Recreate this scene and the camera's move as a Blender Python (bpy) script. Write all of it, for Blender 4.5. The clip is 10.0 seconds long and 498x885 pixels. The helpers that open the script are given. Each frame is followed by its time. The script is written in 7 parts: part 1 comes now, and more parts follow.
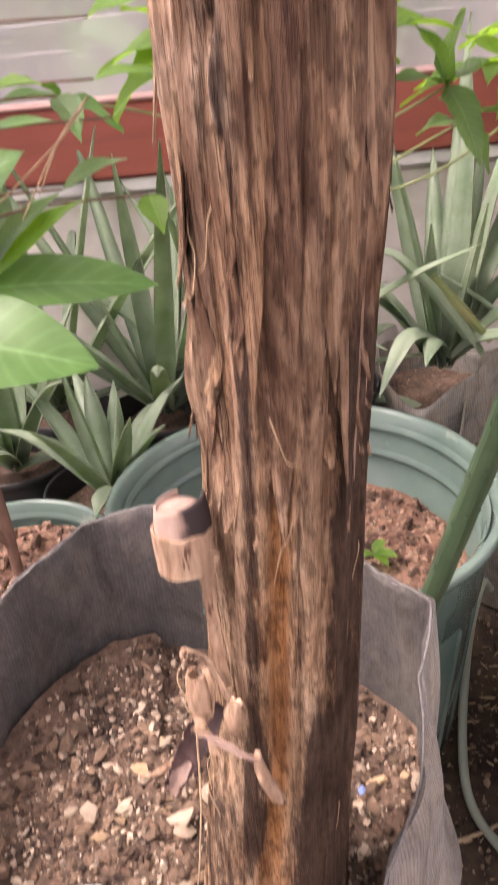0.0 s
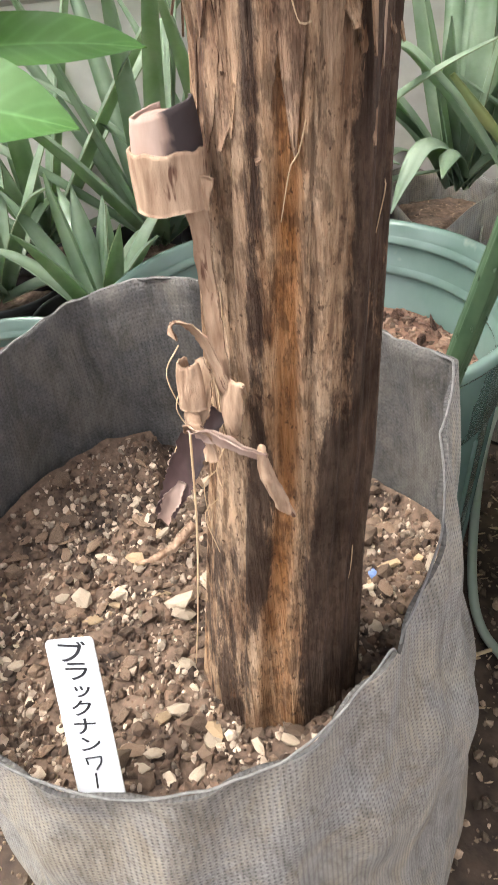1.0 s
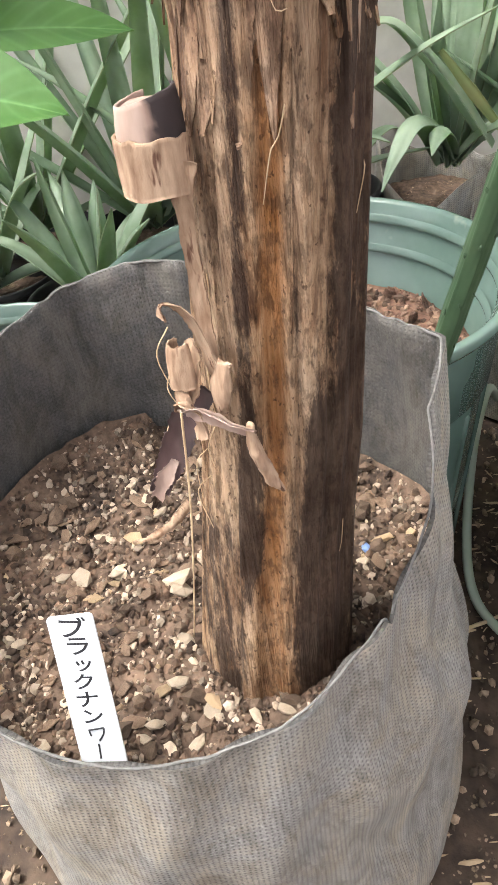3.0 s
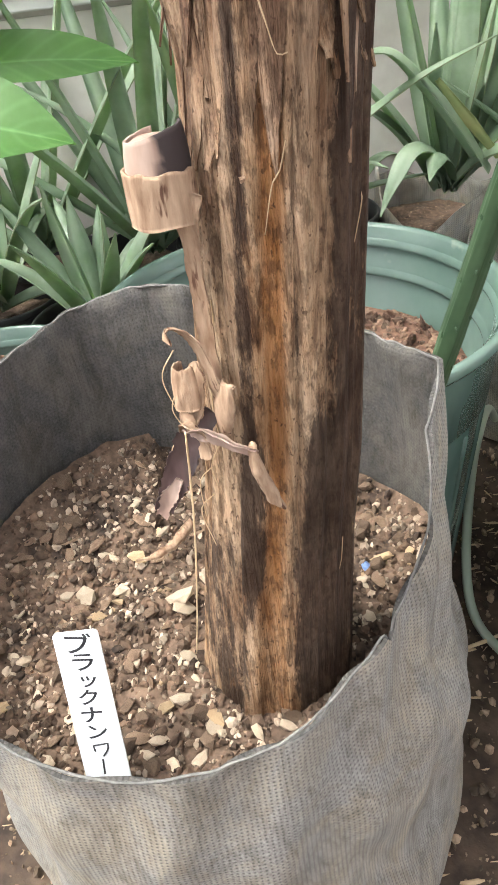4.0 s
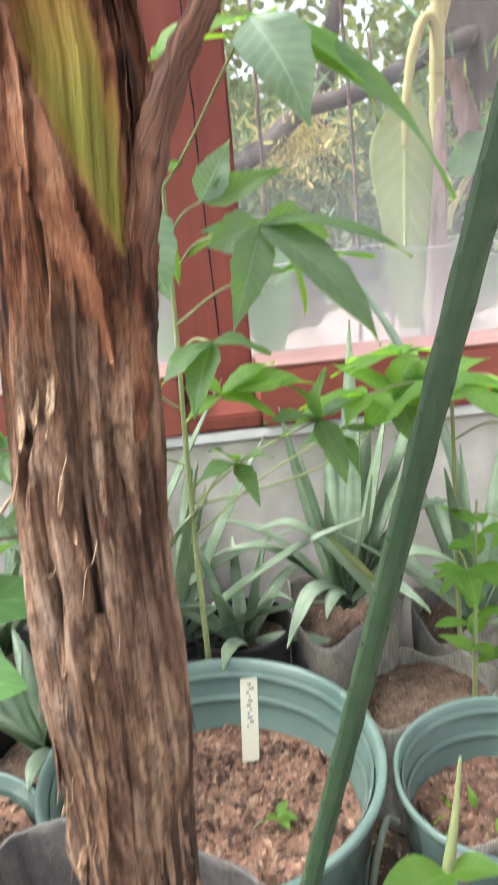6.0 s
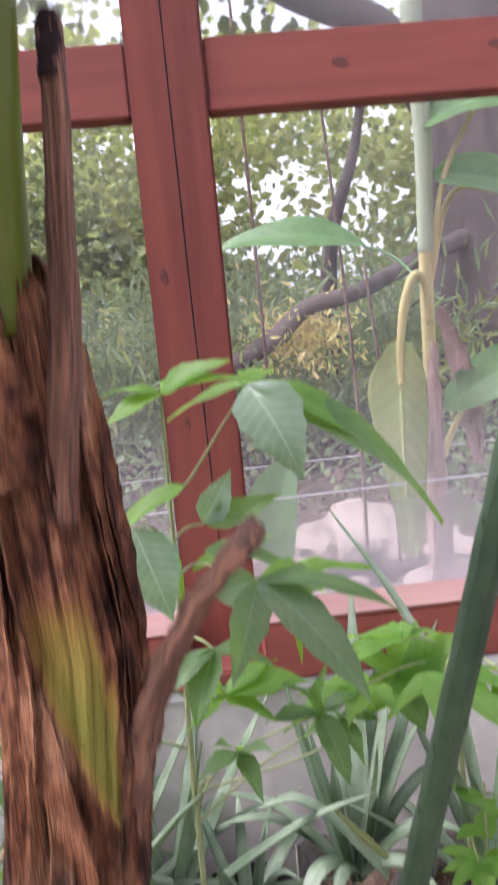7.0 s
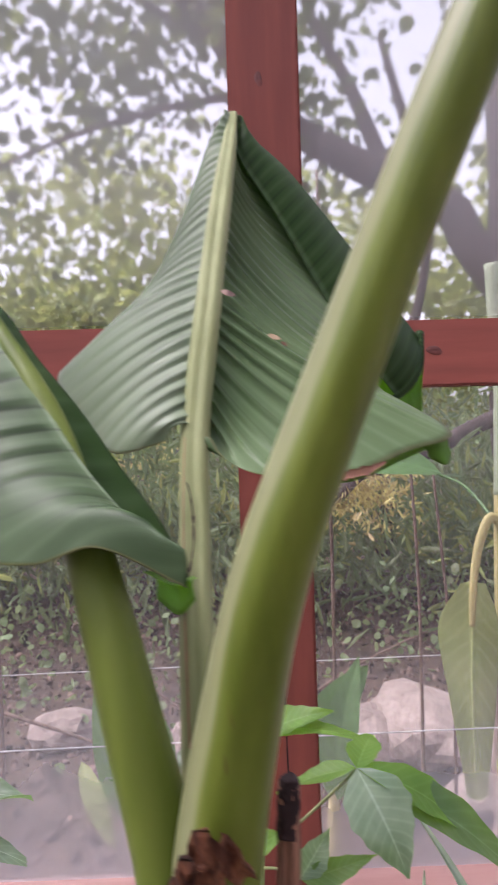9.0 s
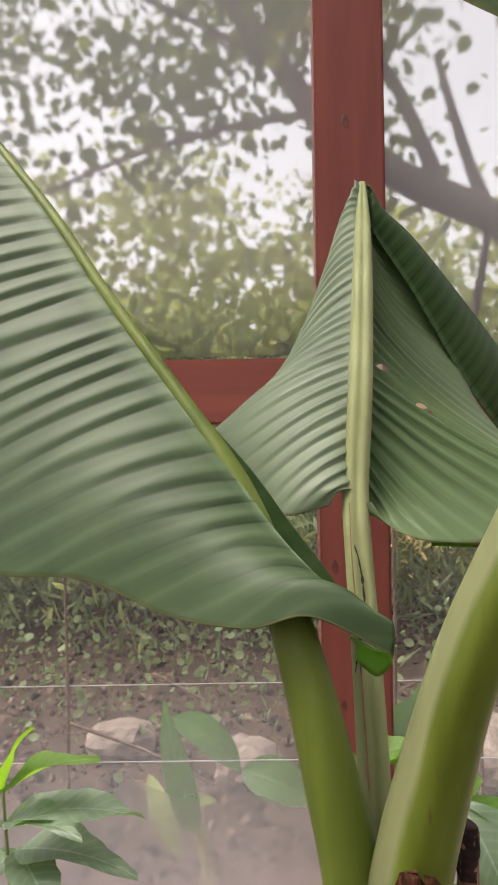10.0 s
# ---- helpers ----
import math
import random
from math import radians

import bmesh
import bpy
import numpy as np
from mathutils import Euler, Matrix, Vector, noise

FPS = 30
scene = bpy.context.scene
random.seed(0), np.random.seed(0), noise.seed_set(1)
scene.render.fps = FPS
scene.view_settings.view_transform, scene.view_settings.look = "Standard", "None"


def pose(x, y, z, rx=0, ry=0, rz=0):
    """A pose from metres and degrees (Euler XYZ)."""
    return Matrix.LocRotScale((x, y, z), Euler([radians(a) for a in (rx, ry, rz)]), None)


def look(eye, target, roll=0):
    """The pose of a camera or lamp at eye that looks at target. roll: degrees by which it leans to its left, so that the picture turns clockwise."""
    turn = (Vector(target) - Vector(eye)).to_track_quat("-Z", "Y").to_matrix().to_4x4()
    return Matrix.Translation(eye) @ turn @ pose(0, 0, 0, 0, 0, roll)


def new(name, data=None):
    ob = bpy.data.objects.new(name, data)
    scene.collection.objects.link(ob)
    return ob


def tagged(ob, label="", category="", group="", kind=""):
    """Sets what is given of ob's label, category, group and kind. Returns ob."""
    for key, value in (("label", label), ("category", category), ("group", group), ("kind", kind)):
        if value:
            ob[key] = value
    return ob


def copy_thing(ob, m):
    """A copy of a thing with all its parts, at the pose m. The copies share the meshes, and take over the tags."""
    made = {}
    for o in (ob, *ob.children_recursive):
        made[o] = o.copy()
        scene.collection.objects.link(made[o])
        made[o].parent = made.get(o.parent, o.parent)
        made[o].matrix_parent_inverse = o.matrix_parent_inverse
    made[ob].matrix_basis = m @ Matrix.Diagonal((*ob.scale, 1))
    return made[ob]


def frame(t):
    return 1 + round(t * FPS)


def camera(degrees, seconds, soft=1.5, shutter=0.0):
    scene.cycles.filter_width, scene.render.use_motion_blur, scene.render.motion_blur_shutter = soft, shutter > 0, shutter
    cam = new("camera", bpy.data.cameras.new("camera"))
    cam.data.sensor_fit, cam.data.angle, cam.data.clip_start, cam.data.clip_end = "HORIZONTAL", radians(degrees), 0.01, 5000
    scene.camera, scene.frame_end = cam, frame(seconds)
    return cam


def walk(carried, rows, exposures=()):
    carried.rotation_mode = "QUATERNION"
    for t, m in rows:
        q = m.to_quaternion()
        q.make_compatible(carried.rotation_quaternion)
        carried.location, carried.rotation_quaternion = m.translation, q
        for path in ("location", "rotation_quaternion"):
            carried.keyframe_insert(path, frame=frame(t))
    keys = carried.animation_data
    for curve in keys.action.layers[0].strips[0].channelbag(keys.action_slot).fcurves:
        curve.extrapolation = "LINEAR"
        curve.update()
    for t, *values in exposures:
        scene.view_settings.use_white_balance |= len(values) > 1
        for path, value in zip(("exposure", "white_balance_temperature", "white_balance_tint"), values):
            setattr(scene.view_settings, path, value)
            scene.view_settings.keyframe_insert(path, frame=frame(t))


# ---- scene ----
cam = camera(35.3, 10.0, 1.5, 0.4)
PATH = [
    (0, (0.008, -0.233, 0.671), (-0.032, 1.534, -0.264), -5.5),
    (0.5, (0.007, -0.236, 0.616), (-0.049, 1.454, -0.453), -5.8),
    (1, (0.0, -0.231, 0.579), (-0.066, 1.402, -0.575), -6.4),
    (1.5, (0.005, -0.233, 0.576), (-0.063, 1.375, -0.612), -7.0),
    (2, (0.006, -0.235, 0.579), (-0.061, 1.367, -0.617), -7.4),
    (2.5, (0.004, -0.236, 0.581), (-0.065, 1.365, -0.616), -7.6),
    (4, (0.003, -0.246, 0.587), (-0.061, 1.391, -0.561), -7.5),
    (4.5, (0.006, -0.253, 0.604), (-0.043, 1.41, -0.506), -7.2),
    (5, (0.028, -0.275, 0.674), (0.033, 1.449, -0.34), -6.6),
    (5.5, (0.049, -0.29, 0.776), (0.127, 1.535, -0.039), -5.8),
    (5.7, (0.056, -0.297, 0.814), (0.15, 1.558, 0.072), -5.5),
    (6.8, (0.094, -0.294, 0.964), (0.2207, 1.68, 0.665), -5.3),
    (7, (0.094, -0.296, 1.015), (0.2133, 1.683, 0.7643), -5.5),
    (7.5, (0.09, -0.312, 1.16), (0.203, 1.677, 0.981), -4.5),
    (8, (0.076, -0.316, 1.232), (0.185, 1.678, 1.135), -3.6),
    (8.5, (0.072, -0.324, 1.26), (0.15, 1.675, 1.229), -2.5),
    (9, (0.038, -0.324, 1.274), (0.07, 1.676, 1.285), -1.7),
    (9.5, (-0.025, -0.34, 1.295), (-0.031, 1.66, 1.333), -0.5),
    (10, (-0.031, -0.366, 1.307), (-0.099, 1.633, 1.344), -0.7),
]
walk(cam, [(t, look(eye, target, roll)) for t, eye, target, roll in PATH], [
    (0, 1.17, 7000, 30), (0.5, 1.23, 6550, 15), (1, 1.22, 6350, 8), (2.5, 1.22, 6350, 8), (4, 1.25, 6350, 5), (4.5, 1.30, 6350, 3), (5, 1.35, 6300, 0), (5.5, 1.40, 6200, 1), (7, 0.96, 5950, 24), (7.5, 0.87, 5900, 21), (8, 0.69, 5950, 20), (8.5, 0.62, 6050, 23), (9, 0.55, 6150, 28), (9.5, 0.42, 6800, 17), (10, 0.37, 7000, 15)])

# ---- world and light ----
world = bpy.data.worlds.new("overcast_sky")
scene.world = world
world.use_nodes = True
wn = world.node_tree.nodes
sky = wn.new("ShaderNodeTexSky")
sky.sky_type, sky.sun_disc = "NISHITA", False
sky.sun_elevation, sky.sun_rotation = radians(60), radians(-95)
sky.air_density, sky.dust_density, sky.ozone_density = 1.0, 4.0, 1.0
wn["Background"].inputs["Strength"].default_value = 0.13
cloud = wn.new("ShaderNodeHueSaturation")
cloud.inputs["Saturation"].default_value, cloud.inputs["Value"].default_value = 0.22, 1.75
world.node_tree.links.new(sky.outputs[0], cloud.inputs["Color"])
world.node_tree.links.new(cloud.outputs[0], wn["Background"].inputs["Color"])
sun = new("sun", bpy.data.lights.new("sun", "SUN"))
sun.data.energy, sun.data.angle, sun.data.color = 1.4, radians(28), (1.0, 0.95, 0.88)
sun.matrix_world = look((-1.05, -0.1, 1.85), (0, 0, 0))


# ---- materials ----
def material(name):
    m = bpy.data.materials.new(name)
    m.use_nodes = True
    n = m.node_tree.nodes
    return m, n, m.node_tree.links, n["Principled BSDF"]


def ramp(n, stops):
    r = n.new("ShaderNodeValToRGB")
    while len(r.color_ramp.elements) > 1:
        r.color_ramp.elements.remove(r.color_ramp.elements[-1])
    for i, (p, c) in enumerate(stops):
        e = r.color_ramp.elements[0] if i == 0 else r.color_ramp.elements.new(p)
        e.position, e.color = p, (*c, 1) if len(c) == 3 else c
    return r


def noise_tex(n, l, scale, detail=5, stretch=(1, 1, 1), coord="Object", rough=0.55, distort=0.0):
    t, m, x = n.new("ShaderNodeTexCoord"), n.new("ShaderNodeMapping"), n.new("ShaderNodeTexNoise")
    m.inputs["Scale"].default_value = stretch
    x.inputs["Scale"].default_value, x.inputs["Detail"].default_value = scale, detail
    x.inputs["Roughness"].default_value, x.inputs["Distortion"].default_value = rough, distort
    l.new(t.outputs[coord], m.inputs[0])
    l.new(m.outputs[0], x.inputs["Vector"])
    return x


def mix(n, l, fac, a, b, mode="MIX"):
    x = n.new("ShaderNodeMix")
    x.data_type, x.blend_type = "RGBA", mode
    for socket, value in ((x.inputs[0], fac), (x.inputs[6], a), (x.inputs[7], b)):
        if isinstance(value, (int, float)):
            socket.default_value = value
        elif isinstance(value, tuple):
            socket.default_value = (*value, 1)
        else:
            l.new(value, socket)
    return x.outputs[2]


def math_node(n, l, op, a, b=None, clamp=False):
    x = n.new("ShaderNodeMath")
    x.operation, x.use_clamp = op, clamp
    for socket, value in ((x.inputs[0], a), (x.inputs[1], b)):
        if isinstance(value, (int, float)):
            socket.default_value = value
        elif value is not None:
            l.new(value, socket)
    return x.outputs[0]


def bump(n, l, bsdf, height, strength=0.3, distance=0.002):
    b = n.new("ShaderNodeBump")
    b.inputs["Strength"].default_value, b.inputs["Distance"].default_value = strength, distance
    l.new(height, b.inputs["Height"])
    l.new(b.outputs[0], bsdf.inputs["Normal"])
    return b


def attr(n, name):
    a = n.new("ShaderNodeAttribute")
    a.attribute_name = name
    return a.outputs["Fac"]


def mottled(name, dark, light, scale=30, rough=0.7, stretch=(1, 1, 1), relief=0.3, dist=0.002, vary=0.0, spots=None, metal=0.0, island=False, coord="Object"):
    """Two-scale mottled surface: broad stains under fine grain."""
    m, n, l, b = material(name)
    broad = noise_tex(n, l, scale * 0.18, 4, stretch, coord)
    fine = noise_tex(n, l, scale, 6, stretch, coord)
    both = math_node(n, l, "ADD", math_node(n, l, "MULTIPLY", broad.outputs[0], 0.5), math_node(n, l, "MULTIPLY", fine.outputs[0], 0.5))
    r = ramp(n, [(0.36, dark), (0.64, light)])
    l.new(both, r.inputs[0])
    col = r.outputs[0]
    if spots:
        s = noise_tex(n, l, spots[1], 3, stretch)
        sr = ramp(n, [(spots[2], (0, 0, 0)), (spots[2] + 0.06, (1, 1, 1))])
        l.new(s.outputs[0], sr.inputs[0])
        col = mix(n, l, sr.outputs[0], col, spots[0])
    if vary:
        info, h = n.new("ShaderNodeObjectInfo"), n.new("ShaderNodeHueSaturation")
        pick = n.new("ShaderNodeNewGeometry").outputs["Random Per Island"] if island else info.outputs["Random"]
        l.new(math_node(n, l, "ADD", math_node(n, l, "MULTIPLY", pick, vary), 1 - vary * 0.7), h.inputs["Value"])
        l.new(col, h.inputs["Color"])
        col = h.outputs[0]
    l.new(col, b.inputs["Base Color"])
    b.inputs["Roughness"].default_value, b.inputs["Metallic"].default_value = rough, metal
    bump(n, l, b, both, relief, dist)
    return m


def leafy(name, dark, light, glow, scale=25, rough=0.42, veins=0, through_light=0.35, island=False, edge=None):
    """Leaf: mottled green, ribs across the blade by its UV, and light passing through."""
    m, n, l, b = material(name)
    no = noise_tex(n, l, scale, 4)
    r = ramp(n, [(0.3, dark), (0.7, light)])
    l.new(no.outputs[0], r.inputs[0])
    col = r.outputs[0]
    uv = n.new("ShaderNodeTexCoord")
    sep = n.new("ShaderNodeSeparateXYZ")
    l.new(uv.outputs["UV"], sep.inputs[0])
    if veins:
        along = sep.outputs[0] if veins > 8 else math_node(n, l, "SUBTRACT", sep.outputs[0], math_node(n, l, "MULTIPLY", sep.outputs[1], 0.16))
        w = math_node(n, l, "SINE", math_node(n, l, "MULTIPLY", along, veins * 6.283))
        w = math_node(n, l, "ABSOLUTE", w)
        mid = ramp(n, [(0.0, (1, 1, 1)), (0.07, (0, 0, 0))])
        l.new(sep.outputs[1], mid.inputs[0])
        pale = math_node(n, l, "ADD", math_node(n, l, "MULTIPLY", math_node(n, l, "POWER", w, 10), 0.16 if veins > 8 else 0.15), math_node(n, l, "MULTIPLY", mid.outputs[0], 0.5), True)
        col = mix(n, l, pale, col, tuple(min(1, c * 1.9 + 0.04) for c in light))
        # dark line painted in each rib valley, as the shade between ribs
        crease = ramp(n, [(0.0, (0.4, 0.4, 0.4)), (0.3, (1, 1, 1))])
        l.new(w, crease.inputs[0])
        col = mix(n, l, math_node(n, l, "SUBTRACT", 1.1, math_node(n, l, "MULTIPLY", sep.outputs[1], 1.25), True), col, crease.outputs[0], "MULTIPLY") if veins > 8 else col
        fine = noise_tex(n, l, 1.0, 3, (veins * 10, 2.0, 1), "UV")
        bump(n, l, b, math_node(n, l, "ADD", w, fine.outputs[0]), 0.25, 0.0006)
    if island:
        g, h = n.new("ShaderNodeNewGeometry"), n.new("ShaderNodeHueSaturation")
        l.new(math_node(n, l, "ADD", math_node(n, l, "MULTIPLY", g.outputs["Random Per Island"], 0.9), 0.55), h.inputs["Value"])
        l.new(math_node(n, l, "ADD", math_node(n, l, "MULTIPLY", g.outputs["Random Per Island"], 0.05), 0.475), h.inputs["Hue"])
        l.new(col, h.inputs["Color"])
        col = h.outputs[0]
    if edge:
        er = ramp(n, [(0.975, (0, 0, 0)), (1.0, (0.7, 0.7, 0.7))])
        l.new(sep.outputs[1], er.inputs[0])
        col = mix(n, l, er.outputs[0], col, edge)
    l.new(col, b.inputs["Base Color"])
    b.inputs["Roughness"].default_value = rough
    t, mx = n.new("ShaderNodeBsdfTranslucent"), n.new("ShaderNodeMixShader")
    l.new(mix(n, l, 0.75, col, glow), t.inputs[0])
    mx.inputs[0].default_value = through_light
    l.new(b.outputs[0], mx.inputs[1])
    l.new(t.outputs[0], mx.inputs[2])
    l.new(mx.outputs[0], n["Material Output"].inputs[0])
    return m


def bark_material():
    m, n, l, b = material("banana_sheath")
    broad = noise_tex(n, l, 48, 5, (1.3, 1.3, 0.11), rough=0.62, distort=0.9)
    streak = noise_tex(n, l, 150, 7, (1.5, 1.5, 0.085), rough=0.7, distort=0.6)
    fibre = noise_tex(n, l, 480, 5, (1.5, 1.5, 0.025))
    blot = noise_tex(n, l, 75, 9, (1.2, 1.2, 0.22), rough=0.8, distort=0.3)
    fleck = noise_tex(n, l, 420, 3, (1, 1, 0.6))
    tone = math_node(n, l, "ADD", math_node(n, l, "ADD", math_node(n, l, "MULTIPLY", broad.outputs[0], 0.4), math_node(n, l, "MULTIPLY", streak.outputs[0], 0.42)), math_node(n, l, "MULTIPLY", fibre.outputs[0], 0.18))
    base = ramp(n, [(0.36, (0.035, 0.016, 0.009)), (0.43, (0.19, 0.1, 0.052)), (0.49, (0.42, 0.265, 0.155)), (0.59, (0.64, 0.46, 0.31))])
    l.new(tone, base.inputs[0])
    older = ramp(n, [(0.38, (0.07, 0.036, 0.024)), (0.455, (0.2, 0.118, 0.076)), (0.52, (0.39, 0.255, 0.17)), (0.6, (0.58, 0.43, 0.32))])
    wide = noise_tex(n, l, 24, 5, (1, 1, 0.28), rough=0.6, distort=1.4)
    l.new(math_node(n, l, "ADD", math_node(n, l, "MULTIPLY", wide.outputs[0], 0.6), math_node(n, l, "MULTIPLY", tone, 0.4)), older.inputs[0])
    col = mix(n, l, attr(n, "old"), base.outputs[0], older.outputs[0])
    col = mix(n, l, math_node(n, l, "MULTIPLY", attr(n, "ochre"), 0.7), col, mix(n, l, tone, (0.05, 0.01, 0.0), (0.62, 0.25, 0.06)))
    col = mix(n, l, math_node(n, l, "MULTIPLY", attr(n, "grey"), 0.5), col, mix(n, l, tone, (0.12, 0.075, 0.05), (0.62, 0.46, 0.33)))
    blotch = noise_tex(n, l, 42, 6, (1.1, 1.1, 0.5), rough=0.65, distort=0.7)
    cr = ramp(n, [(0.38, (0.02, 0.008, 0.006)), (0.46, (0.14, 0.052, 0.027)), (0.55, (0.33, 0.145, 0.07)), (0.67, (0.52, 0.3, 0.18))])
    l.new(math_node(n, l, "ADD", math_node(n, l, "MULTIPLY", blotch.outputs[0], 0.8), math_node(n, l, "MULTIPLY", tone, 0.2)), cr.inputs[0])
    col = mix(n, l, attr(n, "crown"), col, cr.outputs[0])
    lime = ramp(n, [(0.0, (0.4, 0.17, 0.04)), (0.45, (0.42, 0.3, 0.06)), (1.0, (0.27, 0.29, 0.04))])
    l.new(attr(n, "green"), lime.inputs[0])
    gr = ramp(n, [(0.0, (0, 0, 0)), (0.25, (1, 1, 1))])
    l.new(attr(n, "green"), gr.inputs[0])
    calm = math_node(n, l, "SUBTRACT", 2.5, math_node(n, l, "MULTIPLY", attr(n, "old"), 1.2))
    # dark carries black stains, plus shade painted into seams, furrows and clefts
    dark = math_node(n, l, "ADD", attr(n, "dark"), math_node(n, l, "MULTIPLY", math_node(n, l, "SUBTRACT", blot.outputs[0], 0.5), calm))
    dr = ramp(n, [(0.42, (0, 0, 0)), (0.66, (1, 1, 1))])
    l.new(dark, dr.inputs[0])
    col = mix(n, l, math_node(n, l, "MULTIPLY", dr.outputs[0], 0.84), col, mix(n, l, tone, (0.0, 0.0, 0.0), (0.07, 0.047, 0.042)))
    fr = ramp(n, [(0.63, (0, 0, 0)), (0.68, (1, 1, 1))])
    l.new(fleck.outputs[0], fr.inputs[0])
    col = mix(n, l, math_node(n, l, "MULTIPLY", fr.outputs[0], 0.7), col, (0.05, 0.022, 0.012))
    patch = noise_tex(n, l, 26, 7, (1, 1, 0.45), rough=0.7, distort=0.8)
    pr = ramp(n, [(0.36, (0.42, 0.36, 0.33)), (0.52, (1, 1, 1)), (0.68, (1.25, 1.2, 1.16))])
    l.new(patch.outputs[0], pr.inputs[0])
    col = mix(n, l, 1.0, col, pr.outputs[0], "MULTIPLY")
    speck = noise_tex(n, l, 230, 4, (1, 1, 0.4), rough=0.7)
    sm = ramp(n, [(0.52, (0, 0, 0)), (0.6, (1, 1, 1))])
    l.new(math_node(n, l, "ADD", math_node(n, l, "MULTIPLY", speck.outputs[0], 0.7), math_node(n, l, "MULTIPLY", patch.outputs[0], 0.36)), sm.inputs[0])
    col = mix(n, l, math_node(n, l, "MULTIPLY", sm.outputs[0], 0.55), col, (0.03, 0.014, 0.009))
    col = mix(n, l, math_node(n, l, "MULTIPLY", gr.outputs[0], 0.9), col, mix(n, l, 0.35, lime.outputs[0], mix(n, l, wide.outputs[0], (0.1, 0.06, 0.01), (0.5, 0.42, 0.12))))
    l.new(col, b.inputs["Base Color"])
    b.inputs["Roughness"].default_value, b.inputs["Specular IOR Level"].default_value = 0.65, 0.18
    soft = math_node(n, l, "SUBTRACT", 1.0, math_node(n, l, "ADD", math_node(n, l, "MULTIPLY", attr(n, "old"), 0.4), math_node(n, l, "MULTIPLY", attr(n, "crown"), 0.35)))
    bump(n, l, b, math_node(n, l, "ADD", math_node(n, l, "ADD", math_node(n, l, "MULTIPLY", tone, soft), math_node(n, l, "MULTIPLY", patch.outputs[0], 0.8)), math_node(n, l, "MULTIPLY", fibre.outputs[0], 0.5)), 0.9, 0.005)
    return m


def fabric_material(name, dark, light, tan, dot=0.62):
    """Spun felt with rows of small pressed dots, dirt rubbed into the lower part in patches."""
    m, n, l, b = material(name)
    uv, sep = n.new("ShaderNodeTexCoord"), n.new("ShaderNodeSeparateXYZ")
    l.new(uv.outputs["UV"], sep.inputs[0])
    k = 3.1416 / 0.0027
    u = math_node(n, l, "MULTIPLY", sep.outputs[0], k)
    v = math_node(n, l, "MULTIPLY", sep.outputs[1], k)
    dots = math_node(n, l, "MULTIPLY", math_node(n, l, "SINE", math_node(n, l, "ADD", u, v)), math_node(n, l, "SINE", math_node(n, l, "SUBTRACT", u, v)))
    dots = math_node(n, l, "POWER", math_node(n, l, "MULTIPLY", dots, 1.0, True), 1.8)
    stain_shade = noise_tex(n, l, 16, 9, (1, 1, 0.7), rough=0.75, distort=1.2)
    fuzz = noise_tex(n, l, 700, 4)
    c = ramp(n, [(0.3, dark), (0.7, light)])
    l.new(fuzz.outputs[0], c.inputs[0])
    sr = ramp(n, [(0.44, (0, 0, 0)), (0.6, (1, 1, 1))])
    l.new(stain_shade.outputs[0], sr.inputs[0])
    col = mix(n, l, math_node(n, l, "MULTIPLY", sr.outputs[0], 0.4), c.outputs[0], tan)
    col = mix(n, l, math_node(n, l, "MULTIPLY", dots, dot), col, tuple(x * 0.42 for x in dark))
    grime = noise_tex(n, l, 34, 8, (1, 1, 0.5), rough=0.8, distort=2.0)
    gm = ramp(n, [(0.36, (0.62, 0.6, 0.57)), (0.52, (1, 1, 1)), (0.66, (1.22, 1.2, 1.15))])
    l.new(grime.outputs[0], gm.inputs[0])
    col = mix(n, l, 1.0, col, gm.outputs[0], "MULTIPLY")
    l.new(col, b.inputs["Base Color"])
    b.inputs["Roughness"].default_value = 0.9
    hgt = math_node(n, l, "ADD", math_node(n, l, "MULTIPLY", fuzz.outputs[0], 0.35), math_node(n, l, "MULTIPLY", dots, -0.8))
    crease = noise_tex(n, l, 26, 5, (1, 1, 0.6), distort=1.5)
    hgt = math_node(n, l, "ADD", hgt, math_node(n, l, "MULTIPLY", crease.outputs[0], 5.0))
    bump(n, l, b, hgt, 0.6, 0.0008)
    return m


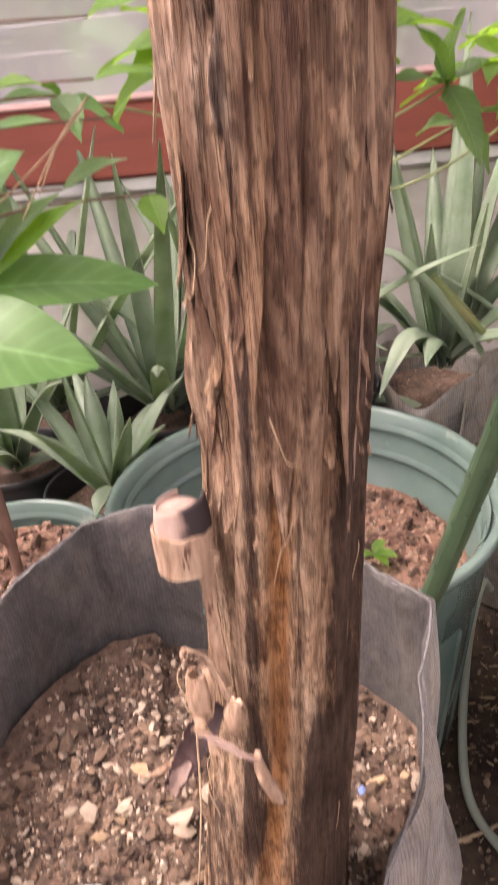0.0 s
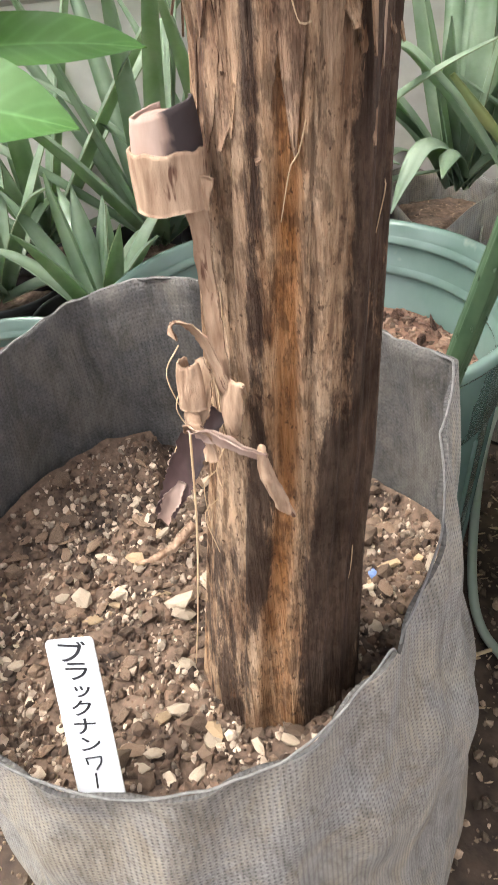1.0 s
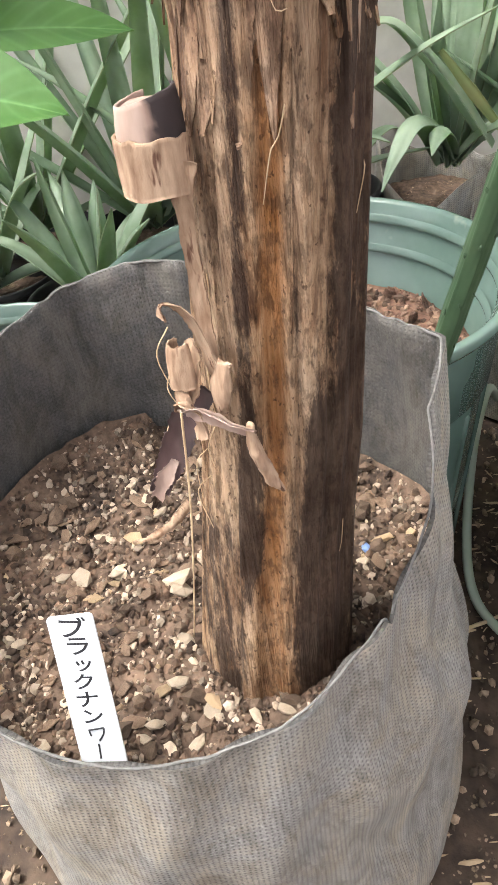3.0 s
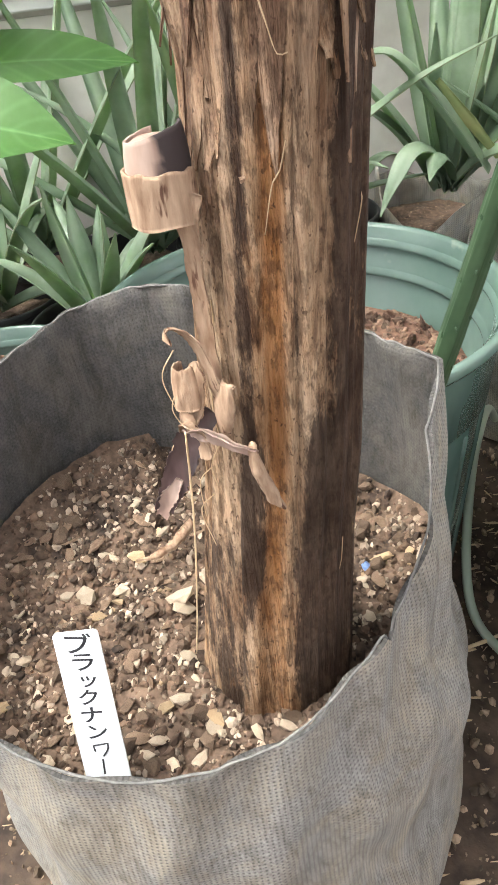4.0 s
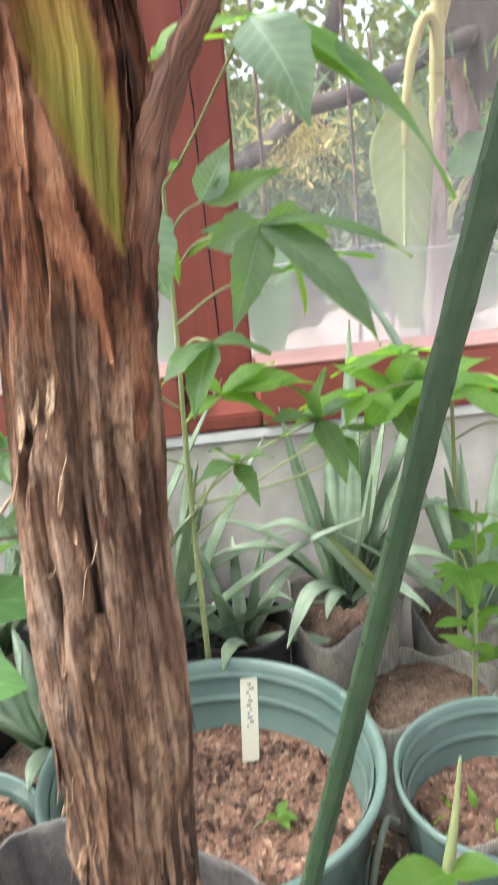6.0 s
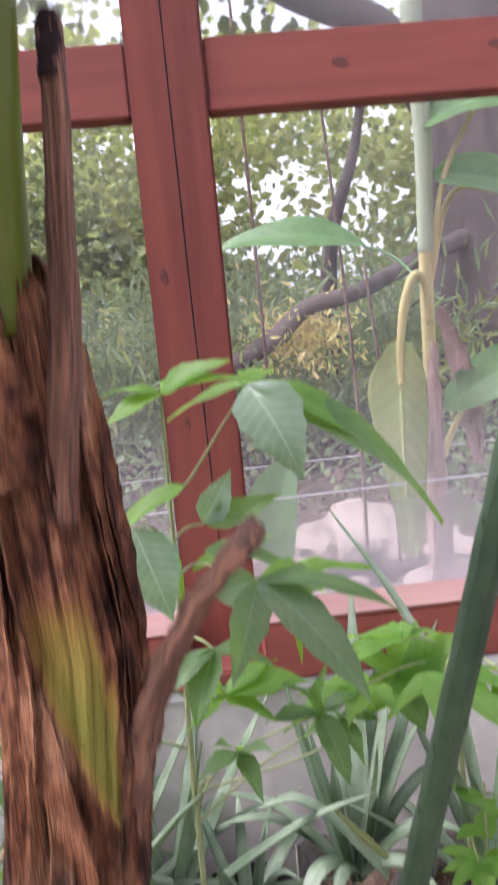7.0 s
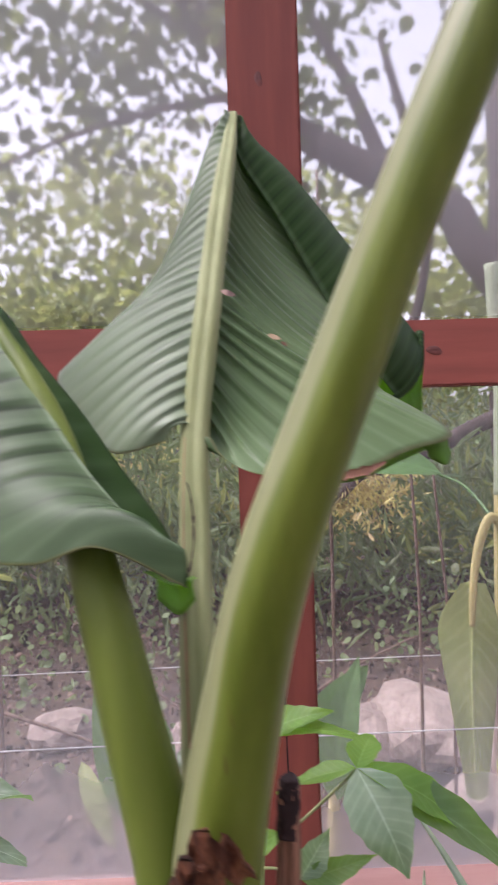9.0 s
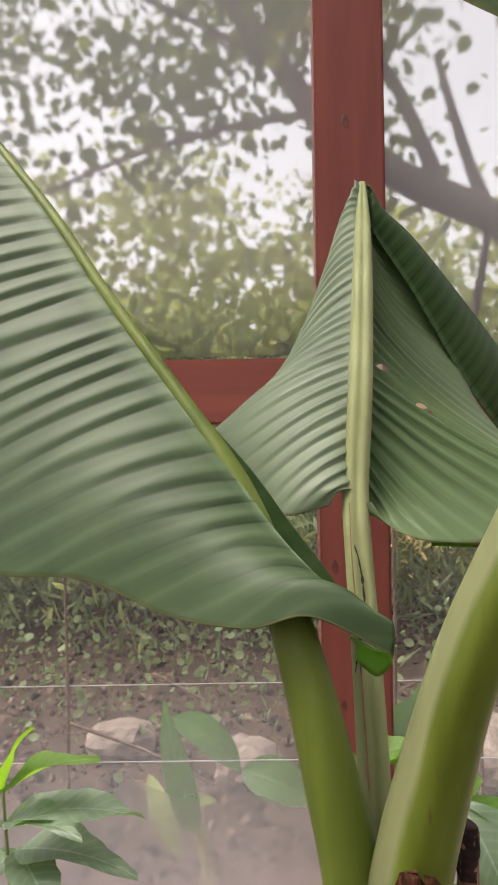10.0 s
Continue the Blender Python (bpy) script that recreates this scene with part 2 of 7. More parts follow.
def film_material():
    """Weathered greenhouse film: clear, with a milky veil, vertical water streaks and fogging above the sill."""
    m, n, l, b = material("greenhouse_film")
    t, d, tl = n.new("ShaderNodeBsdfRefraction"), n.new("ShaderNodeBsdfDiffuse"), n.new("ShaderNodeBsdfTranslucent")
    t.inputs["IOR"].default_value, t.inputs["Roughness"].default_value = 1.02, 0.22
    streak = noise_tex(n, l, 14, 6, (1, 1, 0.07))
    cloud = noise_tex(n, l, 3.2, 5)
    geo, sep = n.new("ShaderNodeNewGeometry"), n.new("ShaderNodeSeparateXYZ")
    l.new(geo.outputs["Position"], sep.inputs[0])
    fog = n.new("ShaderNodeMapRange")
    fog.inputs[1].default_value, fog.inputs[2].default_value, fog.inputs[3].default_value, fog.inputs[4].default_value = 0.61, 0.97, 0.46, 0.01
    l.new(sep.outputs[2], fog.inputs[0])
    veil = math_node(n, l, "ADD", math_node(n, l, "MULTIPLY", streak.outputs[0], 0.05), math_node(n, l, "MULTIPLY", cloud.outputs[0], 0.05))
    haze = n.new("ShaderNodeMapRange")
    haze.inputs[1].default_value, haze.inputs[2].default_value, haze.inputs[3].default_value, haze.inputs[4].default_value = 1.46, 1.75, 0.0, 0.17
    l.new(sep.outputs[2], haze.inputs[0])
    blur = n.new("ShaderNodeMapRange")
    blur.inputs[1].default_value, blur.inputs[2].default_value, blur.inputs[3].default_value, blur.inputs[4].default_value = 1.4, 1.6, 0.22, 0.36
    l.new(sep.outputs[2], blur.inputs[0]), l.new(blur.outputs[0], t.inputs["Roughness"])
    veil = math_node(n, l, "ADD", veil, haze.outputs[0])
    veil = math_node(n, l, "ADD", veil, math_node(n, l, "MULTIPLY", fog.outputs[0], math_node(n, l, "ADD", cloud.outputs[0], 0.35)), True)
    for s in (d, tl):
        s.inputs[0].default_value = (0.84, 0.82, 0.86, 1)
    milk, mx, gl, top = n.new("ShaderNodeMixShader"), n.new("ShaderNodeMixShader"), n.new("ShaderNodeBsdfGlossy"), n.new("ShaderNodeMixShader")
    milk.inputs[0].default_value = 0.6
    l.new(d.outputs[0], milk.inputs[1]), l.new(tl.outputs[0], milk.inputs[2])
    l.new(veil, mx.inputs[0]), l.new(t.outputs[0], mx.inputs[1]), l.new(milk.outputs[0], mx.inputs[2])
    gl.inputs["Roughness"].default_value = 0.12
    top.inputs[0].default_value = 0.03
    l.new(mx.outputs[0], top.inputs[1]), l.new(gl.outputs[0], top.inputs[2])
    l.new(top.outputs[0], n["Material Output"].inputs[0])
    return m


M_BARK = bark_material()
M_PEEL = mottled("dry_sheath_peel", (0.21, 0.118, 0.07), (0.52, 0.365, 0.25), 260, 0.85, (1.5, 1.5, 0.3), 1.0, 0.002, spots=((0.12, 0.055, 0.032), 190, 0.63))
M_PINK = mottled("pinkish_dry_sheath", (0.24, 0.15, 0.118), (0.48, 0.355, 0.295), 120, 0.9, (1, 1, 0.25), 0.7, 0.0015, spots=((0.13, 0.08, 0.07), 70, 0.62))
def stain_by_attribute(m, name, colour):
    """Lets a stain of the given colour lie where the mesh carries the attribute."""
    n, l = m.node_tree.nodes, m.node_tree.links
    b = n["Principled BSDF"]
    old = b.inputs["Base Color"].links[0].from_socket
    l.new(mix(n, l, attr(n, name), old, colour), b.inputs["Base Color"])


stain_by_attribute(M_PINK, "dark", (0.035, 0.024, 0.024))
M_DARKPEEL = mottled("blackened_sheath", (0.016, 0.01, 0.012), (0.15, 0.09, 0.085), 80, 0.55, (1, 1, 0.2), 0.5, 0.001)
M_FIBRE = mottled("straw_fibre", (0.4, 0.27, 0.15), (0.66, 0.5, 0.32), 120, 0.7)
M_CROWN = mottled("brown_crown_sheath", (0.085, 0.032, 0.019), (0.42, 0.21, 0.118), 60, 0.65, (1.2, 1.2, 0.22), 0.9, 0.003, spots=((0.02, 0.01, 0.008), 60, 0.61))
M_DRYSTALK = mottled("streaked_dry_stalk", (0.022, 0.01, 0.007), (0.34, 0.16, 0.09), 11, 0.75, (0.7, 3.0, 1), 0.9, 0.003, coord="UV")
M_STALK = mottled("banana_petiole", (0.062, 0.09, 0.008), (0.134, 0.172, 0.024), 40, 0.3, (1.2, 1.2, 0.12), 0.12, 0.0006, spots=((0.08, 0.05, 0.02), 70, 0.715))
def pale_flank(m, lo, hi, colour):
    """A pale band along a limb, between two turns of its UV: papery edge and painted highlight in one colour."""
    n, l = m.node_tree.nodes, m.node_tree.links
    b = n["Principled BSDF"]
    uv, sep, r = n.new("ShaderNodeTexCoord"), n.new("ShaderNodeSeparateXYZ"), ramp(n, [(lo - 0.05, (0, 0, 0)), (lo, (1, 1, 1)), (hi, (0.8, 0.8, 0.8)), (hi + 0.03, (0, 0, 0))])
    l.new(uv.outputs["UV"], sep.inputs[0])
    edge_noise = noise_tex(n, l, 30, 5, (1.2, 1.2, 0.1))
    l.new(math_node(n, l, "ADD", sep.outputs[1], math_node(n, l, "MULTIPLY", math_node(n, l, "SUBTRACT", edge_noise.outputs[0], 0.5), 0.1)), r.inputs[0])
    old = b.inputs["Base Color"].links[0].from_socket
    l.new(mix(n, l, math_node(n, l, "MULTIPLY", r.outputs[0], 0.75), old, colour), b.inputs["Base Color"])


pale_flank(M_STALK, 0.67, 0.78, (0.27, 0.285, 0.155))
M_STALKMATT = mottled("matt_petiole", (0.07, 0.108, 0.01), (0.14, 0.185, 0.028), 40, 0.52, (1.2, 1.2, 0.12), 0.12, 0.0006, spots=((0.08, 0.05, 0.02), 70, 0.715))
M_STALKPALE = mottled("pale_petiole", (0.185, 0.215, 0.08), (0.285, 0.32, 0.145), 40, 0.68, (1.2, 1.2, 0.12), 0.1, 0.0006)
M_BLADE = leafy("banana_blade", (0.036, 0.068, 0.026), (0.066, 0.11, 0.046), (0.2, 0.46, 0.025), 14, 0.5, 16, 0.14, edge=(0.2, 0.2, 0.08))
# right half of the middle leaf, a green between the other two
M_BLADEMID = leafy("banana_blade_midtone", (0.076, 0.13, 0.052), (0.128, 0.192, 0.088), (0.24, 0.52, 0.045), 13, 0.46, 17, 0.18, edge=(0.24, 0.23, 0.1))
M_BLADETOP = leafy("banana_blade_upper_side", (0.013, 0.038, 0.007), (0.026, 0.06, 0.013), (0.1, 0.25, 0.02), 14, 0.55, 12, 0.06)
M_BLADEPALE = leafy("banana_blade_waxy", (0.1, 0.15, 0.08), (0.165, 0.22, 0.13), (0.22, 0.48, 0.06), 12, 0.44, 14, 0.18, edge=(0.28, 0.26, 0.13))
for m, gloss in ((M_BLADETOP, 0.12), (M_BLADE, 0.3), (M_BLADEMID, 0.32), (M_STALK, 0.36), (M_STALKMATT, 0.3)):
    m.node_tree.nodes["Principled BSDF"].inputs["Specular IOR Level"].default_value = gloss
M_FABRIC = fabric_material("grey_grow_bag_felt", (0.2, 0.19, 0.178), (0.33, 0.314, 0.295), (0.38, 0.3, 0.19), 0.85)
# inner felt: soil stains, and the bag's inside shade put into the colour
M_LINING = fabric_material("soiled_shaded_felt", (0.054, 0.051, 0.05), (0.106, 0.1, 0.098), (0.18, 0.158, 0.128), 0.2)
M_SOIL = mottled("dark_potting_soil", (0.03, 0.018, 0.012), (0.19, 0.124, 0.085), 200, 0.95, relief=1.0, dist=0.004, spots=((0.34, 0.24, 0.16), 240, 0.63))
M_PUMICE = mottled("pumice", (0.4, 0.3, 0.205), (0.64, 0.53, 0.41), 260, 0.9, relief=0.6, dist=0.001, vary=0.4)
M_OCHRE = mottled("ochre_chip", (0.33, 0.215, 0.115), (0.52, 0.385, 0.24), 240, 0.9, relief=0.6, dist=0.001, vary=0.5)
M_FINEPUMICE = mottled("fine_pumice", (0.25, 0.175, 0.122), (0.54, 0.43, 0.33), 260, 0.9, relief=0.6, dist=0.001, vary=0.9, island=True)
M_FINEGRIT = mottled("fine_grit", (0.035, 0.019, 0.012), (0.2, 0.126, 0.083), 200, 0.95, relief=0.6, dist=0.001, vary=0.9, island=True)
M_LITTER = mottled("ground_litter", (0.16, 0.105, 0.065), (0.48, 0.35, 0.24), 200, 0.9, vary=1.2, island=True)
M_GRIT = mottled("brown_grit", (0.07, 0.042, 0.027), (0.28, 0.19, 0.128), 200, 0.95, relief=0.6, dist=0.001, vary=0.6)
M_REDSOIL = mottled("reddish_bark_mulch", (0.07, 0.032, 0.021), (0.3, 0.165, 0.11), 150, 0.9, relief=0.9, dist=0.003, vary=0.6)
M_FINEMULCH = mottled("fine_bark_mulch", (0.1, 0.05, 0.034), (0.42, 0.27, 0.19), 150, 0.9, relief=0.8, dist=0.002, vary=1.0, island=True)
M_STUB = mottled("dry_stalk_stub", (0.018, 0.009, 0.006), (0.17, 0.085, 0.05), 110, 0.7, (1.4, 1.4, 0.15), 0.9, 0.003)
M_SILLTOP = mottled("pale_red_paint", (0.27, 0.138, 0.122), (0.39, 0.245, 0.22), 18, 0.38, (0.2, 1, 1), 0.15)
M_GROUND = mottled("trodden_earth", (0.03, 0.02, 0.015), (0.125, 0.084, 0.058), 60, 0.95, relief=1.0, dist=0.006, spots=((0.3, 0.22, 0.14), 130, 0.64))
M_POT = mottled("green_pot_plastic", (0.09, 0.146, 0.122), (0.185, 0.25, 0.218), 8, 0.17, relief=0.05, spots=((0.2, 0.25, 0.21), 25, 0.66))
M_BLACKPOT = mottled("black_pot_plastic", (0.012, 0.012, 0.012), (0.03, 0.03, 0.03), 20, 0.45)
M_RED = mottled("red_stained_timber", (0.135, 0.028, 0.018), (0.215, 0.05, 0.031), 26, 0.74, (1.6, 1.6, 0.12), 0.25, 0.001, spots=((0.15, 0.036, 0.027), 10, 0.74))
M_REDX = mottled("red_stained_timber_rail", (0.18, 0.041, 0.028), (0.275, 0.068, 0.044), 26, 0.66, (0.12, 1.6, 1.6), 0.25, 0.001, spots=((0.12, 0.03, 0.024), 10, 0.66))
M_CONCRETE = mottled("cast_concrete", (0.52, 0.47, 0.43), (0.72, 0.665, 0.62), 24, 0.85, relief=0.3)
M_FLASH = mottled("white_flashing", (0.62, 0.6, 0.58), (0.78, 0.76, 0.74), 20, 0.5)
M_LABEL = mottled("white_label_plastic", (0.6, 0.615, 0.64), (0.7, 0.715, 0.74), 12, 0.35, relief=0.02, spots=((0.4, 0.3, 0.22), 70, 0.72))
M_CREAM = mottled("yellowed_label_plastic", (0.6, 0.57, 0.42), (0.72, 0.69, 0.55), 12, 0.4, relief=0.02)
M_INK = mottled("black_marker_ink", (0.01, 0.01, 0.012), (0.02, 0.02, 0.025), 40, 0.5)
M_STAKE = mottled("green_stake_coating", (0.026, 0.055, 0.026), (0.056, 0.097, 0.047), 60, 0.5, relief=0.15)
M_FILM = film_material()
M_BROAD = leafy("broad_leaf", (0.07, 0.165, 0.025), (0.13, 0.245, 0.05), (0.42, 0.8, 0.03), 40, 0.5, 5, 0.48)
M_DULL = leafy("dull_green_leaf", (0.045, 0.092, 0.034), (0.09, 0.15, 0.06), (0.36, 0.7, 0.05), 40, 0.5, 5, 0.36)
M_GREYLEAF = leafy("greyish_leaf", (0.13, 0.2, 0.13), (0.23, 0.31, 0.215), (0.3, 0.55, 0.1), 40, 0.38, 5, 0.3)
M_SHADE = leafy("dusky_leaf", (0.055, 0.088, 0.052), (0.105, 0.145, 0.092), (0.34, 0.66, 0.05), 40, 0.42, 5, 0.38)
M_OVAL = leafy("oval_leaf", (0.06, 0.15, 0.035), (0.11, 0.225, 0.065), (0.24, 0.55, 0.04), 30, 0.4, 5, 0.22)
M_PINE = leafy("pineapple_leaf", (0.17, 0.25, 0.16), (0.4, 0.48, 0.36), (0.42, 0.62, 0.2), 22, 0.4, 0, 0.3, edge=(0.2, 0.2, 0.12))
M_PINEYELLOW = leafy("yellowing_leaf", (0.2, 0.28, 0.11), (0.42, 0.4, 0.18), (0.5, 0.5, 0.12), 25, 0.45, 0, 0.2)
# daylight outside is put into these colours: lit leaves paler, shaded ones darker
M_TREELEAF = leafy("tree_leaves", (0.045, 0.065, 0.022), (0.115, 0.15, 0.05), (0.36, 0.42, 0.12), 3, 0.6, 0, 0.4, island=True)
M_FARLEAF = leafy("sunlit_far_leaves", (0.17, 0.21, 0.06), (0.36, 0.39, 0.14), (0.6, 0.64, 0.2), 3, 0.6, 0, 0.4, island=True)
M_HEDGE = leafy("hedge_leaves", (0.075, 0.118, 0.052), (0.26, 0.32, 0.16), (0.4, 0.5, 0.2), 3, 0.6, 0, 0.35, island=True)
M_LITGAP = leafy("sunlit_gap_yellow", (0.55, 0.45, 0.18), (0.8, 0.68, 0.3), (0.85, 0.75, 0.3), 3, 0.7, 0, 0.3, island=True)
M_WOODBARK = mottled("tree_bark", (0.05, 0.038, 0.032), (0.15, 0.115, 0.1), 14, 0.95, (1, 1, 0.25), 0.8, 0.02)
M_TWIG = mottled("dry_twig", (0.1, 0.065, 0.045), (0.22, 0.15, 0.11), 60, 0.85)
M_BROWNSTEM = mottled("brown_stem", (0.09, 0.045, 0.03), (0.2, 0.11, 0.075), 60, 0.7)
M_ROCK = mottled("field_stone", (0.19, 0.145, 0.12), (0.43, 0.35, 0.3), 14, 0.9, relief=0.6, dist=0.02)
M_HOSE = mottled("pale_hose", (0.3, 0.36, 0.28), (0.42, 0.47, 0.38), 20, 0.45)
M_WIRE = mottled("pale_cord", (0.5, 0.5, 0.48), (0.65, 0.65, 0.62), 40, 0.5)
M_BANK = mottled("leaf_litter", (0.06, 0.042, 0.033), (0.28, 0.195, 0.15), 60, 0.95, vary=1.4, island=True)
M_YELLOWLEAF = leafy("yellowed_banana_blade", (0.27, 0.35, 0.12), (0.42, 0.48, 0.2), (0.6, 0.66, 0.1), 8, 0.5, 6, 0.3)
M_OUTGREEN = mottled("pale_outdoor_stem", (0.24, 0.31, 0.18), (0.4, 0.46, 0.31), 20, 0.6, (1, 1, 0.15))
M_OUTSTALK = mottled("outdoor_banana_stalk", (0.36, 0.34, 0.11), (0.56, 0.48, 0.22), 20, 0.6, (1, 1, 0.15))
M_BLUE = mottled("blue_bead", (0.12, 0.2, 0.45), (0.2, 0.3, 0.55), 50, 0.5)


# ---- building helpers ----
def mesh(name, verts, faces, uvs=None, smooth=True, attrs=None):
    me = bpy.data.meshes.new(name)
    me.from_pydata([tuple(map(float, v)) for v in verts], [], faces)
    if smooth:
        me.polygons.foreach_set("use_smooth", [True] * len(me.polygons))
    if uvs is not None:
        layer = me.uv_layers.new(name="UVMap")
        idx = np.empty(len(me.loops), int)
        me.loops.foreach_get("vertex_index", idx)
        layer.data.foreach_set("uv", np.asarray(uvs, float)[idx].ravel())
    for key, values in (attrs or {}).items():
        a = me.attributes.new(key, "FLOAT", "POINT")
        a.data.foreach_set("value", np.asarray(values, float))
    me.update()
    return me


def part(name, me, mat, parent=None, label="", at=None):
    ob = new(name, me)
    if mat and not me.materials:
        me.materials.append(mat)
    if parent:
        ob.parent = parent
    if at is not None:
        ob.matrix_basis = at
    if label:
        ob["label"] = label
    return ob


def thing(name, label, category, at=(0, 0, 0), group="", kind=""):
    ob = new(name)
    ob.empty_display_size = 0.02
    ob.location = at
    return tagged(ob, label, category, group, kind)


def spline(points, n):
    """Catmull-Rom through the points, n samples at even steps of the points' own lengths."""
    p = np.asarray(points, float)
    if len(p) == 2:
        return p[0] + (p[1] - p[0]) * np.linspace(0, 1, n)[:, None]
    d = np.r_[0, np.cumsum(np.linalg.norm(np.diff(p[:, :3], axis=0), axis=1) + 1e-9)]
    q = np.vstack([2 * p[0] - p[1], p, 2 * p[-1] - p[-2]])
    out = []
    for s in np.linspace(0, d[-1], n):
        i = min(int(np.searchsorted(d, s, "right")) - 1, len(p) - 2)
        t = (s - d[i]) / (d[i + 1] - d[i])
        a, b, c, e = q[i:i + 4]
        out.append(0.5 * (2 * b + (c - a) * t + (2 * a - 5 * b + 4 * c - e) * t * t + (3 * b - a - 3 * c + e) * t ** 3))
    return np.array(out)


def grid_faces(nu, nv, wrap=False):
    f = []
    for i in range(nu - 1):
        for j in range(nv if wrap else nv - 1):
            k = (j + 1) % nv
            f.append((i * nv + j, i * nv + k, (i + 1) * nv + k, (i + 1) * nv + j))
    return f


def frames_along(p):
    t = np.gradient(p, axis=0)
    t /= np.linalg.norm(t, axis=1)[:, None] + 1e-12
    up = np.array([0, 0, 1.0]) if abs(t[0][2]) < 0.9 else np.array([1.0, 0, 0])
    s = np.cross(t[0], up)
    side = []
    for v in t:
        s = s - v * (s @ v)
        s /= np.linalg.norm(s) + 1e-12
        side.append(s.copy())
    side = np.array(side)
    return t, side, np.cross(side, t)


def tube(points, radii, n=24, seg=10, flat=1.0, wobble=0.0, seed=0, caps=True, groove=0.0, groove_at=0.0):
    """A tapered limb through points. flat squashes it; groove presses a channel along it."""
    p = spline(points, n)
    r = np.interp(np.linspace(0, 1, n), np.linspace(0, 1, len(radii)), radii)
    t, side, up = frames_along(p)
    rng = np.random.RandomState(seed)
    ph = rng.uniform(0, 6.28, 4)
    verts = []
    for i in range(n):
        for j in range(seg):
            a = 2 * math.pi * j / seg
            q = i / (n - 1)
            k = r[i] * (1 + wobble * math.sin(3 * a + ph[0] + q * 7) + 0.7 * wobble * math.sin(q * 15 + ph[1] + a) + 0.5 * wobble * math.sin(2 * a - q * 37 + ph[2]))
            if groove:
                k *= 1 - groove * math.exp(-((math.remainder(a - groove_at, 2 * math.pi)) / 0.42) ** 2)
            verts.append(p[i] + side[i] * math.cos(a) * k + up[i] * math.sin(a) * k * flat)
    faces = grid_faces(n, seg, True)
    if caps:
        faces += [tuple(range(seg))[::-1], tuple((n - 1) * seg + j for j in range(seg))]
    uv = [(i / (n - 1), j / seg) for i in range(n) for j in range(seg)]
    return verts, faces, uv


def crumple(me, amount, scale, seed=0):
    """Dents a mesh by two octaves of noise."""
    for v in me.vertices:
        p = Vector((v.co.x, v.co.y, v.co.z * 0.4)) * scale + Vector((seed, 0, 0))
        v.co += noise.noise_vector(p) * amount + noise.noise_vector(p * 2.7) * amount * 0.45
    me.update()
    return me


def ribbon(points, widths, side, n=30, m=5, curl=0.0, thick=0.0006, rag=0.0, seed=0, twist=0.0):
    """A strip of finite thickness through points, its width along side, curled across."""
    p = spline(points, n)
    w = np.interp(np.linspace(0, 1, n), np.linspace(0, 1, len(widths)), widths)
    t = np.gradient(p, axis=0)
    t /= np.linalg.norm(t, axis=1)[:, None] + 1e-12
    rng = np.random.RandomState(seed)
    verts, uv = [], []
    for layer in (0, 1):
        rng = np.random.RandomState(seed)
        for i in range(n):
            s = np.array(side, float)
            if twist:
                q = Matrix.Rotation(twist * i / (n - 1), 3, Vector(t[i]))
                s = np.array(q @ Vector(s))
            s -= t[i] * (s @ t[i])
            s /= np.linalg.norm(s) + 1e-12
            nn = np.cross(t[i], s)
            jag = 1 + rag * rng.uniform(-1, 1)
            for j in range(m):
                v = j / (m - 1) * 2 - 1
                verts.append(p[i] + s * v * w[i] / 2 * jag + nn * (curl * w[i] * v * v + thick * layer))
                uv.append((i / (n - 1), j / (m - 1)))
    f = grid_faces(n, m)
    k = n * m
    faces = [x[::-1] for x in f] + [tuple(a + k for a in x) for x in f]
    for i in range(n - 1):
        a, b = i * m, (i + 1) * m
        faces += [(a, b, b + k, a + k), (a + m - 1, a + m - 1 + k, b + m - 1 + k, b + m - 1)]
    for j in range(m - 1):
        e = (n - 1) * m + j
        faces += [(j, j + k, j + 1 + k, j + 1), (e, e + 1, e + 1 + k, e + k)]
    return verts, faces, uv


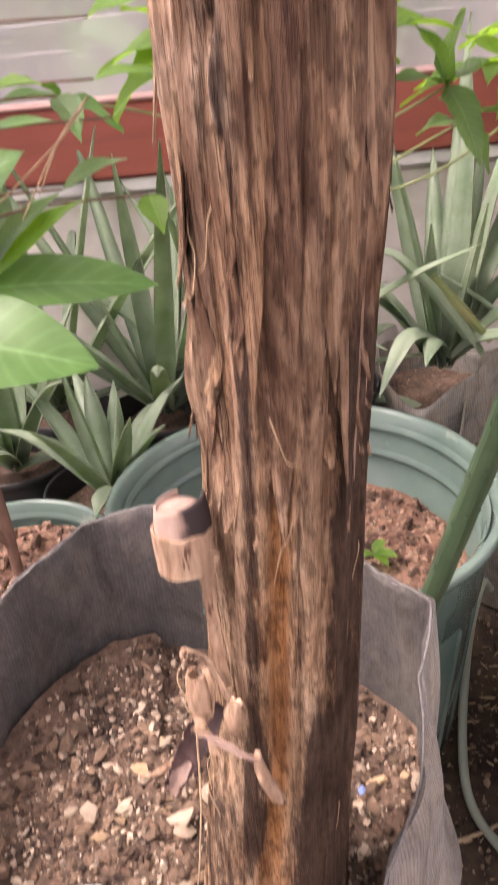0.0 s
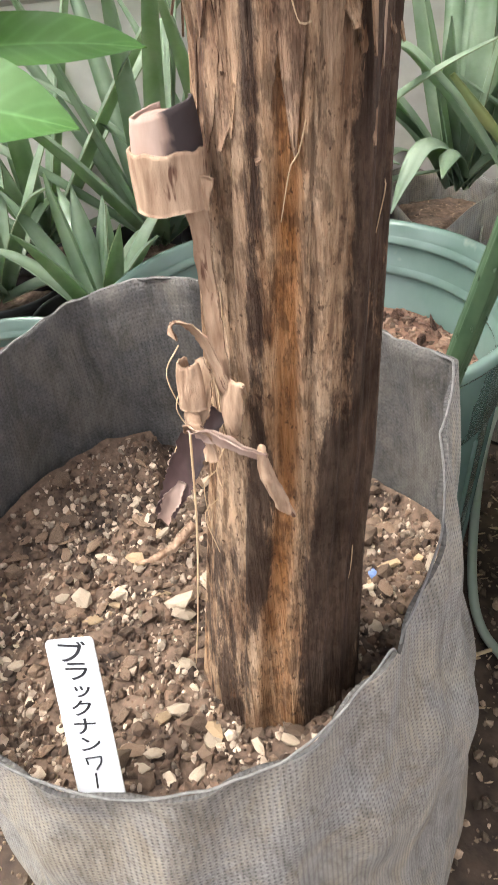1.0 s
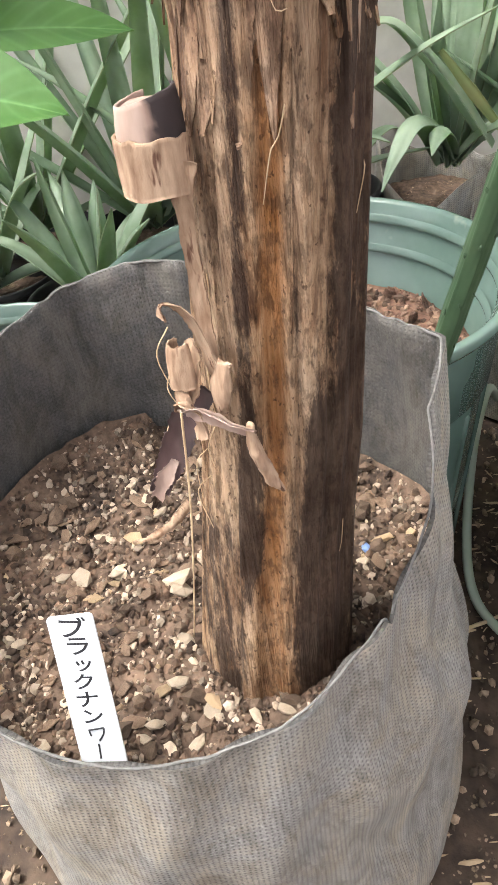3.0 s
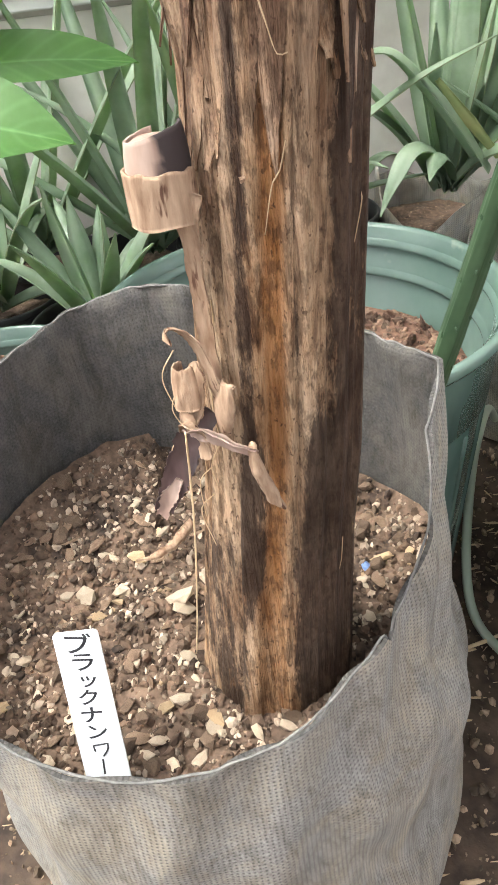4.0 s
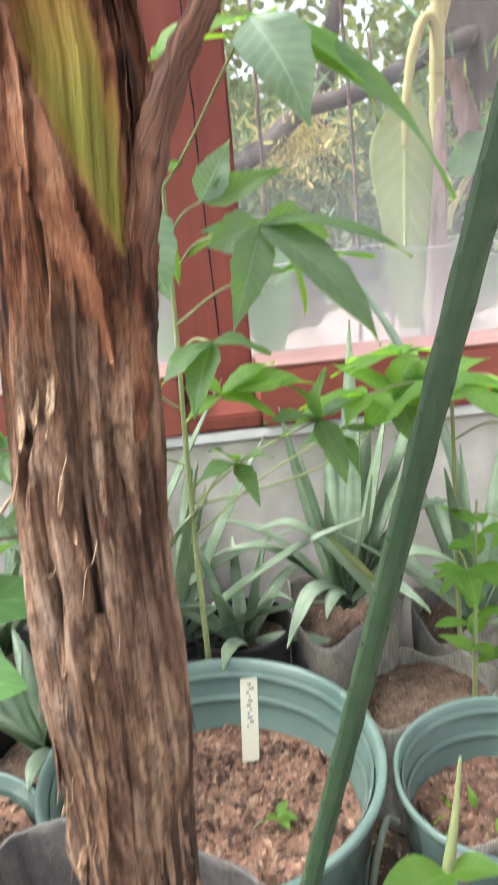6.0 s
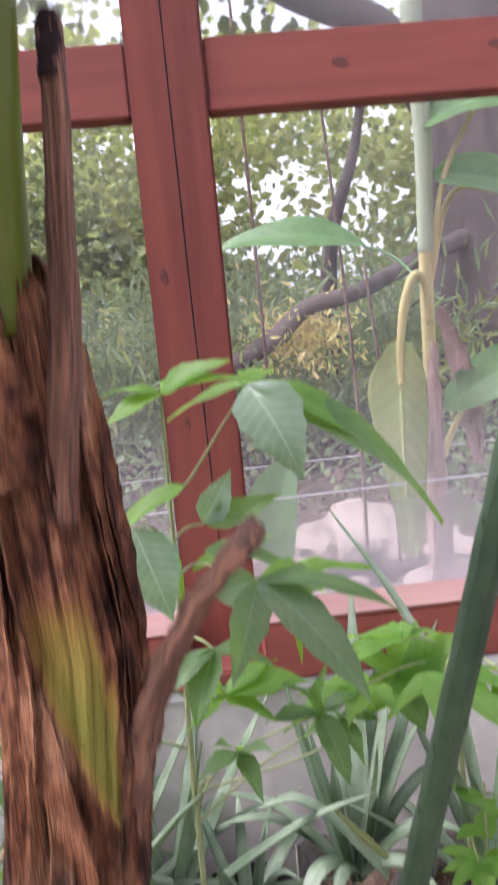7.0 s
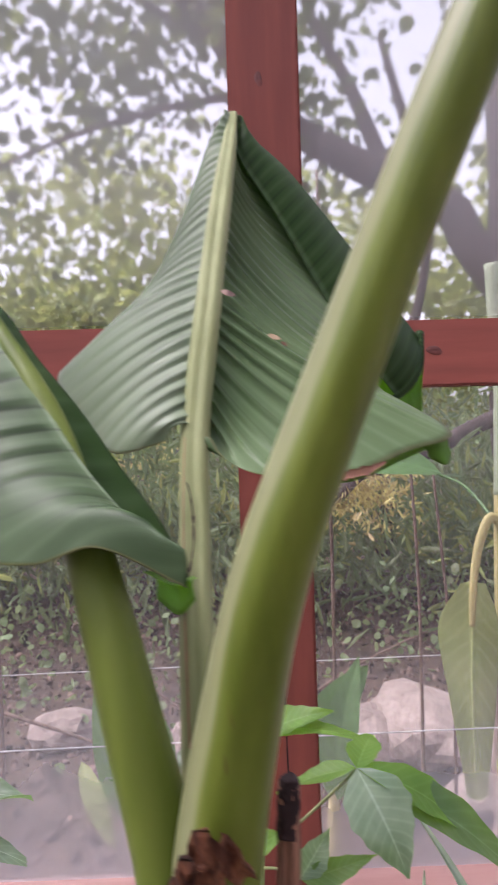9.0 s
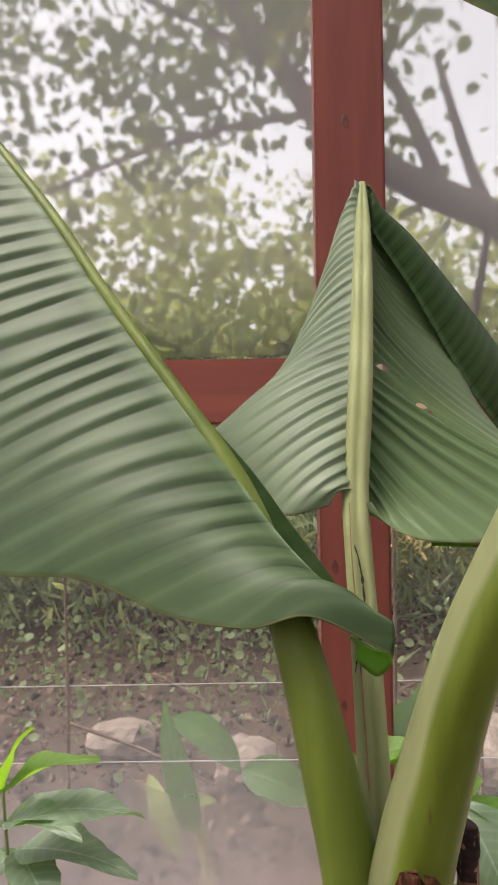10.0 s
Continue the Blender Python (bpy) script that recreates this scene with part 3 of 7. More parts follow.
def sheet(inner, outer, nu=120, nv=20, bulge=0.0, ripple=0.0, waves=30, wavy=0.0, thick=0.0007, seed=0, skew=0.0, bulge_dir=None, calm=1.0):
    """A leaf half between two curves, with ribs across it, a belly and an uneven rim."""
    a, b = spline(inner, nu), spline(outer, nu)
    rng = np.random.RandomState(seed)
    ph = rng.uniform(0, 6.28, 6)
    u = np.linspace(0, 1, nu)
    v = np.linspace(0, 1, nv)
    P = a[:, None] + (b - a)[:, None] * v[None, :, None]
    N = np.cross(np.gradient(P, axis=0), np.gradient(P, axis=1))
    N /= np.linalg.norm(N, axis=2)[..., None] + 1e-12
    if bulge_dir is not None:
        N *= np.sign(N @ np.asarray(bulge_dir, float) + 1e-9)[..., None]
    env = np.sin(np.pi * np.clip(v, 0, 1) ** 0.8)
    jit = np.interp(u, np.linspace(0, 1, 40), np.cumsum(rng.uniform(0.72, 1.28, 40)) / 40)
    line = jit[:, None] + skew * v[None, :]
    saw = (waves * line) % 1.0      # each rib overhangs the next one like a shingle
    rib = np.where(saw < 0.22, saw / 0.22, (1 - saw) / 0.78)
    lift = -np.sign(N[..., 1] + 1e-9)
    edge = np.sin(u * 21 + ph[0]) * 0.5 + np.sin(u * 47 + ph[1]) * 0.3 + np.sin(u * 9 + ph[2])
    h = bulge * env[None, :] + ripple * lift * (rib - 0.5) * np.clip(v * 8, 0, 1)[None, :] * np.clip(1.08 - 1.1 * (v[None, :] / np.minimum(1.0, calm + 1.3 * (1 - calm) * u[:, None])) ** 1.3, 0.06, 1) + wavy * edge[:, None] * (v[None, :] ** 3)
    P = P + N * h[..., None]
    top = P + N * thick
    verts = list(P.reshape(-1, 3)) + list(top.reshape(-1, 3))
    uv = [(line[i, j], v[j]) for i in range(nu) for j in range(nv)] * 2
    f = grid_faces(nu, nv)
    k = nu * nv
    faces = [x[::-1] for x in f] + [tuple(q + k for q in x) for x in f]
    for i in range(nu - 1):
        for j in (0, nv - 1):
            q, r = i * nv + j, (i + 1) * nv + j
            faces.append((q, r, r + k, q + k))
    for j in range(nv - 1):
        for i in (0, nu - 1):
            q = i * nv + j
            faces.append((q, q + 1, q + 1 + k, q + k))
    return verts, faces, uv


def blade(base, tip, width, up=(0, 0, 1), droop=0.1, fold=0.15, n=12, m=5, shape="oval", seed=0, wavy=0.03):
    """A simple leaf from base to tip: oval, lance or strap shaped, folded along its midrib and drooping."""
    base, tip, up = (np.asarray(x, float) for x in (base, tip, up))
    d = tip - base
    length = np.linalg.norm(d)
    d /= length
    s = np.cross(d, up)
    s /= np.linalg.norm(s) + 1e-12
    nn = np.cross(s, d)
    rng = np.random.RandomState(seed)
    ph = rng.uniform(0, 6.28)
    P = []
    for i in range(n):
        u = i / (n - 1)
        if shape == "oval":
            w = math.sin(math.pi * min(1, u ** 0.8)) ** 0.75
        elif shape == "lance":
            w = max(0.0, math.sin(math.pi * u ** 0.7)) ** 1.05 * (1 - 0.2 * u) * (1 + 0.05 * math.sin(31 * u + ph))
        else:
            w = (1 - u) ** 0.55 * (0.75 + 0.25 * math.cos(u * 3))
        w = max(w, 0.03) * width / 2
        c = base + d * length * u + nn * (4 * droop * length * u * (1 - u))
        for j in range(m):
            v = j / (m - 1) * 2 - 1
            P.append(c + s * v * w + nn * (fold * w * abs(v) * 2 + wavy * width * math.sin(9 * u + ph + v * 2) * abs(v)))
    uv = [(i / (n - 1), abs(j / (m - 1) * 2 - 1)) for i in range(n) for j in range(m)]
    return P, grid_faces(n, m), uv


def lathe(profile, seg=64, uneven=0.0, seed=0):
    rng = np.random.RandomState(seed)
    ph = rng.uniform(0, 6.28, 3)
    verts, uv = [], []
    for i, (r, z) in enumerate(profile):
        for j in range(seg):
            a = 2 * math.pi * j / seg
            k = r * (1 + uneven * (math.sin(2 * a + ph[0]) + 0.5 * math.sin(3 * a + ph[1])))
            verts.append((k * math.cos(a), k * math.sin(a), z))
            uv.append((a * r, z))
    return verts, grid_faces(len(profile), seg, True), uv


def box(x0, x1, y0, y1, z0, z1, bevel=0.003):
    bm = bmesh.new()
    bmesh.ops.create_cube(bm, size=1)
    for v in bm.verts:
        v.co = ((x0 + x1) / 2 + v.co.x * (x1 - x0), (y0 + y1) / 2 + v.co.y * (y1 - y0), (z0 + z1) / 2 + v.co.z * (z1 - z0))
    if bevel:
        bmesh.ops.bevel(bm, geom=bm.edges[:], offset=bevel, segments=2, affect="EDGES")
    me = bpy.data.meshes.new("box")
    bm.to_mesh(me)
    bm.free()
    return me


def stone_mesh(name, seed, rough=0.25, sub=1):
    bm = bmesh.new()
    bmesh.ops.create_icosphere(bm, subdivisions=sub, radius=1)
    rng = np.random.RandomState(seed)
    sc = rng.uniform(0.65, 1.15, 3)
    for v in bm.verts:
        k = 1 + rng.uniform(-rough, rough)
        v.co = Vector((v.co.x * sc[0] * k, v.co.y * sc[1] * k, v.co.z * sc[2] * 0.75 * k))
    me = bpy.data.meshes.new(name)
    bm.to_mesh(me)
    bm.free()
    return me


# ---- ground, walls and frame of the greenhouse ----
WALL = 0.92     # front face of the posts
def ground_mesh():
    rng = np.random.RandomState(3)
    ax = np.r_[-60, -25, -10, -5, -3, np.linspace(-1.8, 1.8, 91), 3, 5, 10, 25, 60]
    ay = np.r_[-60, -25, -10, -5, -2, np.linspace(-0.9, 2.6, 91), 3.5, 5, 10, 25, 60]
    verts = [(x, y, noise.noise(Vector((x * 9, y * 9, 0))) * 0.006 + noise.noise(Vector((x * 40, y * 40, 3))) * 0.003 - 0.003 + (0.14 * min(y - 1.1, 3.0) if y > 1.1 else 0)) for x in ax for y in ay]
    return mesh("ground", verts, grid_faces(len(ax), len(ay)))


tagged(part("ground", ground_mesh(), M_GROUND), "dark trodden earth floor with straw and grit", "ground", kind="structure")


def wall_run(name, label, m):
    """One glazed side: concrete plinth, flashing, sill, posts, mid rail, top plate and film panes."""
    w = thing(name, label, "wall", kind="structure")
    w.matrix_basis = m
    part("plinth", box(-2.4, 2.4, 0.83, 0.98, -0.05, 0.496, 0.006), M_CONCRETE, w)
    part("flashing", box(-2.4, 2.4, 0.815, 0.975, 0.497, 0.512, 0.002), M_FLASH, w)
    xs = (-2.3, -1.13, 0.04, 1.21, 2.3)
    for x in xs:
        part("post", box(x, x + 0.115, WALL, WALL + 0.1, 0.514, 2.45, 0.004), M_RED, w)
        part("post_foot", box(x, x + 0.115, 0.815, WALL - 0.001, 0.514, 0.538, 0.004), M_RED, w)
    ends = [-2.4] + [q for x in xs for q in (x - 0.001, x + 0.116)] + [2.4]
    for a, b in zip(ends[::2], ends[1::2]):     # level boards between the posts
        if b - a > 0.02:
            part("sill", box(a, b, 0.81, 0.915, 0.514, 0.603, 0.004), M_REDX, w)
            # thin top board, a paler red than the sill's front
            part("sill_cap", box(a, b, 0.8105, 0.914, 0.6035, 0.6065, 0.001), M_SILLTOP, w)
            part("sill_back", box(a, b, 0.916, 0.95, 0.514, 0.57, 0.003), M_REDX, w)
    for a, b in zip(xs, xs[1:]):
        part("rail", box(a + 0.116, b - 0.001, WALL + 0.008, WALL + 0.05, 1.363, 1.47, 0.003), M_REDX, w)
        for z0, z1 in ((0.601, 1.363), (1.47, 2.44)):
            low = WALL - 0.014 if z0 < 1 else WALL + 0.026
            v = [(a + 0.115, low, z0), (b, low, z0), (b, WALL + 0.026, z1), (a + 0.115, WALL + 0.026, z1)]
            pane = part("film_pane", mesh("film_pane", v, [(0, 1, 2, 3)], smooth=False), M_FILM, w)
            pane.visible_shadow = False
    part("top_plate", box(-2.4, 2.4, WALL, WALL + 0.1, 2.45, 2.55, 0.004), M_REDX, w)
    return w


north = wall_run("wall_north", "red-stained timber greenhouse wall with hazy film panes on concrete plinth", Matrix.Identity(4))
for name, turn, shift in (("wall_west", 90, (-1.45, -1.4, 0)), ("wall_east", -90, (1.45, -1.4, 0)), ("wall_south", 180, (0, -2.8, 0))):
    wall_run(name, "red-stained timber greenhouse side with film panes", pose(*shift, 0, 0, turn))
roof = thing("ceiling", "translucent film greenhouse roof on timber rafters", "roof", kind="structure")
film_roof = part("roof_film", mesh("roof_film", [(-2.5, -3.9, 2.56), (2.5, -3.9, 2.56), (2.5, 1.05, 2.56), (-2.5, 1.05, 2.56)], [(0, 1, 2, 3)], smooth=False), M_FILM, roof)
film_roof.visible_shadow = False
for x in (-1.8, -0.6, 0.6, 1.8):
    part("rafter", box(x, x + 0.045, -3.8, 1.0, 2.47, 2.555, 0.003), M_REDX, roof)


# crack, knots and nail heads of the middle post
def crack_mesh():
    p = [(0.098, 1.62), (0.0985, 1.4), (0.0995, 1.25), (0.1, 1.12), (0.1015, 1.0), (0.1035, 0.97), (0.1025, 0.94), (0.104, 0.8), (0.107, 0.64)]
    pts = spline([(x, WALL - 0.0006, z) for x, z in p], 60)
    rng = np.random.RandomState(5)
    w = 0.0007 + 0.0005 * np.abs(np.sin(np.arange(60) * 0.7)) + rng.uniform(0, 0.0003, 60)
    v = [q + np.array((s * w[i], 0, 0)) for i, q in enumerate(pts) for s in (-1, 1)]
    return mesh("crack", v, grid_faces(60, 2))


M_CRACK = mottled("crack_shadow", (0.01, 0.004, 0.004), (0.03, 0.012, 0.01), 50, 0.95)
M_KNOT = mottled("timber_knot", (0.07, 0.018, 0.013), (0.15, 0.036, 0.026), 90, 0.6)
part("crack", crack_mesh(), M_CRACK, north)
for x, z, s in ((0.063, 1.126, 0.007), (0.12, 1.55, 0.006), (0.075, 0.9, 0.005), (0.09, 1.86, 0.007)):
    part("knot", mesh("knot", *lathe([(s * 1.2, 0), (s, 0.0008), (s * 0.55, 0.0012), (0.0001, 0.0005)], 16, 0.15)[:2]), M_KNOT, north, at=pose(x, WALL + 0.0003, z, 90, 0, 0) @ Matrix.Diagonal((0.8, 1.5, 1, 1)))
for x, z, s in ((0.36, 1.42, 0.008), (0.6, 1.43, 0.007), (0.9, 1.4, 0.008), (-0.3, 1.415, 0.008)):
    part("knot", mesh("knot", *lathe([(s * 1.2, 0), (s, 0.0008), (s * 0.55, 0.0012), (0.0001, 0.0005)], 16, 0.15)[:2]), M_KNOT, north, at=pose(x, WALL + 0.0083, z, 90, 0, 0) @ Matrix.Diagonal((1.5, 0.8, 1, 1)))


# ---- the banana in its grow bag ----
BAG = (-0.043, 0.088)
# rim of the bag by direction from its middle: degrees, radius, height
RIM = [(-180, 0.158, 0.345), (-150, 0.155, 0.305), (-125, 0.152, 0.288), (-100, 0.15, 0.289), (-75, 0.142, 0.292), (-58, 0.13, 0.295), (-47, 0.128, 0.303), (-45, 0.128, 0.2945), (-43.5, 0.128, 0.306), (-35, 0.126, 0.312), (-25, 0.128, 0.33), (-5, 0.124, 0.356), (13, 0.143, 0.37), (30, 0.131, 0.37), (50, 0.122, 0.372), (70, 0.107, 0.386), (90, 0.111, 0.397), (105, 0.136, 0.391), (120, 0.153, 0.379), (139, 0.145, 0.371), (158, 0.15, 0.356), (180, 0.158, 0.345)]


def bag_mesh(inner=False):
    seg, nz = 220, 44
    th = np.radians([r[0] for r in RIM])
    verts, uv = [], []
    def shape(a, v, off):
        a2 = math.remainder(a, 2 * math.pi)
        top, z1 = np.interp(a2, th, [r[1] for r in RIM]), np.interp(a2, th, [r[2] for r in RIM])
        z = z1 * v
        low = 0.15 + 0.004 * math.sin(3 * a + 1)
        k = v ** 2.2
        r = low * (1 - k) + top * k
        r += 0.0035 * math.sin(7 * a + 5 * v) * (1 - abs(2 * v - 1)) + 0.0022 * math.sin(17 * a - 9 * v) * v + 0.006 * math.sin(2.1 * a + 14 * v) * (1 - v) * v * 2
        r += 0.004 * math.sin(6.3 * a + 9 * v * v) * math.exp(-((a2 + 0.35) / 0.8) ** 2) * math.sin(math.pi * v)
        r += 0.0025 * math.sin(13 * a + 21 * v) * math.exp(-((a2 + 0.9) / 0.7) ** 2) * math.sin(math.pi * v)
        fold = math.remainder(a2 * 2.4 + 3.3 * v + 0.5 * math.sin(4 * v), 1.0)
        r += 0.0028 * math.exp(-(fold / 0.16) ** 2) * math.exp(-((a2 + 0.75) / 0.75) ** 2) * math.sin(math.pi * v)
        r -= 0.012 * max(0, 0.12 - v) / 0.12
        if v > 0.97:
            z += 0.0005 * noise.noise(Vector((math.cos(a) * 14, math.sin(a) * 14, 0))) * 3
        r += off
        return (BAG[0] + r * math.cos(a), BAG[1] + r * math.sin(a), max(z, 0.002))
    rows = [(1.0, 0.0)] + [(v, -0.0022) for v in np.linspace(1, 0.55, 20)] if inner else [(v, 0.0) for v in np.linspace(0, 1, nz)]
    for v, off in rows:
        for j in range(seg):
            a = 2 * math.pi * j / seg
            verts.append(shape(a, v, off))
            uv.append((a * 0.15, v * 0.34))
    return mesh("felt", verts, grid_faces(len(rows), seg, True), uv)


bag = thing("grow_bag", "grey non-woven felt grow bag with frayed uneven rim, standing on earth", "grow bag")
part("felt_wall", bag_mesh(), M_FABRIC, bag)
part("lining", bag_mesh(True), M_LINING, bag, "soil-stained inner face with its shade in the colour")
# bright frayed edge along the rim
def rim_mesh():
    th = np.radians([r[0] for r in RIM])
    pts = []
    for a in np.linspace(-math.pi, math.pi, 260):
        r, z = np.interp(a, th, [q[1] for q in RIM]), np.interp(a, th, [q[2] for q in RIM])
        pts.append((BAG[0] + (r - 0.0011) * math.cos(a), BAG[1] + (r - 0.0011) * math.sin(a), z + 0.0005 * noise.noise(Vector((math.cos(a) * 14, math.sin(a) * 14, 0))) * 3))
    return mesh("hem", *tube(pts, [0.0007], 520, 6, wobble=0.16, caps=False))
M_HEM = mottled("frayed_felt_edge", (0.11, 0.104, 0.098), (0.24, 0.228, 0.215), 300, 0.95, relief=0.8, dist=0.001)
part("frayed_hem", rim_mesh(), M_HEM, bag)


def bag_radius(a, z):
    """Inner radius of the bag in direction a at height z."""
    a = math.remainder(a, 2 * math.pi)
    th = np.radians([r[0] for r in RIM])
    k = min(1.0, z / float(np.interp(a, th, [r[2] for r in RIM]))) ** 2.2
    return 0.147 * (1 - k) + float(np.interp(a, th, [r[1] for r in RIM])) * k - 0.0065


def in_bag(x, y):
    return math.hypot(x - BAG[0], y - BAG[1]) < bag_radius(math.atan2(y - BAG[1], x - BAG[0]), 0.255) - 0.003


def soil_height(x, y):
    d = math.hypot(x - BAG[0], y - BAG[1])
    h = 0.252 + 0.02 * max(0, (d - 0.1) / 0.05) ** 2 * (1 if y > 0.05 else 0.2)
    h += 0.005 * noise.noise(Vector((x * 22, y * 22, 0))) + 0.0035 * noise.noise(Vector((x * 70, y * 70, 5))) + 0.002 * noise.noise(Vector((x * 190, y * 190, 9)))
    if x < -0.08 and y > 0.1:
        h += 0.012 * min(1, (y - 0.1) / 0.08)
    return h


def soil_disc(cx, cy, radius, height, rings=60, seg=150, reach=None):
    verts = [(cx, cy, height(cx, cy))]
    for i in range(1, rings + 1):
        for j in range(seg):
            a = 2 * math.pi * j / seg
            k = (reach(a) if reach else radius) * i / rings
            x, y = cx + k * math.cos(a), cy + k * math.sin(a)
            verts.append((x, y, height(x, y)))
    faces = [(0, 1 + j, 1 + (j + 1) % seg) for j in range(seg)]
    faces += [(1 + (i - 1) * seg + j, 1 + i * seg + j, 1 + i * seg + (j + 1) % seg, 1 + (i - 1) * seg + (j + 1) % seg) for i in range(1, rings) for j in range(seg)]
    return mesh("soil", verts, faces)


soil = thing("potting_soil", "dark crumbly potting soil strewn with pale pumice", "soil")
part("soil_surface", soil_disc(BAG[0], BAG[1], 0.147, soil_height, reach=lambda a: bag_radius(a, 0.255) + 0.0005), M_SOIL, soil)
PEBBLES = [stone_mesh("pebble", s, 0.34) for s in range(9)]
for i, me in enumerate(PEBBLES):
    me.materials.append(M_OCHRE if i in (4, 7) else M_PUMICE)
GRITS = [stone_mesh("clod", 20 + s, 0.42) for s in range(7)]
for me in GRITS:
    me.materials.append(M_GRIT)


def scatter_in(seed, count, cx, cy, radius, keep=None):
    rng = np.random.RandomState(seed)
    out = []
    while len(out) < count:
        x, y = rng.uniform(-1, 1, 2)
        if x * x + y * y < 1 and (keep is None or keep(cx + x * radius, cy + y * radius)):
            out.append((cx + x * radius, cy + y * radius, rng.uniform(0, 1), rng.uniform(0, 360), rng.uniform(0, 360)))
    return out


def joined_stones(name, meshes, spots, height, size, smooth=False):
    verts, faces = [], []
    for i, (x, y, s, a, b) in enumerate(spots):
        me = meshes[i % len(meshes)]
        m = pose(x, y, height(x, y), a, b, a) @ Matrix.Scale(size(s), 4)
        o = len(verts)
        verts += [m @ v.co for v in me.vertices]
        faces += [tuple(k + o for k in p.vertices) for p in me.polygons]
    return mesh(name, verts, faces, smooth=smooth)


TRUNK_FOOT = (-0.006, 0.035)
clear = lambda x, y: math.hypot(x - TRUNK_FOOT[0], y - TRUNK_FOOT[1]) > 0.04 and in_bag(x, y)
for i, (x, y, s, a, b) in enumerate(scatter_in(1, 170, BAG[0], BAG[1] - 0.02, 0.125, clear)):
    k = 0.0017 + 0.0042 * s ** 1.8
    part("pebble", PEBBLES[i % 9], None, soil, at=pose(x, y, soil_height(x, y) + k * 0.25, a * 0.1, b * 0.1, a) @ Matrix.Diagonal((k * 1.3, k * (0.75 + 0.3 * s), k * 0.7, 1)))
for i, (x, y, s, a, b) in enumerate(scatter_in(2, 200, BAG[0], BAG[1], 0.14, clear)):
    k = 0.002 + 0.0045 * s ** 2.5
    part("clod", GRITS[i % 7], None, soil, at=pose(x, y, soil_height(x, y) + k * 0.3, a * 0.1, b * 0.1, a) @ Matrix.Scale(k, 4))
SCRAPS = [stone_mesh("bark_scrap", 60 + s, 0.3) for s in range(5)]
for me in SCRAPS:
    me.materials.append(M_PEEL)
for i, (x, y, s, a, b) in enumerate(scatter_in(8, 70, BAG[0], BAG[1], 0.14, clear)):
    k = 0.003 + 0.004 * s ** 2
    part("bark_scrap", SCRAPS[i % 5], None, soil, at=pose(x, y, soil_height(x, y) + k * 0.3, a * 0.08 - 14, b * 0.08 - 14, a) @ Matrix.Diagonal((k * 1.8, k * 0.9, k * 0.3, 1)))
# the larger lumps that lie on the soil
for x, y, k, mat in ((-0.14, 0.134, 0.0085, 1), (-0.061, 0.078, 0.009, 0), (-0.075, 0.095, 0.006, 1), (0.082, 0.088, 0.006, 0), (-0.09, 0.06, 0.006, 1), (-0.074, -0.023, 0.0052, 0), (-0.078, 0.001, 0.0042, 0), (-0.005, -0.012, 0.005, 0), (0.012, -0.013, 0.0045, 0), (0.028, -0.006, 0.006, 0), (-0.02, -0.014, 0.0045, 0)):
    part("pebble" if mat == 0 else "clod", (PEBBLES[2], GRITS[1])[mat], None, soil, at=pose(x, y, soil_height(x, y) + k * 0.4, 10, 20, x * 3000) @ Matrix.Diagonal((k * 1.4, k, k * 0.65, 1)))
part("blue_bead", stone_mesh("bead", 3, 0.1), M_BLUE, soil, at=pose(0.049, 0.089, soil_height(0.049, 0.089) + 0.002, 0, 0, 0) @ Matrix.Scale(0.0035, 4))
tagged(part("fine_pumice", joined_stones("fine_pumice", PEBBLES, scatter_in(3, 1700, BAG[0], BAG[1], 0.143, clear), lambda x, y: soil_height(x, y) + 0.0004, lambda s: 0.0009 + 0.0024 * s * s), M_FINEPUMICE, soil), kind="stuff")
tagged(part("fine_grit", joined_stones("fine_grit", GRITS, scatter_in(4, 3300, BAG[0], BAG[1], 0.145, clear), lambda x, y: soil_height(x, y) + 0.0004, lambda s: 0.0009 + 0.0032 * s ** 3), M_FINEGRIT, soil), kind="stuff")

# trunk: middle line and radius by height
TRUNK = [(-0.0111, 0.0382, 0.2, 0.0399), (-0.0076, 0.0348, 0.25, 0.0375), (-0.0033, 0.0311, 0.3, 0.0345), (0.0011, 0.0268, 0.35, 0.0318), (0.0065, 0.0217, 0.4, 0.0299), (0.0090, 0.0159, 0.45, 0.0286), (0.0119, 0.0093, 0.5, 0.0273), (0.0149, 0.0035, 0.55, 0.0257), (0.0169, -0.0015, 0.6, 0.0264), (0.0185, -0.0043, 0.65, 0.0279), (0.0198, -0.0035, 0.7, 0.0279), (0.0206, -0.0001, 0.75, 0.0276), (0.0238, 0.0050, 0.8, 0.0265), (0.0293, 0.0107, 0.85, 0.0259), (0.0329, 0.0157, 0.9, 0.0251), (0.0291, 0.0189, 0.95, 0.0224), (0.0257, 0.0196, 1.0, 0.0220), (0.0235, 0.0185, 1.05, 0.0225), (0.0205, 0.0165, 1.09, 0.0205)]
TZ = [q[2] for q in TRUNK]


def trunk_at(z):
    return tuple(float(np.interp(z, TZ, [q[i] for q in TRUNK])) for i in (0, 1, 3))


def on_trunk(phi, z, lift=0.0):
    """A point on the trunk: phi is the angle from its front, positive towards +x."""
    x, y, r = trunk_at(z)
    return (x + (r + lift) * math.sin(phi), y - (r + lift) * math.cos(phi), z)


def bump_at(v, mid, half, soft):
    return float(np.clip((half + soft - abs(v - mid)) / soft, 0, 1))


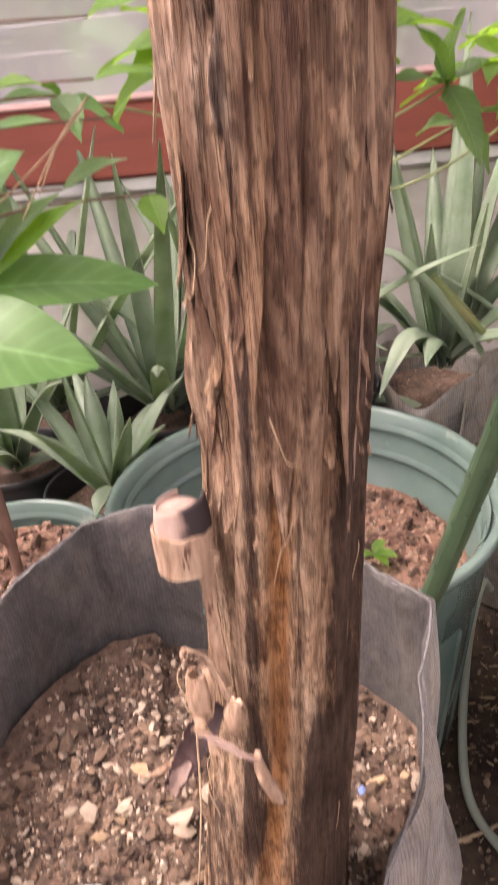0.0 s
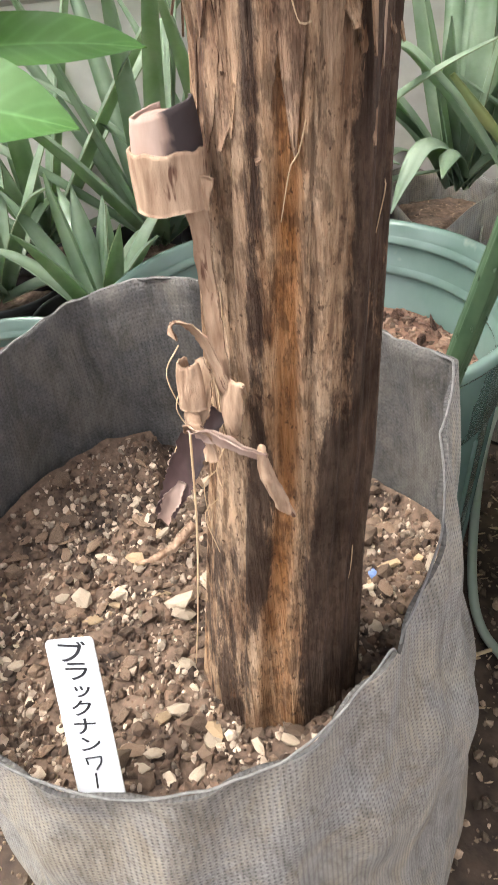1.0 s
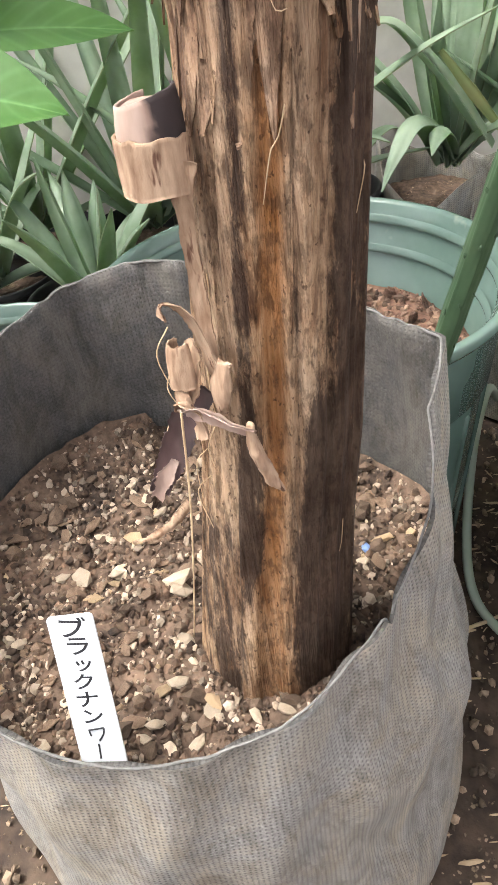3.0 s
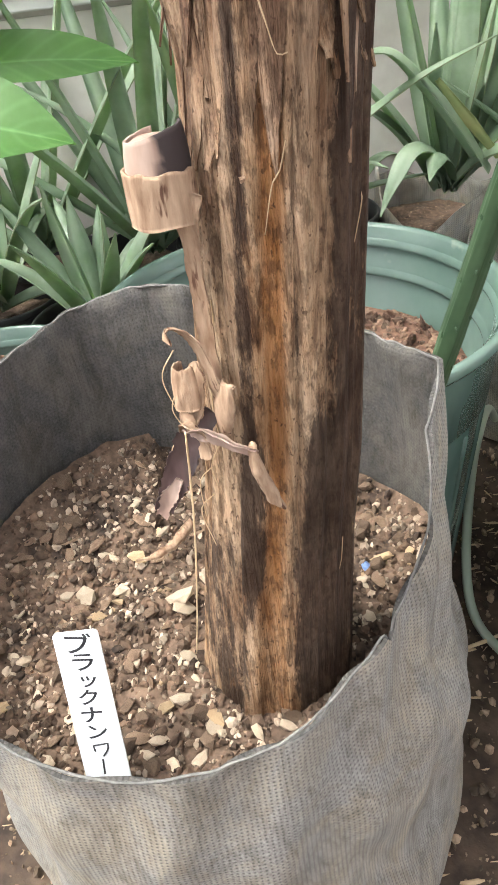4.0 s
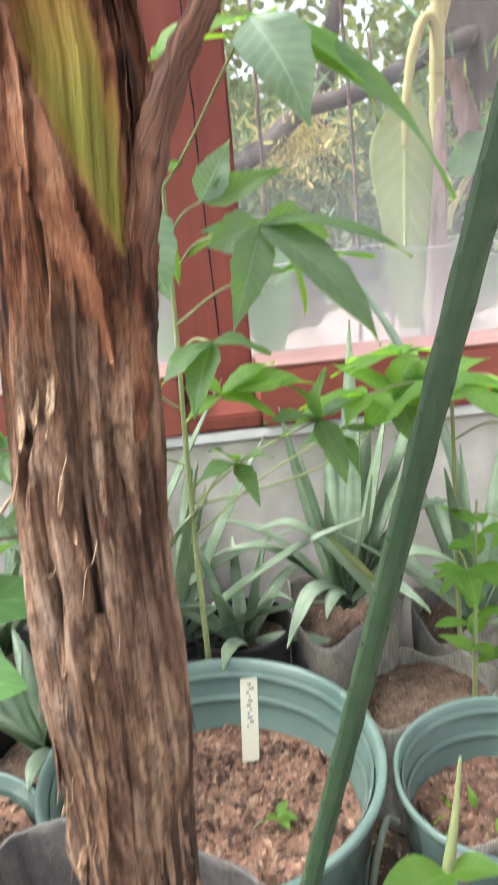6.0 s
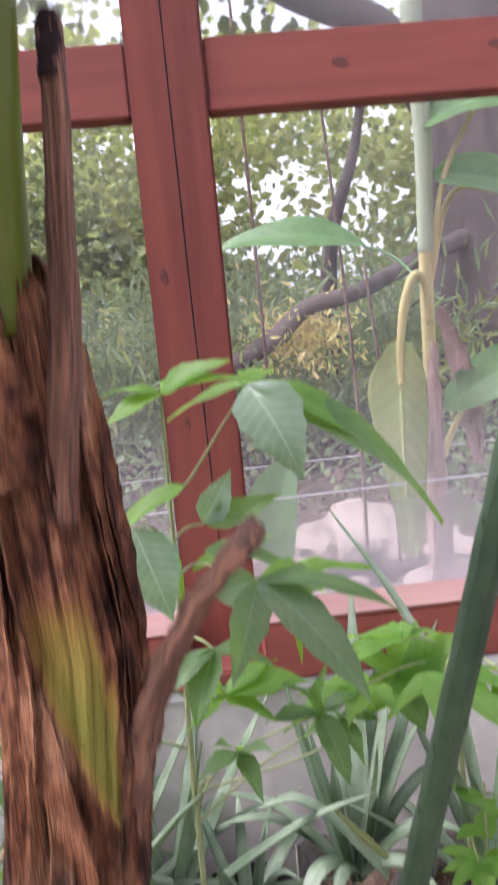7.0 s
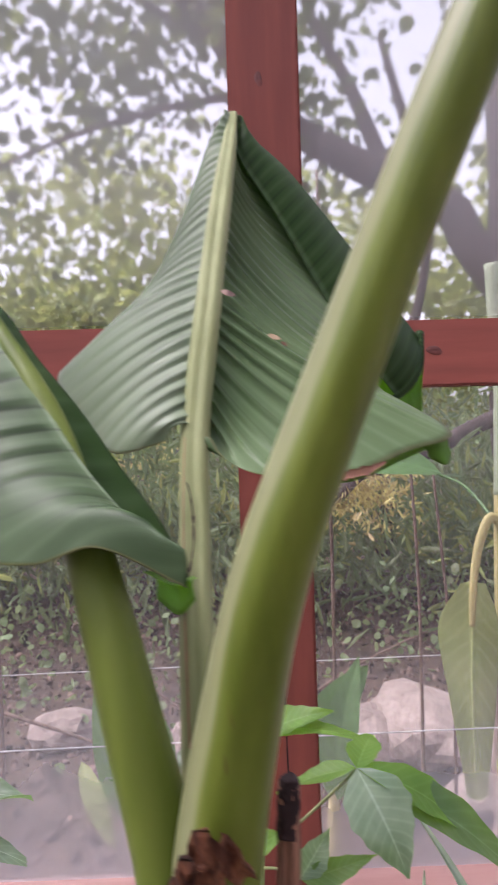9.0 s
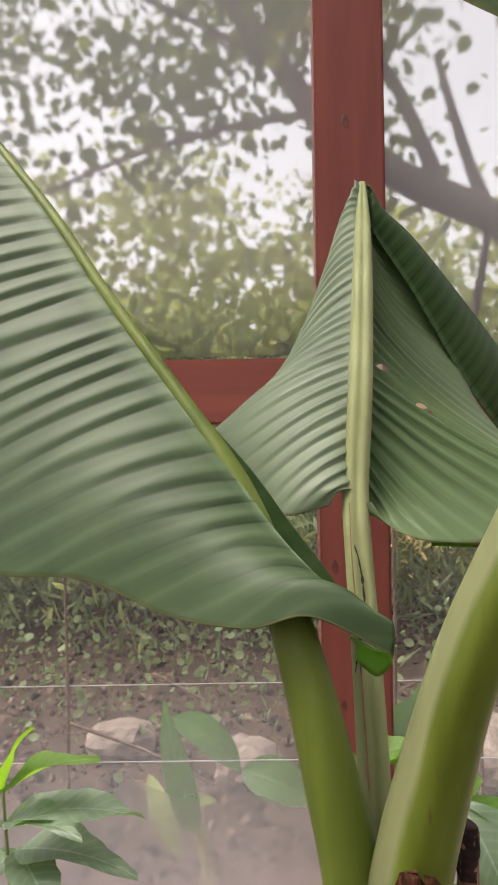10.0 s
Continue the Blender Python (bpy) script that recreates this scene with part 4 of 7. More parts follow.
# deep clefts between old sheaths: angle and height at both ends, half width, depth, painted shade
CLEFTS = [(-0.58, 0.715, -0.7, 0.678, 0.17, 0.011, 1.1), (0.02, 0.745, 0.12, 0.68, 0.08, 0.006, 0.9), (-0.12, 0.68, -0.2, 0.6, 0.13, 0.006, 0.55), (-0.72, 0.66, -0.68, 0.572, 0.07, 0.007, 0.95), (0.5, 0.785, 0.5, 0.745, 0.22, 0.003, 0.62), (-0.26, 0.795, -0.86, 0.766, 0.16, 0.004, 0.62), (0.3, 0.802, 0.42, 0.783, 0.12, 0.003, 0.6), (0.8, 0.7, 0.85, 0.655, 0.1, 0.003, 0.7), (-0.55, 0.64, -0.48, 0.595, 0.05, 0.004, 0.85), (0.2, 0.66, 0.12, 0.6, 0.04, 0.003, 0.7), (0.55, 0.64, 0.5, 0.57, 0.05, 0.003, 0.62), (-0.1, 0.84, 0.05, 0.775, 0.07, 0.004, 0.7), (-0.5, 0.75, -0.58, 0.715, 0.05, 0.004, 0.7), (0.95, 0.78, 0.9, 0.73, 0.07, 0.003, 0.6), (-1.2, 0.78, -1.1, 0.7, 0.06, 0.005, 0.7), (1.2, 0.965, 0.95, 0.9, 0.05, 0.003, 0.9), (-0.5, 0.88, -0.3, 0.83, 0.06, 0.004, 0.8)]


def trunk_mesh():
    nz, seg = 420, 200
    verts, dark, ochre, grey, green, old, crown = [], [], [], [], [], [], []
    for i in range(nz):
        z = 0.2 + (1.075 - 0.2) * i / (nz - 1)
        cx, cy, r0 = trunk_at(z)
        ragged = np.clip((z - 0.5) / 0.2, 0, 1)
        near = [q for q in CLEFTS if q[3] - 0.03 < z < q[1] + 0.03]
        for j in range(seg):
            phi = -math.pi + 2 * math.pi * j / seg
            c, s = math.cos(phi), math.sin(phi)
            n1 = noise.noise(Vector((s * 7, c * 7, z * 2.2)))
            n2 = noise.noise(Vector((s * 22, c * 22, z * 3.5)))
            n3 = noise.noise(Vector((s * 60, c * 60, z * 7)))
            n4 = noise.noise(Vector((s * 5, c * 5, z * 15 + 3)))
            r = r0 + 0.0014 * n1 + 0.0011 * n2 * (0.5 + ragged) + 0.0008 * n3 * (0.6 + ragged) + 0.0036 * n4 * ragged
            # overlapping sheaths: a step at each edge
            seam = 0.0
            for edge, drift, h in ((0.14, 0.10, 0.0028), (-0.62, -0.35, 0.0034), (0.62, 0.25, 0.0018), (1.05, 0.2, 0.0022), (-1.6, 0.3, 0.002), (2.2, 0.1, 0.002), (-2.6, 0, 0.002)):
                e = edge + drift * (z - 0.45) + 0.05 * math.sin(z * 17 + edge * 5)
                d = math.remainder(phi - e, 2 * math.pi)
                r += h * (max(0, 1 - d / 1.2) if d > 0 else 0) * (1 - math.exp(-max(d, 0) / 0.012))
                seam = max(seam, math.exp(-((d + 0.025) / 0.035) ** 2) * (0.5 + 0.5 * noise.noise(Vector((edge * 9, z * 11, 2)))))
            gm = -0.12 + 0.1 * (z - 0.45)
            gw = bump_at(phi, gm, 0.085, 0.09) * bump_at(z, 0.44, 0.22, 0.1)
            r -= 0.0024 * gw
            # deep rough furrows higher up
            fur = max(0, noise.noise(Vector((s * 11, c * 11, z * 7.5 + 7))) - 0.08)
            r -= 0.005 * fur * ragged
            cleft = 0.0
            for p0, z0, p1, z1, half, depth, stain_shade in near:
                u = np.clip((z0 - z) / (z0 - z1), 0, 1)
                d = abs(phi - (p0 + (p1 - p0) * u) - 0.07 * n4 - 0.05 * n2) / half
                end = max(z - z0, z1 - z, 0) / 0.012
                k = math.exp(-d * d * 1.3 - end * end)
                r -= 1.1 * depth * k
                cleft = max(cleft, 0.85 * stain_shade * k)
            lo, hi = np.interp(z, (0.834, 0.844, 0.873, 0.905, 0.925), (0.75, 0.55, 0.02, -0.5, -0.55)), np.interp(z, (0.834, 0.844, 0.873, 0.905, 0.925), (0.8, 0.95, 0.85, 0.6, 0.58))
            fresh = float(np.clip(min(phi - lo, hi - phi) / 0.2 + 0.35 * n2 + 0.2 * n3, 0, 1) * np.clip((z - 0.831) / 0.006, 0, 1) * np.clip((0.928 - z) / 0.045, 0, 1))
            r -= 0.0028 * min(1, 2 * fresh)
            r += 0.003 * math.exp(-((phi + 1.36) / 0.3) ** 2 - ((z - 0.574) / 0.016) ** 2)
            # the crown's sheaths end in a slanting rim
            verts.append((cx + r * s, cy - r * c, min(z, float(np.interp(phi, (-1.0, 0.0, 0.5, 0.95, 1.5, 2.6), (1.075, 1.072, 1.058, 1.035, 1.03, 1.06))))))
            p1 = noise.noise(Vector((phi * 4, z * 14, 1)))
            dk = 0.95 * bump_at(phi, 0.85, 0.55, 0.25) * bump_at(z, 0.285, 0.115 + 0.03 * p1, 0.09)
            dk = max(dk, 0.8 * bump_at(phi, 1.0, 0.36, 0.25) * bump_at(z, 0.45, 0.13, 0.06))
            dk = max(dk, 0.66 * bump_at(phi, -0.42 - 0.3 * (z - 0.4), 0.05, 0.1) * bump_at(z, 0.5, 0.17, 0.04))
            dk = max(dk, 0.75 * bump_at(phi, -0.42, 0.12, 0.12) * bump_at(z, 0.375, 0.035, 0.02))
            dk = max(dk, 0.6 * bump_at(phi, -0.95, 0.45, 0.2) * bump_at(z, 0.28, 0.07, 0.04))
            # shade painted as dark colour in furrows and clefts
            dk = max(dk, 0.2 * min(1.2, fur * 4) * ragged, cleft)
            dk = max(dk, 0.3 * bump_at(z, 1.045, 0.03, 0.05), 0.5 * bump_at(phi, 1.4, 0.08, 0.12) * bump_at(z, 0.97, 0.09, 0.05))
            # the sheath seams get painted shade as well
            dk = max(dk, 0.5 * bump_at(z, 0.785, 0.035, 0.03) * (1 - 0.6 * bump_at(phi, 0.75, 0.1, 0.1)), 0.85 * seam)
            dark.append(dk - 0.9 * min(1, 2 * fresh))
            ochre.append(max(gw * bump_at(z, 0.47, 0.12, 0.1), 0.5 * bump_at(phi, -0.05, 0.2, 0.15) * bump_at(z, 0.28, 0.04, 0.04), 0.75 * bump_at(z, 0.97, 0.12, 0.12)))
            grey.append(max(0.9 * bump_at(phi, -0.85, 0.3, 0.2), 0.6 * bump_at(phi, 0.35, 0.2, 0.15)) * bump_at(z, 0.45, 0.1, 0.15))
            crown.append(float(np.clip((z - 0.79 + 0.05 * p1) / 0.05, 0, 1)))
            old.append(float(np.clip((z - 0.5 + 0.06 * p1) / 0.12, 0, 1)))
            green.append(fresh)
    faces = grid_faces(nz, seg, True)
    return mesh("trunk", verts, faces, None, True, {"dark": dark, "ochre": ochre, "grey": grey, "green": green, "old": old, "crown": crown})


banana = thing("banana_plant", "banana plant with brown peeling pseudostem and ribbed green leaves", "banana plant")
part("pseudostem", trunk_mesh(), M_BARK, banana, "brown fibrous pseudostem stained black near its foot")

# ragged strips and fibres lying on the upper trunk
rng = np.random.RandomState(11)
for i in range(44):
    phi, z = (rng.uniform(-1.7, 1.7), rng.uniform(0.56, 0.72)) if i < 26 else (rng.uniform(-1.75, -1.15), rng.uniform(0.56, 0.74))
    ln, w = rng.uniform(0.05, 0.15), rng.uniform(0.005, 0.016)
    drift, free = rng.uniform(-0.2, 0.2), rng.uniform(0, 1) ** 2 * 0.007
    pts = [on_trunk(phi + drift * k / 5, max(0.52, z - ln * k / 5), 0.0008 + free * (k / 5) ** 3) for k in range(6)]
    me = mesh("sheath_strip", *ribbon(pts, [w * 0.4, w, w * 0.85, w * 0.5, 0.0005], (math.cos(phi), math.sin(phi), 0), 26, 5, -0.1, 0.0006, 0.1, i))
    me.attributes.new("old", "FLOAT", "POINT").data.foreach_set("value", [0.75 + 0.25 * math.sin(i)] * len(me.vertices))
    part("sheath_strip", me, M_BARK, banana)
for i in range(22):
    phi, z = rng.uniform(-1.3, 1.3), rng.uniform(0.3, 0.8)
    d = rng.uniform(-0.4, 0.4)
    pts = [on_trunk(phi + d * k * 0.25, z - 0.007 * k * rng.uniform(0.7, 1.3), 0.001 + 0.0012 * k * rng.uniform(0, 1)) for k in range(4)]
    part("fibre", mesh("fibre", *tube(pts, [0.0003, 0.00015], 14, 5)), M_FIBRE, banana)


for i in range(48):
    phi, z = rng.uniform(-1.6, 1.6), rng.uniform(0.54, 0.8)
    ln, w = rng.uniform(0.008, 0.03), rng.uniform(0.0025, 0.007)
    free, drift = rng.uniform(0.001, 0.005), rng.uniform(-0.12, 0.12)
    pts = [on_trunk(phi + drift * k / 3, z - ln * k / 3, 0.0006 + free * (k / 3) ** 2) for k in range(4)]
    me = mesh("sheath_flake", *ribbon(pts, [w * 0.7, w, w * 0.8, w * 0.25], (math.cos(phi), math.sin(phi), 0), 10, 4, 0.15 * math.sin(i), 0.0005, 0.25, i))
    me.attributes.new("old", "FLOAT", "POINT").data.foreach_set("value", [0.5 + 0.5 * math.sin(i * 1.7)] * len(me.vertices))
    part("sheath_flake", me, M_BARK, banana)


def strip(name, pts, widths, side, mat, **kw):
    kw["m"] = 9
    return part(name, crumple(mesh(name, *ribbon(pts, widths, side, **kw)), 0.0011, 210, len(pts)), mat, banana)


# big rolled sheath on the flank: two curled tiers standing off the trunk
def scroll(cx, cy, a0, a1, r, z0, top, lean, rag, seed, dome=0.0):
    """An arc of dried sheath with upright axis; its top edge rises towards the trunk by lean and frays."""
    n, m = 44, 14
    verts, uv, dark = [], [], []
    for layer in (0, 1):
        g = np.random.RandomState(seed)
        fray = np.interp(np.linspace(0, 1, n), np.linspace(0, 1, 16), g.uniform(-1, 1, 16)) * rag
        for i in range(n):
            u = i / (n - 1)
            a = a0 + (a1 - a0) * u
            x = cx + r * math.cos(a)
            zt = top + lean * (x - cx) + fray[i]
            for j in range(m):
                v = j / (m - 1)
                k = (r - 0.001 * layer) * (1 + 0.008 * math.sin(5 * a + 2 * v) + 0.03 * noise.noise(Vector((a * 2, v * 2, seed)))) * (1 - dome * max(0, v - 0.45) ** 2 * 3.3)
                z = z0 + (zt - z0) * v + 0.0003 * math.sin(4 * a) * (1 - v)
                verts.append((cx + k * math.cos(a), cy + k * 0.85 * math.sin(a), z))
                uv.append((u, v))
                dark.append(float(np.clip((math.degrees(a) - 268 + 14 * noise.noise(Vector((a * 3, z * 300, 1)))) / 14, 0, 1)))
    k = n * m
    f = grid_faces(n, m)
    faces = [x[::-1] for x in f] + [tuple(q + k for q in x) for x in f]
    for i in range(n - 1):
        for j in (0, m - 1):
            faces.append((i * m + j, (i + 1) * m + j, (i + 1) * m + j + k, i * m + j + k))
    for j in range(m - 1):
        for i in (0, n - 1):
            faces.append((i * m + j, i * m + j + 1, i * m + j + 1 + k, i * m + j + k))
    return mesh("rolled_sheath", verts, faces, uv, True, {"dark": dark})


part("rolled_sheath", scroll(-0.0222, -0.0105, radians(95), radians(385), 0.0098, 0.5135, 0.534, 0.2, 0.0002, 1, 0.1), M_PINK, banana, "pinkish dry rolled sheath blackened on one side")
part("rolled_sheath", scroll(-0.0224, -0.011, radians(120), radians(374), 0.0107, 0.5075, 0.524, -0.03, 0.0011, 2), M_PEEL, banana, "tan rolled sheath with brown stripes")
part("rolled_core", mesh("rolled_core", *lathe([(0.0084, 0.0), (0.0084, 0.0145), (0.0078, 0.0185), (0.005, 0.02), (0.0002, 0.0204)], 24, 0.05)), M_PINK, banana, at=pose(-0.0222, -0.0105, 0.5125) @ Matrix.Diagonal((1, 0.85, 1, 1)))
strip("sheath_strip", [(-0.0137, -0.0162, 0.5170), (-0.0155, -0.0145, 0.5029), (-0.0161, -0.0122, 0.4837), (-0.0150, -0.0116, 0.4641), (-0.0134, -0.0119, 0.4493)], [0.008, 0.006, 0.005, 0.005, 0.003], (1, -0.3, 0), M_PEEL, n=40, rag=0.05)
strip("curled_peel", [(-0.0138, -0.0146, 0.4393), (-0.0155, -0.0171, 0.4543), (-0.0186, -0.0173, 0.4651), (-0.0231, -0.0182, 0.4730), (-0.0277, -0.0173, 0.4730), (-0.0283, -0.0168, 0.4691)], [0.005, 0.008, 0.008, 0.007, 0.006, 0.004], (0.4, -0.7, 0.5), M_PEEL, n=40, rag=0.08)
part("curled_peel", crumple(scroll(-0.0250, -0.0125, radians(100), radians(325), 0.0053, 0.4415, 0.458, 0.12, 0.0003, 5, 0.25), 0.0007, 210), M_PEEL, banana)
strip("curled_peel", [(-0.0212, -0.0085, 0.457), (-0.0205, -0.0125, 0.449), (-0.0222, -0.0140, 0.441), (-0.0245, -0.0142, 0.436)], [0.004, 0.006, 0.007, 0.004], (0.8, -0.55, 0.2), M_PEEL, n=40, rag=0.12, curl=0.15)
strip("hanging_flap", [(-0.0186, -0.0064, 0.4353), (-0.0253, -0.0085, 0.4272), (-0.0322, -0.0101, 0.4150), (-0.0376, -0.0100, 0.4038), (-0.0421, -0.0102, 0.3945)], [0.007, 0.012, 0.011, 0.01, 0.007], (1, -0.2, -0.6), M_DARKPEEL, n=40, rag=0.12, curl=0.15)
strip("flap_tip", [(-0.0346, -0.0117, 0.4099), (-0.0383, -0.0116, 0.4027), (-0.0436, -0.0114, 0.3925)], [0.003, 0.006, 0.004], (1, -0.2, -0.6), M_PINK, n=20, rag=0.2, curl=0.15)
strip("folded_peel", [(-0.0135, -0.0215, 0.433), (-0.0135, -0.0240, 0.440), (-0.0125, -0.0255, 0.449), (-0.0108, -0.0258, 0.4555), (-0.0092, -0.0250, 0.4565), (-0.0082, -0.0238, 0.452)], [0.004, 0.0062, 0.0074, 0.007, 0.006, 0.004], (0.9, -0.4, 0), M_PEEL, n=40, rag=0.05, curl=0.2)
strip("pink_peel", [(-0.0260, -0.0199, 0.4363), (-0.0213, -0.0249, 0.4393), (-0.0156, -0.0293, 0.4408), (-0.0081, -0.0327, 0.4373), (-0.0030, -0.0340, 0.4358)], [0.004, 0.007, 0.008, 0.007, 0.005], (0, -0.55, 0.8), M_PINK, n=40, curl=0.3)
part("twisted_peel", crumple(mesh("twisted_peel", *tube([(-0.0044, -0.0336, 0.4368), (-0.0040, -0.0339, 0.4293), (-0.0016, -0.0335, 0.4201), (0.0012, -0.0324, 0.4130), (0.0045, -0.0309, 0.4063)], [0.0022, 0.0036, 0.0039, 0.0036, 0.0012], 60, 14, 0.6, 0.1, 4)), 0.0009, 260), M_PEEL, banana)
strip("folded_peel", [(-0.0288, -0.0152, 0.4363), (-0.0259, -0.0202, 0.4393), (-0.0213, -0.0228, 0.4363), (-0.0209, -0.0210, 0.4282), (-0.0233, -0.0179, 0.4252)], [0.006, 0.008, 0.009, 0.007, 0.004], (0.5, -0.8, 0.1), M_PEEL, n=40, rag=0.08)
for i in range(9):
    z = 0.46 - 0.075 * rng.uniform()
    x = -0.024 + rng.uniform(-0.006, 0.006)
    y = 0.004 - rng.uniform(0, 0.01)
    e = rng.uniform(-1, 1, 3)
    part("fibre", mesh("fibre", *tube([(x, y, z), (x - 0.004 * rng.uniform(0, 1.6), y - 0.003, z - 0.006 + 0.004 * e[0]), (x - 0.007 * rng.uniform(0, 1.5) + 0.003 * e[1], y - 0.004, z - 0.016 - 0.008 * rng.uniform())], [0.0003, 0.00018], 12, 4)), M_FIBRE, banana)
part("fibre", mesh("fibre", *tube([(-0.0279, -0.0141, 0.4343), (-0.0314, -0.0136, 0.3883), (-0.039, -0.004, 0.33), (-0.046, 0.01, 0.285)], [0.0005, 0.0003], 20, 5)), M_FIBRE, banana)
strip("fallen_peel", [(-0.052, 0.124, 0.272), (-0.062, 0.113, 0.268), (-0.074, 0.105, 0.266), (-0.087, 0.102, 0.265)], [0.007, 0.006, 0.004, 0.0015], (0.3, 0.6, 0.5), M_PEEL, n=30, curl=0.3, rag=0.1)

# dry stubs of old leaf stalks and torn brown sheaths at the crown
stub = part("dry_stub", mesh("dry_stub", *tube([(0.036, 0.004, 0.955), (0.047, 0.001, 1.02), (0.0525, 0.0, 1.075), (0.0555, 0.0, 1.134)], [0.011, 0.009, 0.0072, 0.0066], 60, 18, 0.7, 0.07, 2, groove=0.4, groove_at=3.4)), M_DRYSTALK, banana, "dry dark leaf stalk stub")
part("stub_end", crumple(mesh("stub_end", *tube([(0.0545, 0.0, 1.114), (0.0551, 0.0, 1.126), (0.0556, 0.0, 1.1365)], [0.0064, 0.0064, 0.0056], 40, 24, 0.72, 0.05, 3)), 0.0016, 230), M_CRACK, stub, "blackened rotten end of the stub")
stub = part("dry_stub", crumple(mesh("dry_stub", *tube([(0.045, 0.006, 0.82), (0.062, 0.0, 0.875), (0.078, -0.002, 0.907), (0.094, -0.003, 0.927), (0.111, -0.003, 0.945)], [0.014, 0.0095, 0.0085, 0.007, 0.0055], 110, 26, 0.75, 0.08, 6, groove=0.45, groove_at=4.7)), 0.0026, 120, 3), M_DRYSTALK, banana, "dry brown leaf stalk stub")
part("stub_end", crumple(mesh("stub_end", *tube([(0.1, -0.003, 0.9325), (0.107, -0.003, 0.941), (0.1115, -0.003, 0.947)], [0.006, 0.0066, 0.005], 30, 18, 0.8, 0.05, 8)), 0.0024, 200), M_STUB, stub, "darkened ragged end of the stub")
def sheath_piece(pts, widths, side, n, m, curl, seed, dent=0.0016, stain_shade=0.0):
    """A dry piece of sheath with dented face and blackened, frayed rim."""
    v, f, uv = ribbon(pts, widths, side, n, m, curl, 0.0009, 0.1, seed)
    me = mesh("torn_sheath", v, f, uv, True, {"crown": [1.0] * len(v), "old": [1.0] * len(v), "dark": [stain_shade - 0.12 + 0.6 * max(0, abs(2 * q[1] - 1) - 0.8) / 0.2 + 0.4 * max(0, 0.1 - q[0]) / 0.1 for q in uv]})
    return part("torn_sheath", crumple(me, dent, 120, seed), M_BARK, banana)


for i, (phi, z, ln, w) in enumerate(((-1.35, 1.07, 0.12, 0.026), (-1.0, 1.0, 0.1, 0.03), (1.3, 1.02, 0.11, 0.028), (1.55, 0.98, 0.1, 0.024), (-0.55, 1.085, 0.1, 0.026), (1.15, 0.93, 0.1, 0.022))):
    sheath_piece([on_trunk(phi + 0.03 * k, z - ln * k / 4, 0.0012 + (0.003 if k == 0 else 0)) for k in range(5)], [w * 0.3, w * 0.8, w, w * 0.9, w * 0.4], (math.cos(phi), math.sin(phi), 0), 36, 11, 0.14, i + 50, 0.0012)
for phi0, phi1, z0, z1, w, k in ((1.25, 1.05, 1.035, 0.85, 0.015, 91), (-0.5, 0.55, 0.9, 0.8, 0.016, 93), (1.1, 0.85, 0.86, 0.77, 0.02, 94), (-0.9, -0.4, 1.02, 0.86, 0.02, 95)):
    sheath_piece([on_trunk(phi0 + (phi1 - phi0) * q, z0 + (z1 - z0) * q, 0.0022) for q in (0, 0.25, 0.5, 0.75, 1)], [w * 0.5, w, w, w * 0.8, w * 0.3], (math.cos(phi0), math.sin(phi0), 0), 44, 11, 0.12, k, 0.0009)
sheath_piece([(0.023, -0.012, 0.97), (0.021, -0.02, 1.0), (0.02, -0.028, 1.05), (0.021, -0.033, 1.088), (0.022, -0.039, 1.114), (0.025, -0.043, 1.13), (0.032, -0.043, 1.129), (0.037, -0.038, 1.118)], [0.036, 0.031, 0.023, 0.016, 0.014, 0.015, 0.013, 0.006], (1, 0.1, 0.1), 80, 17, 0.45, 77, 0.003)
sheath_piece([(0.012, -0.02, 1.06), (0.011, -0.03, 1.095), (0.014, -0.039, 1.118), (0.02, -0.044, 1.124)], [0.01, 0.011, 0.012, 0.006], (1, -0.3, 0.2), 40, 11, 0.4, 79, 0.0028, 0.35)

# green leaf stalks
part("petiole", mesh("petiole", *tube([(0.016, 0.008, 1.03), (0.024, -0.006, 1.1), (0.036, -0.024, 1.17), (0.05, -0.043, 1.232), (0.079, -0.066, 1.31), (0.107, -0.084, 1.38), (0.15, -0.107, 1.48)], [0.021, 0.0195, 0.0165, 0.0142, 0.0122, 0.0112, 0.0105], 70, 40, 0.95, 0.012, 5, groove=0.16, groove_at=4.15)), M_STALK, banana)
mid = [(0.016, 0.1, 1.285), (0.0225, 0.128, 1.345), (0.03, 0.175, 1.415), (0.038, 0.235, 1.485), (0.043, 0.28, 1.531)]
lm = [(-0.02, 0.002, 1.236), (-0.046, 0.044, 1.284), (-0.062, 0.058, 1.311), (-0.102, 0.096, 1.365), (-0.142, 0.134, 1.418), (-0.194, 0.187, 1.49), (-0.3, 0.29, 1.62)]
part("petiole", mesh("petiole", *tube([(0.012, 0.014, 1.03), (0.004, 0.008, 1.1), (-0.008, 0.002, 1.16), (-0.02, 0.006, 1.21), (-0.033, 0.024, 1.25)] + lm[1:], [0.018, 0.0163, 0.0142, 0.0115, 0.007, 0.0046, 0.0043, 0.0041, 0.004, 0.0038, 0.0037, 0.0034], 120, 24, 0.9, 0.0, 0, groove=0.3, groove_at=0.6)), M_STALKMATT, banana)
part("petiole", mesh("petiole", *tube([(0.018, 0.022, 1.05), (0.017, 0.034, 1.13), (0.016, 0.055, 1.2), (0.0155, 0.082, 1.25)] + mid, [0.012, 0.011, 0.0102, 0.0098, 0.0098, 0.0098, 0.0095, 0.009, 0.0072, 0.004], 120, 28, 0.8, 0.0, 0, groove=0.3, groove_at=3.1416)), M_STALKPALE, banana)

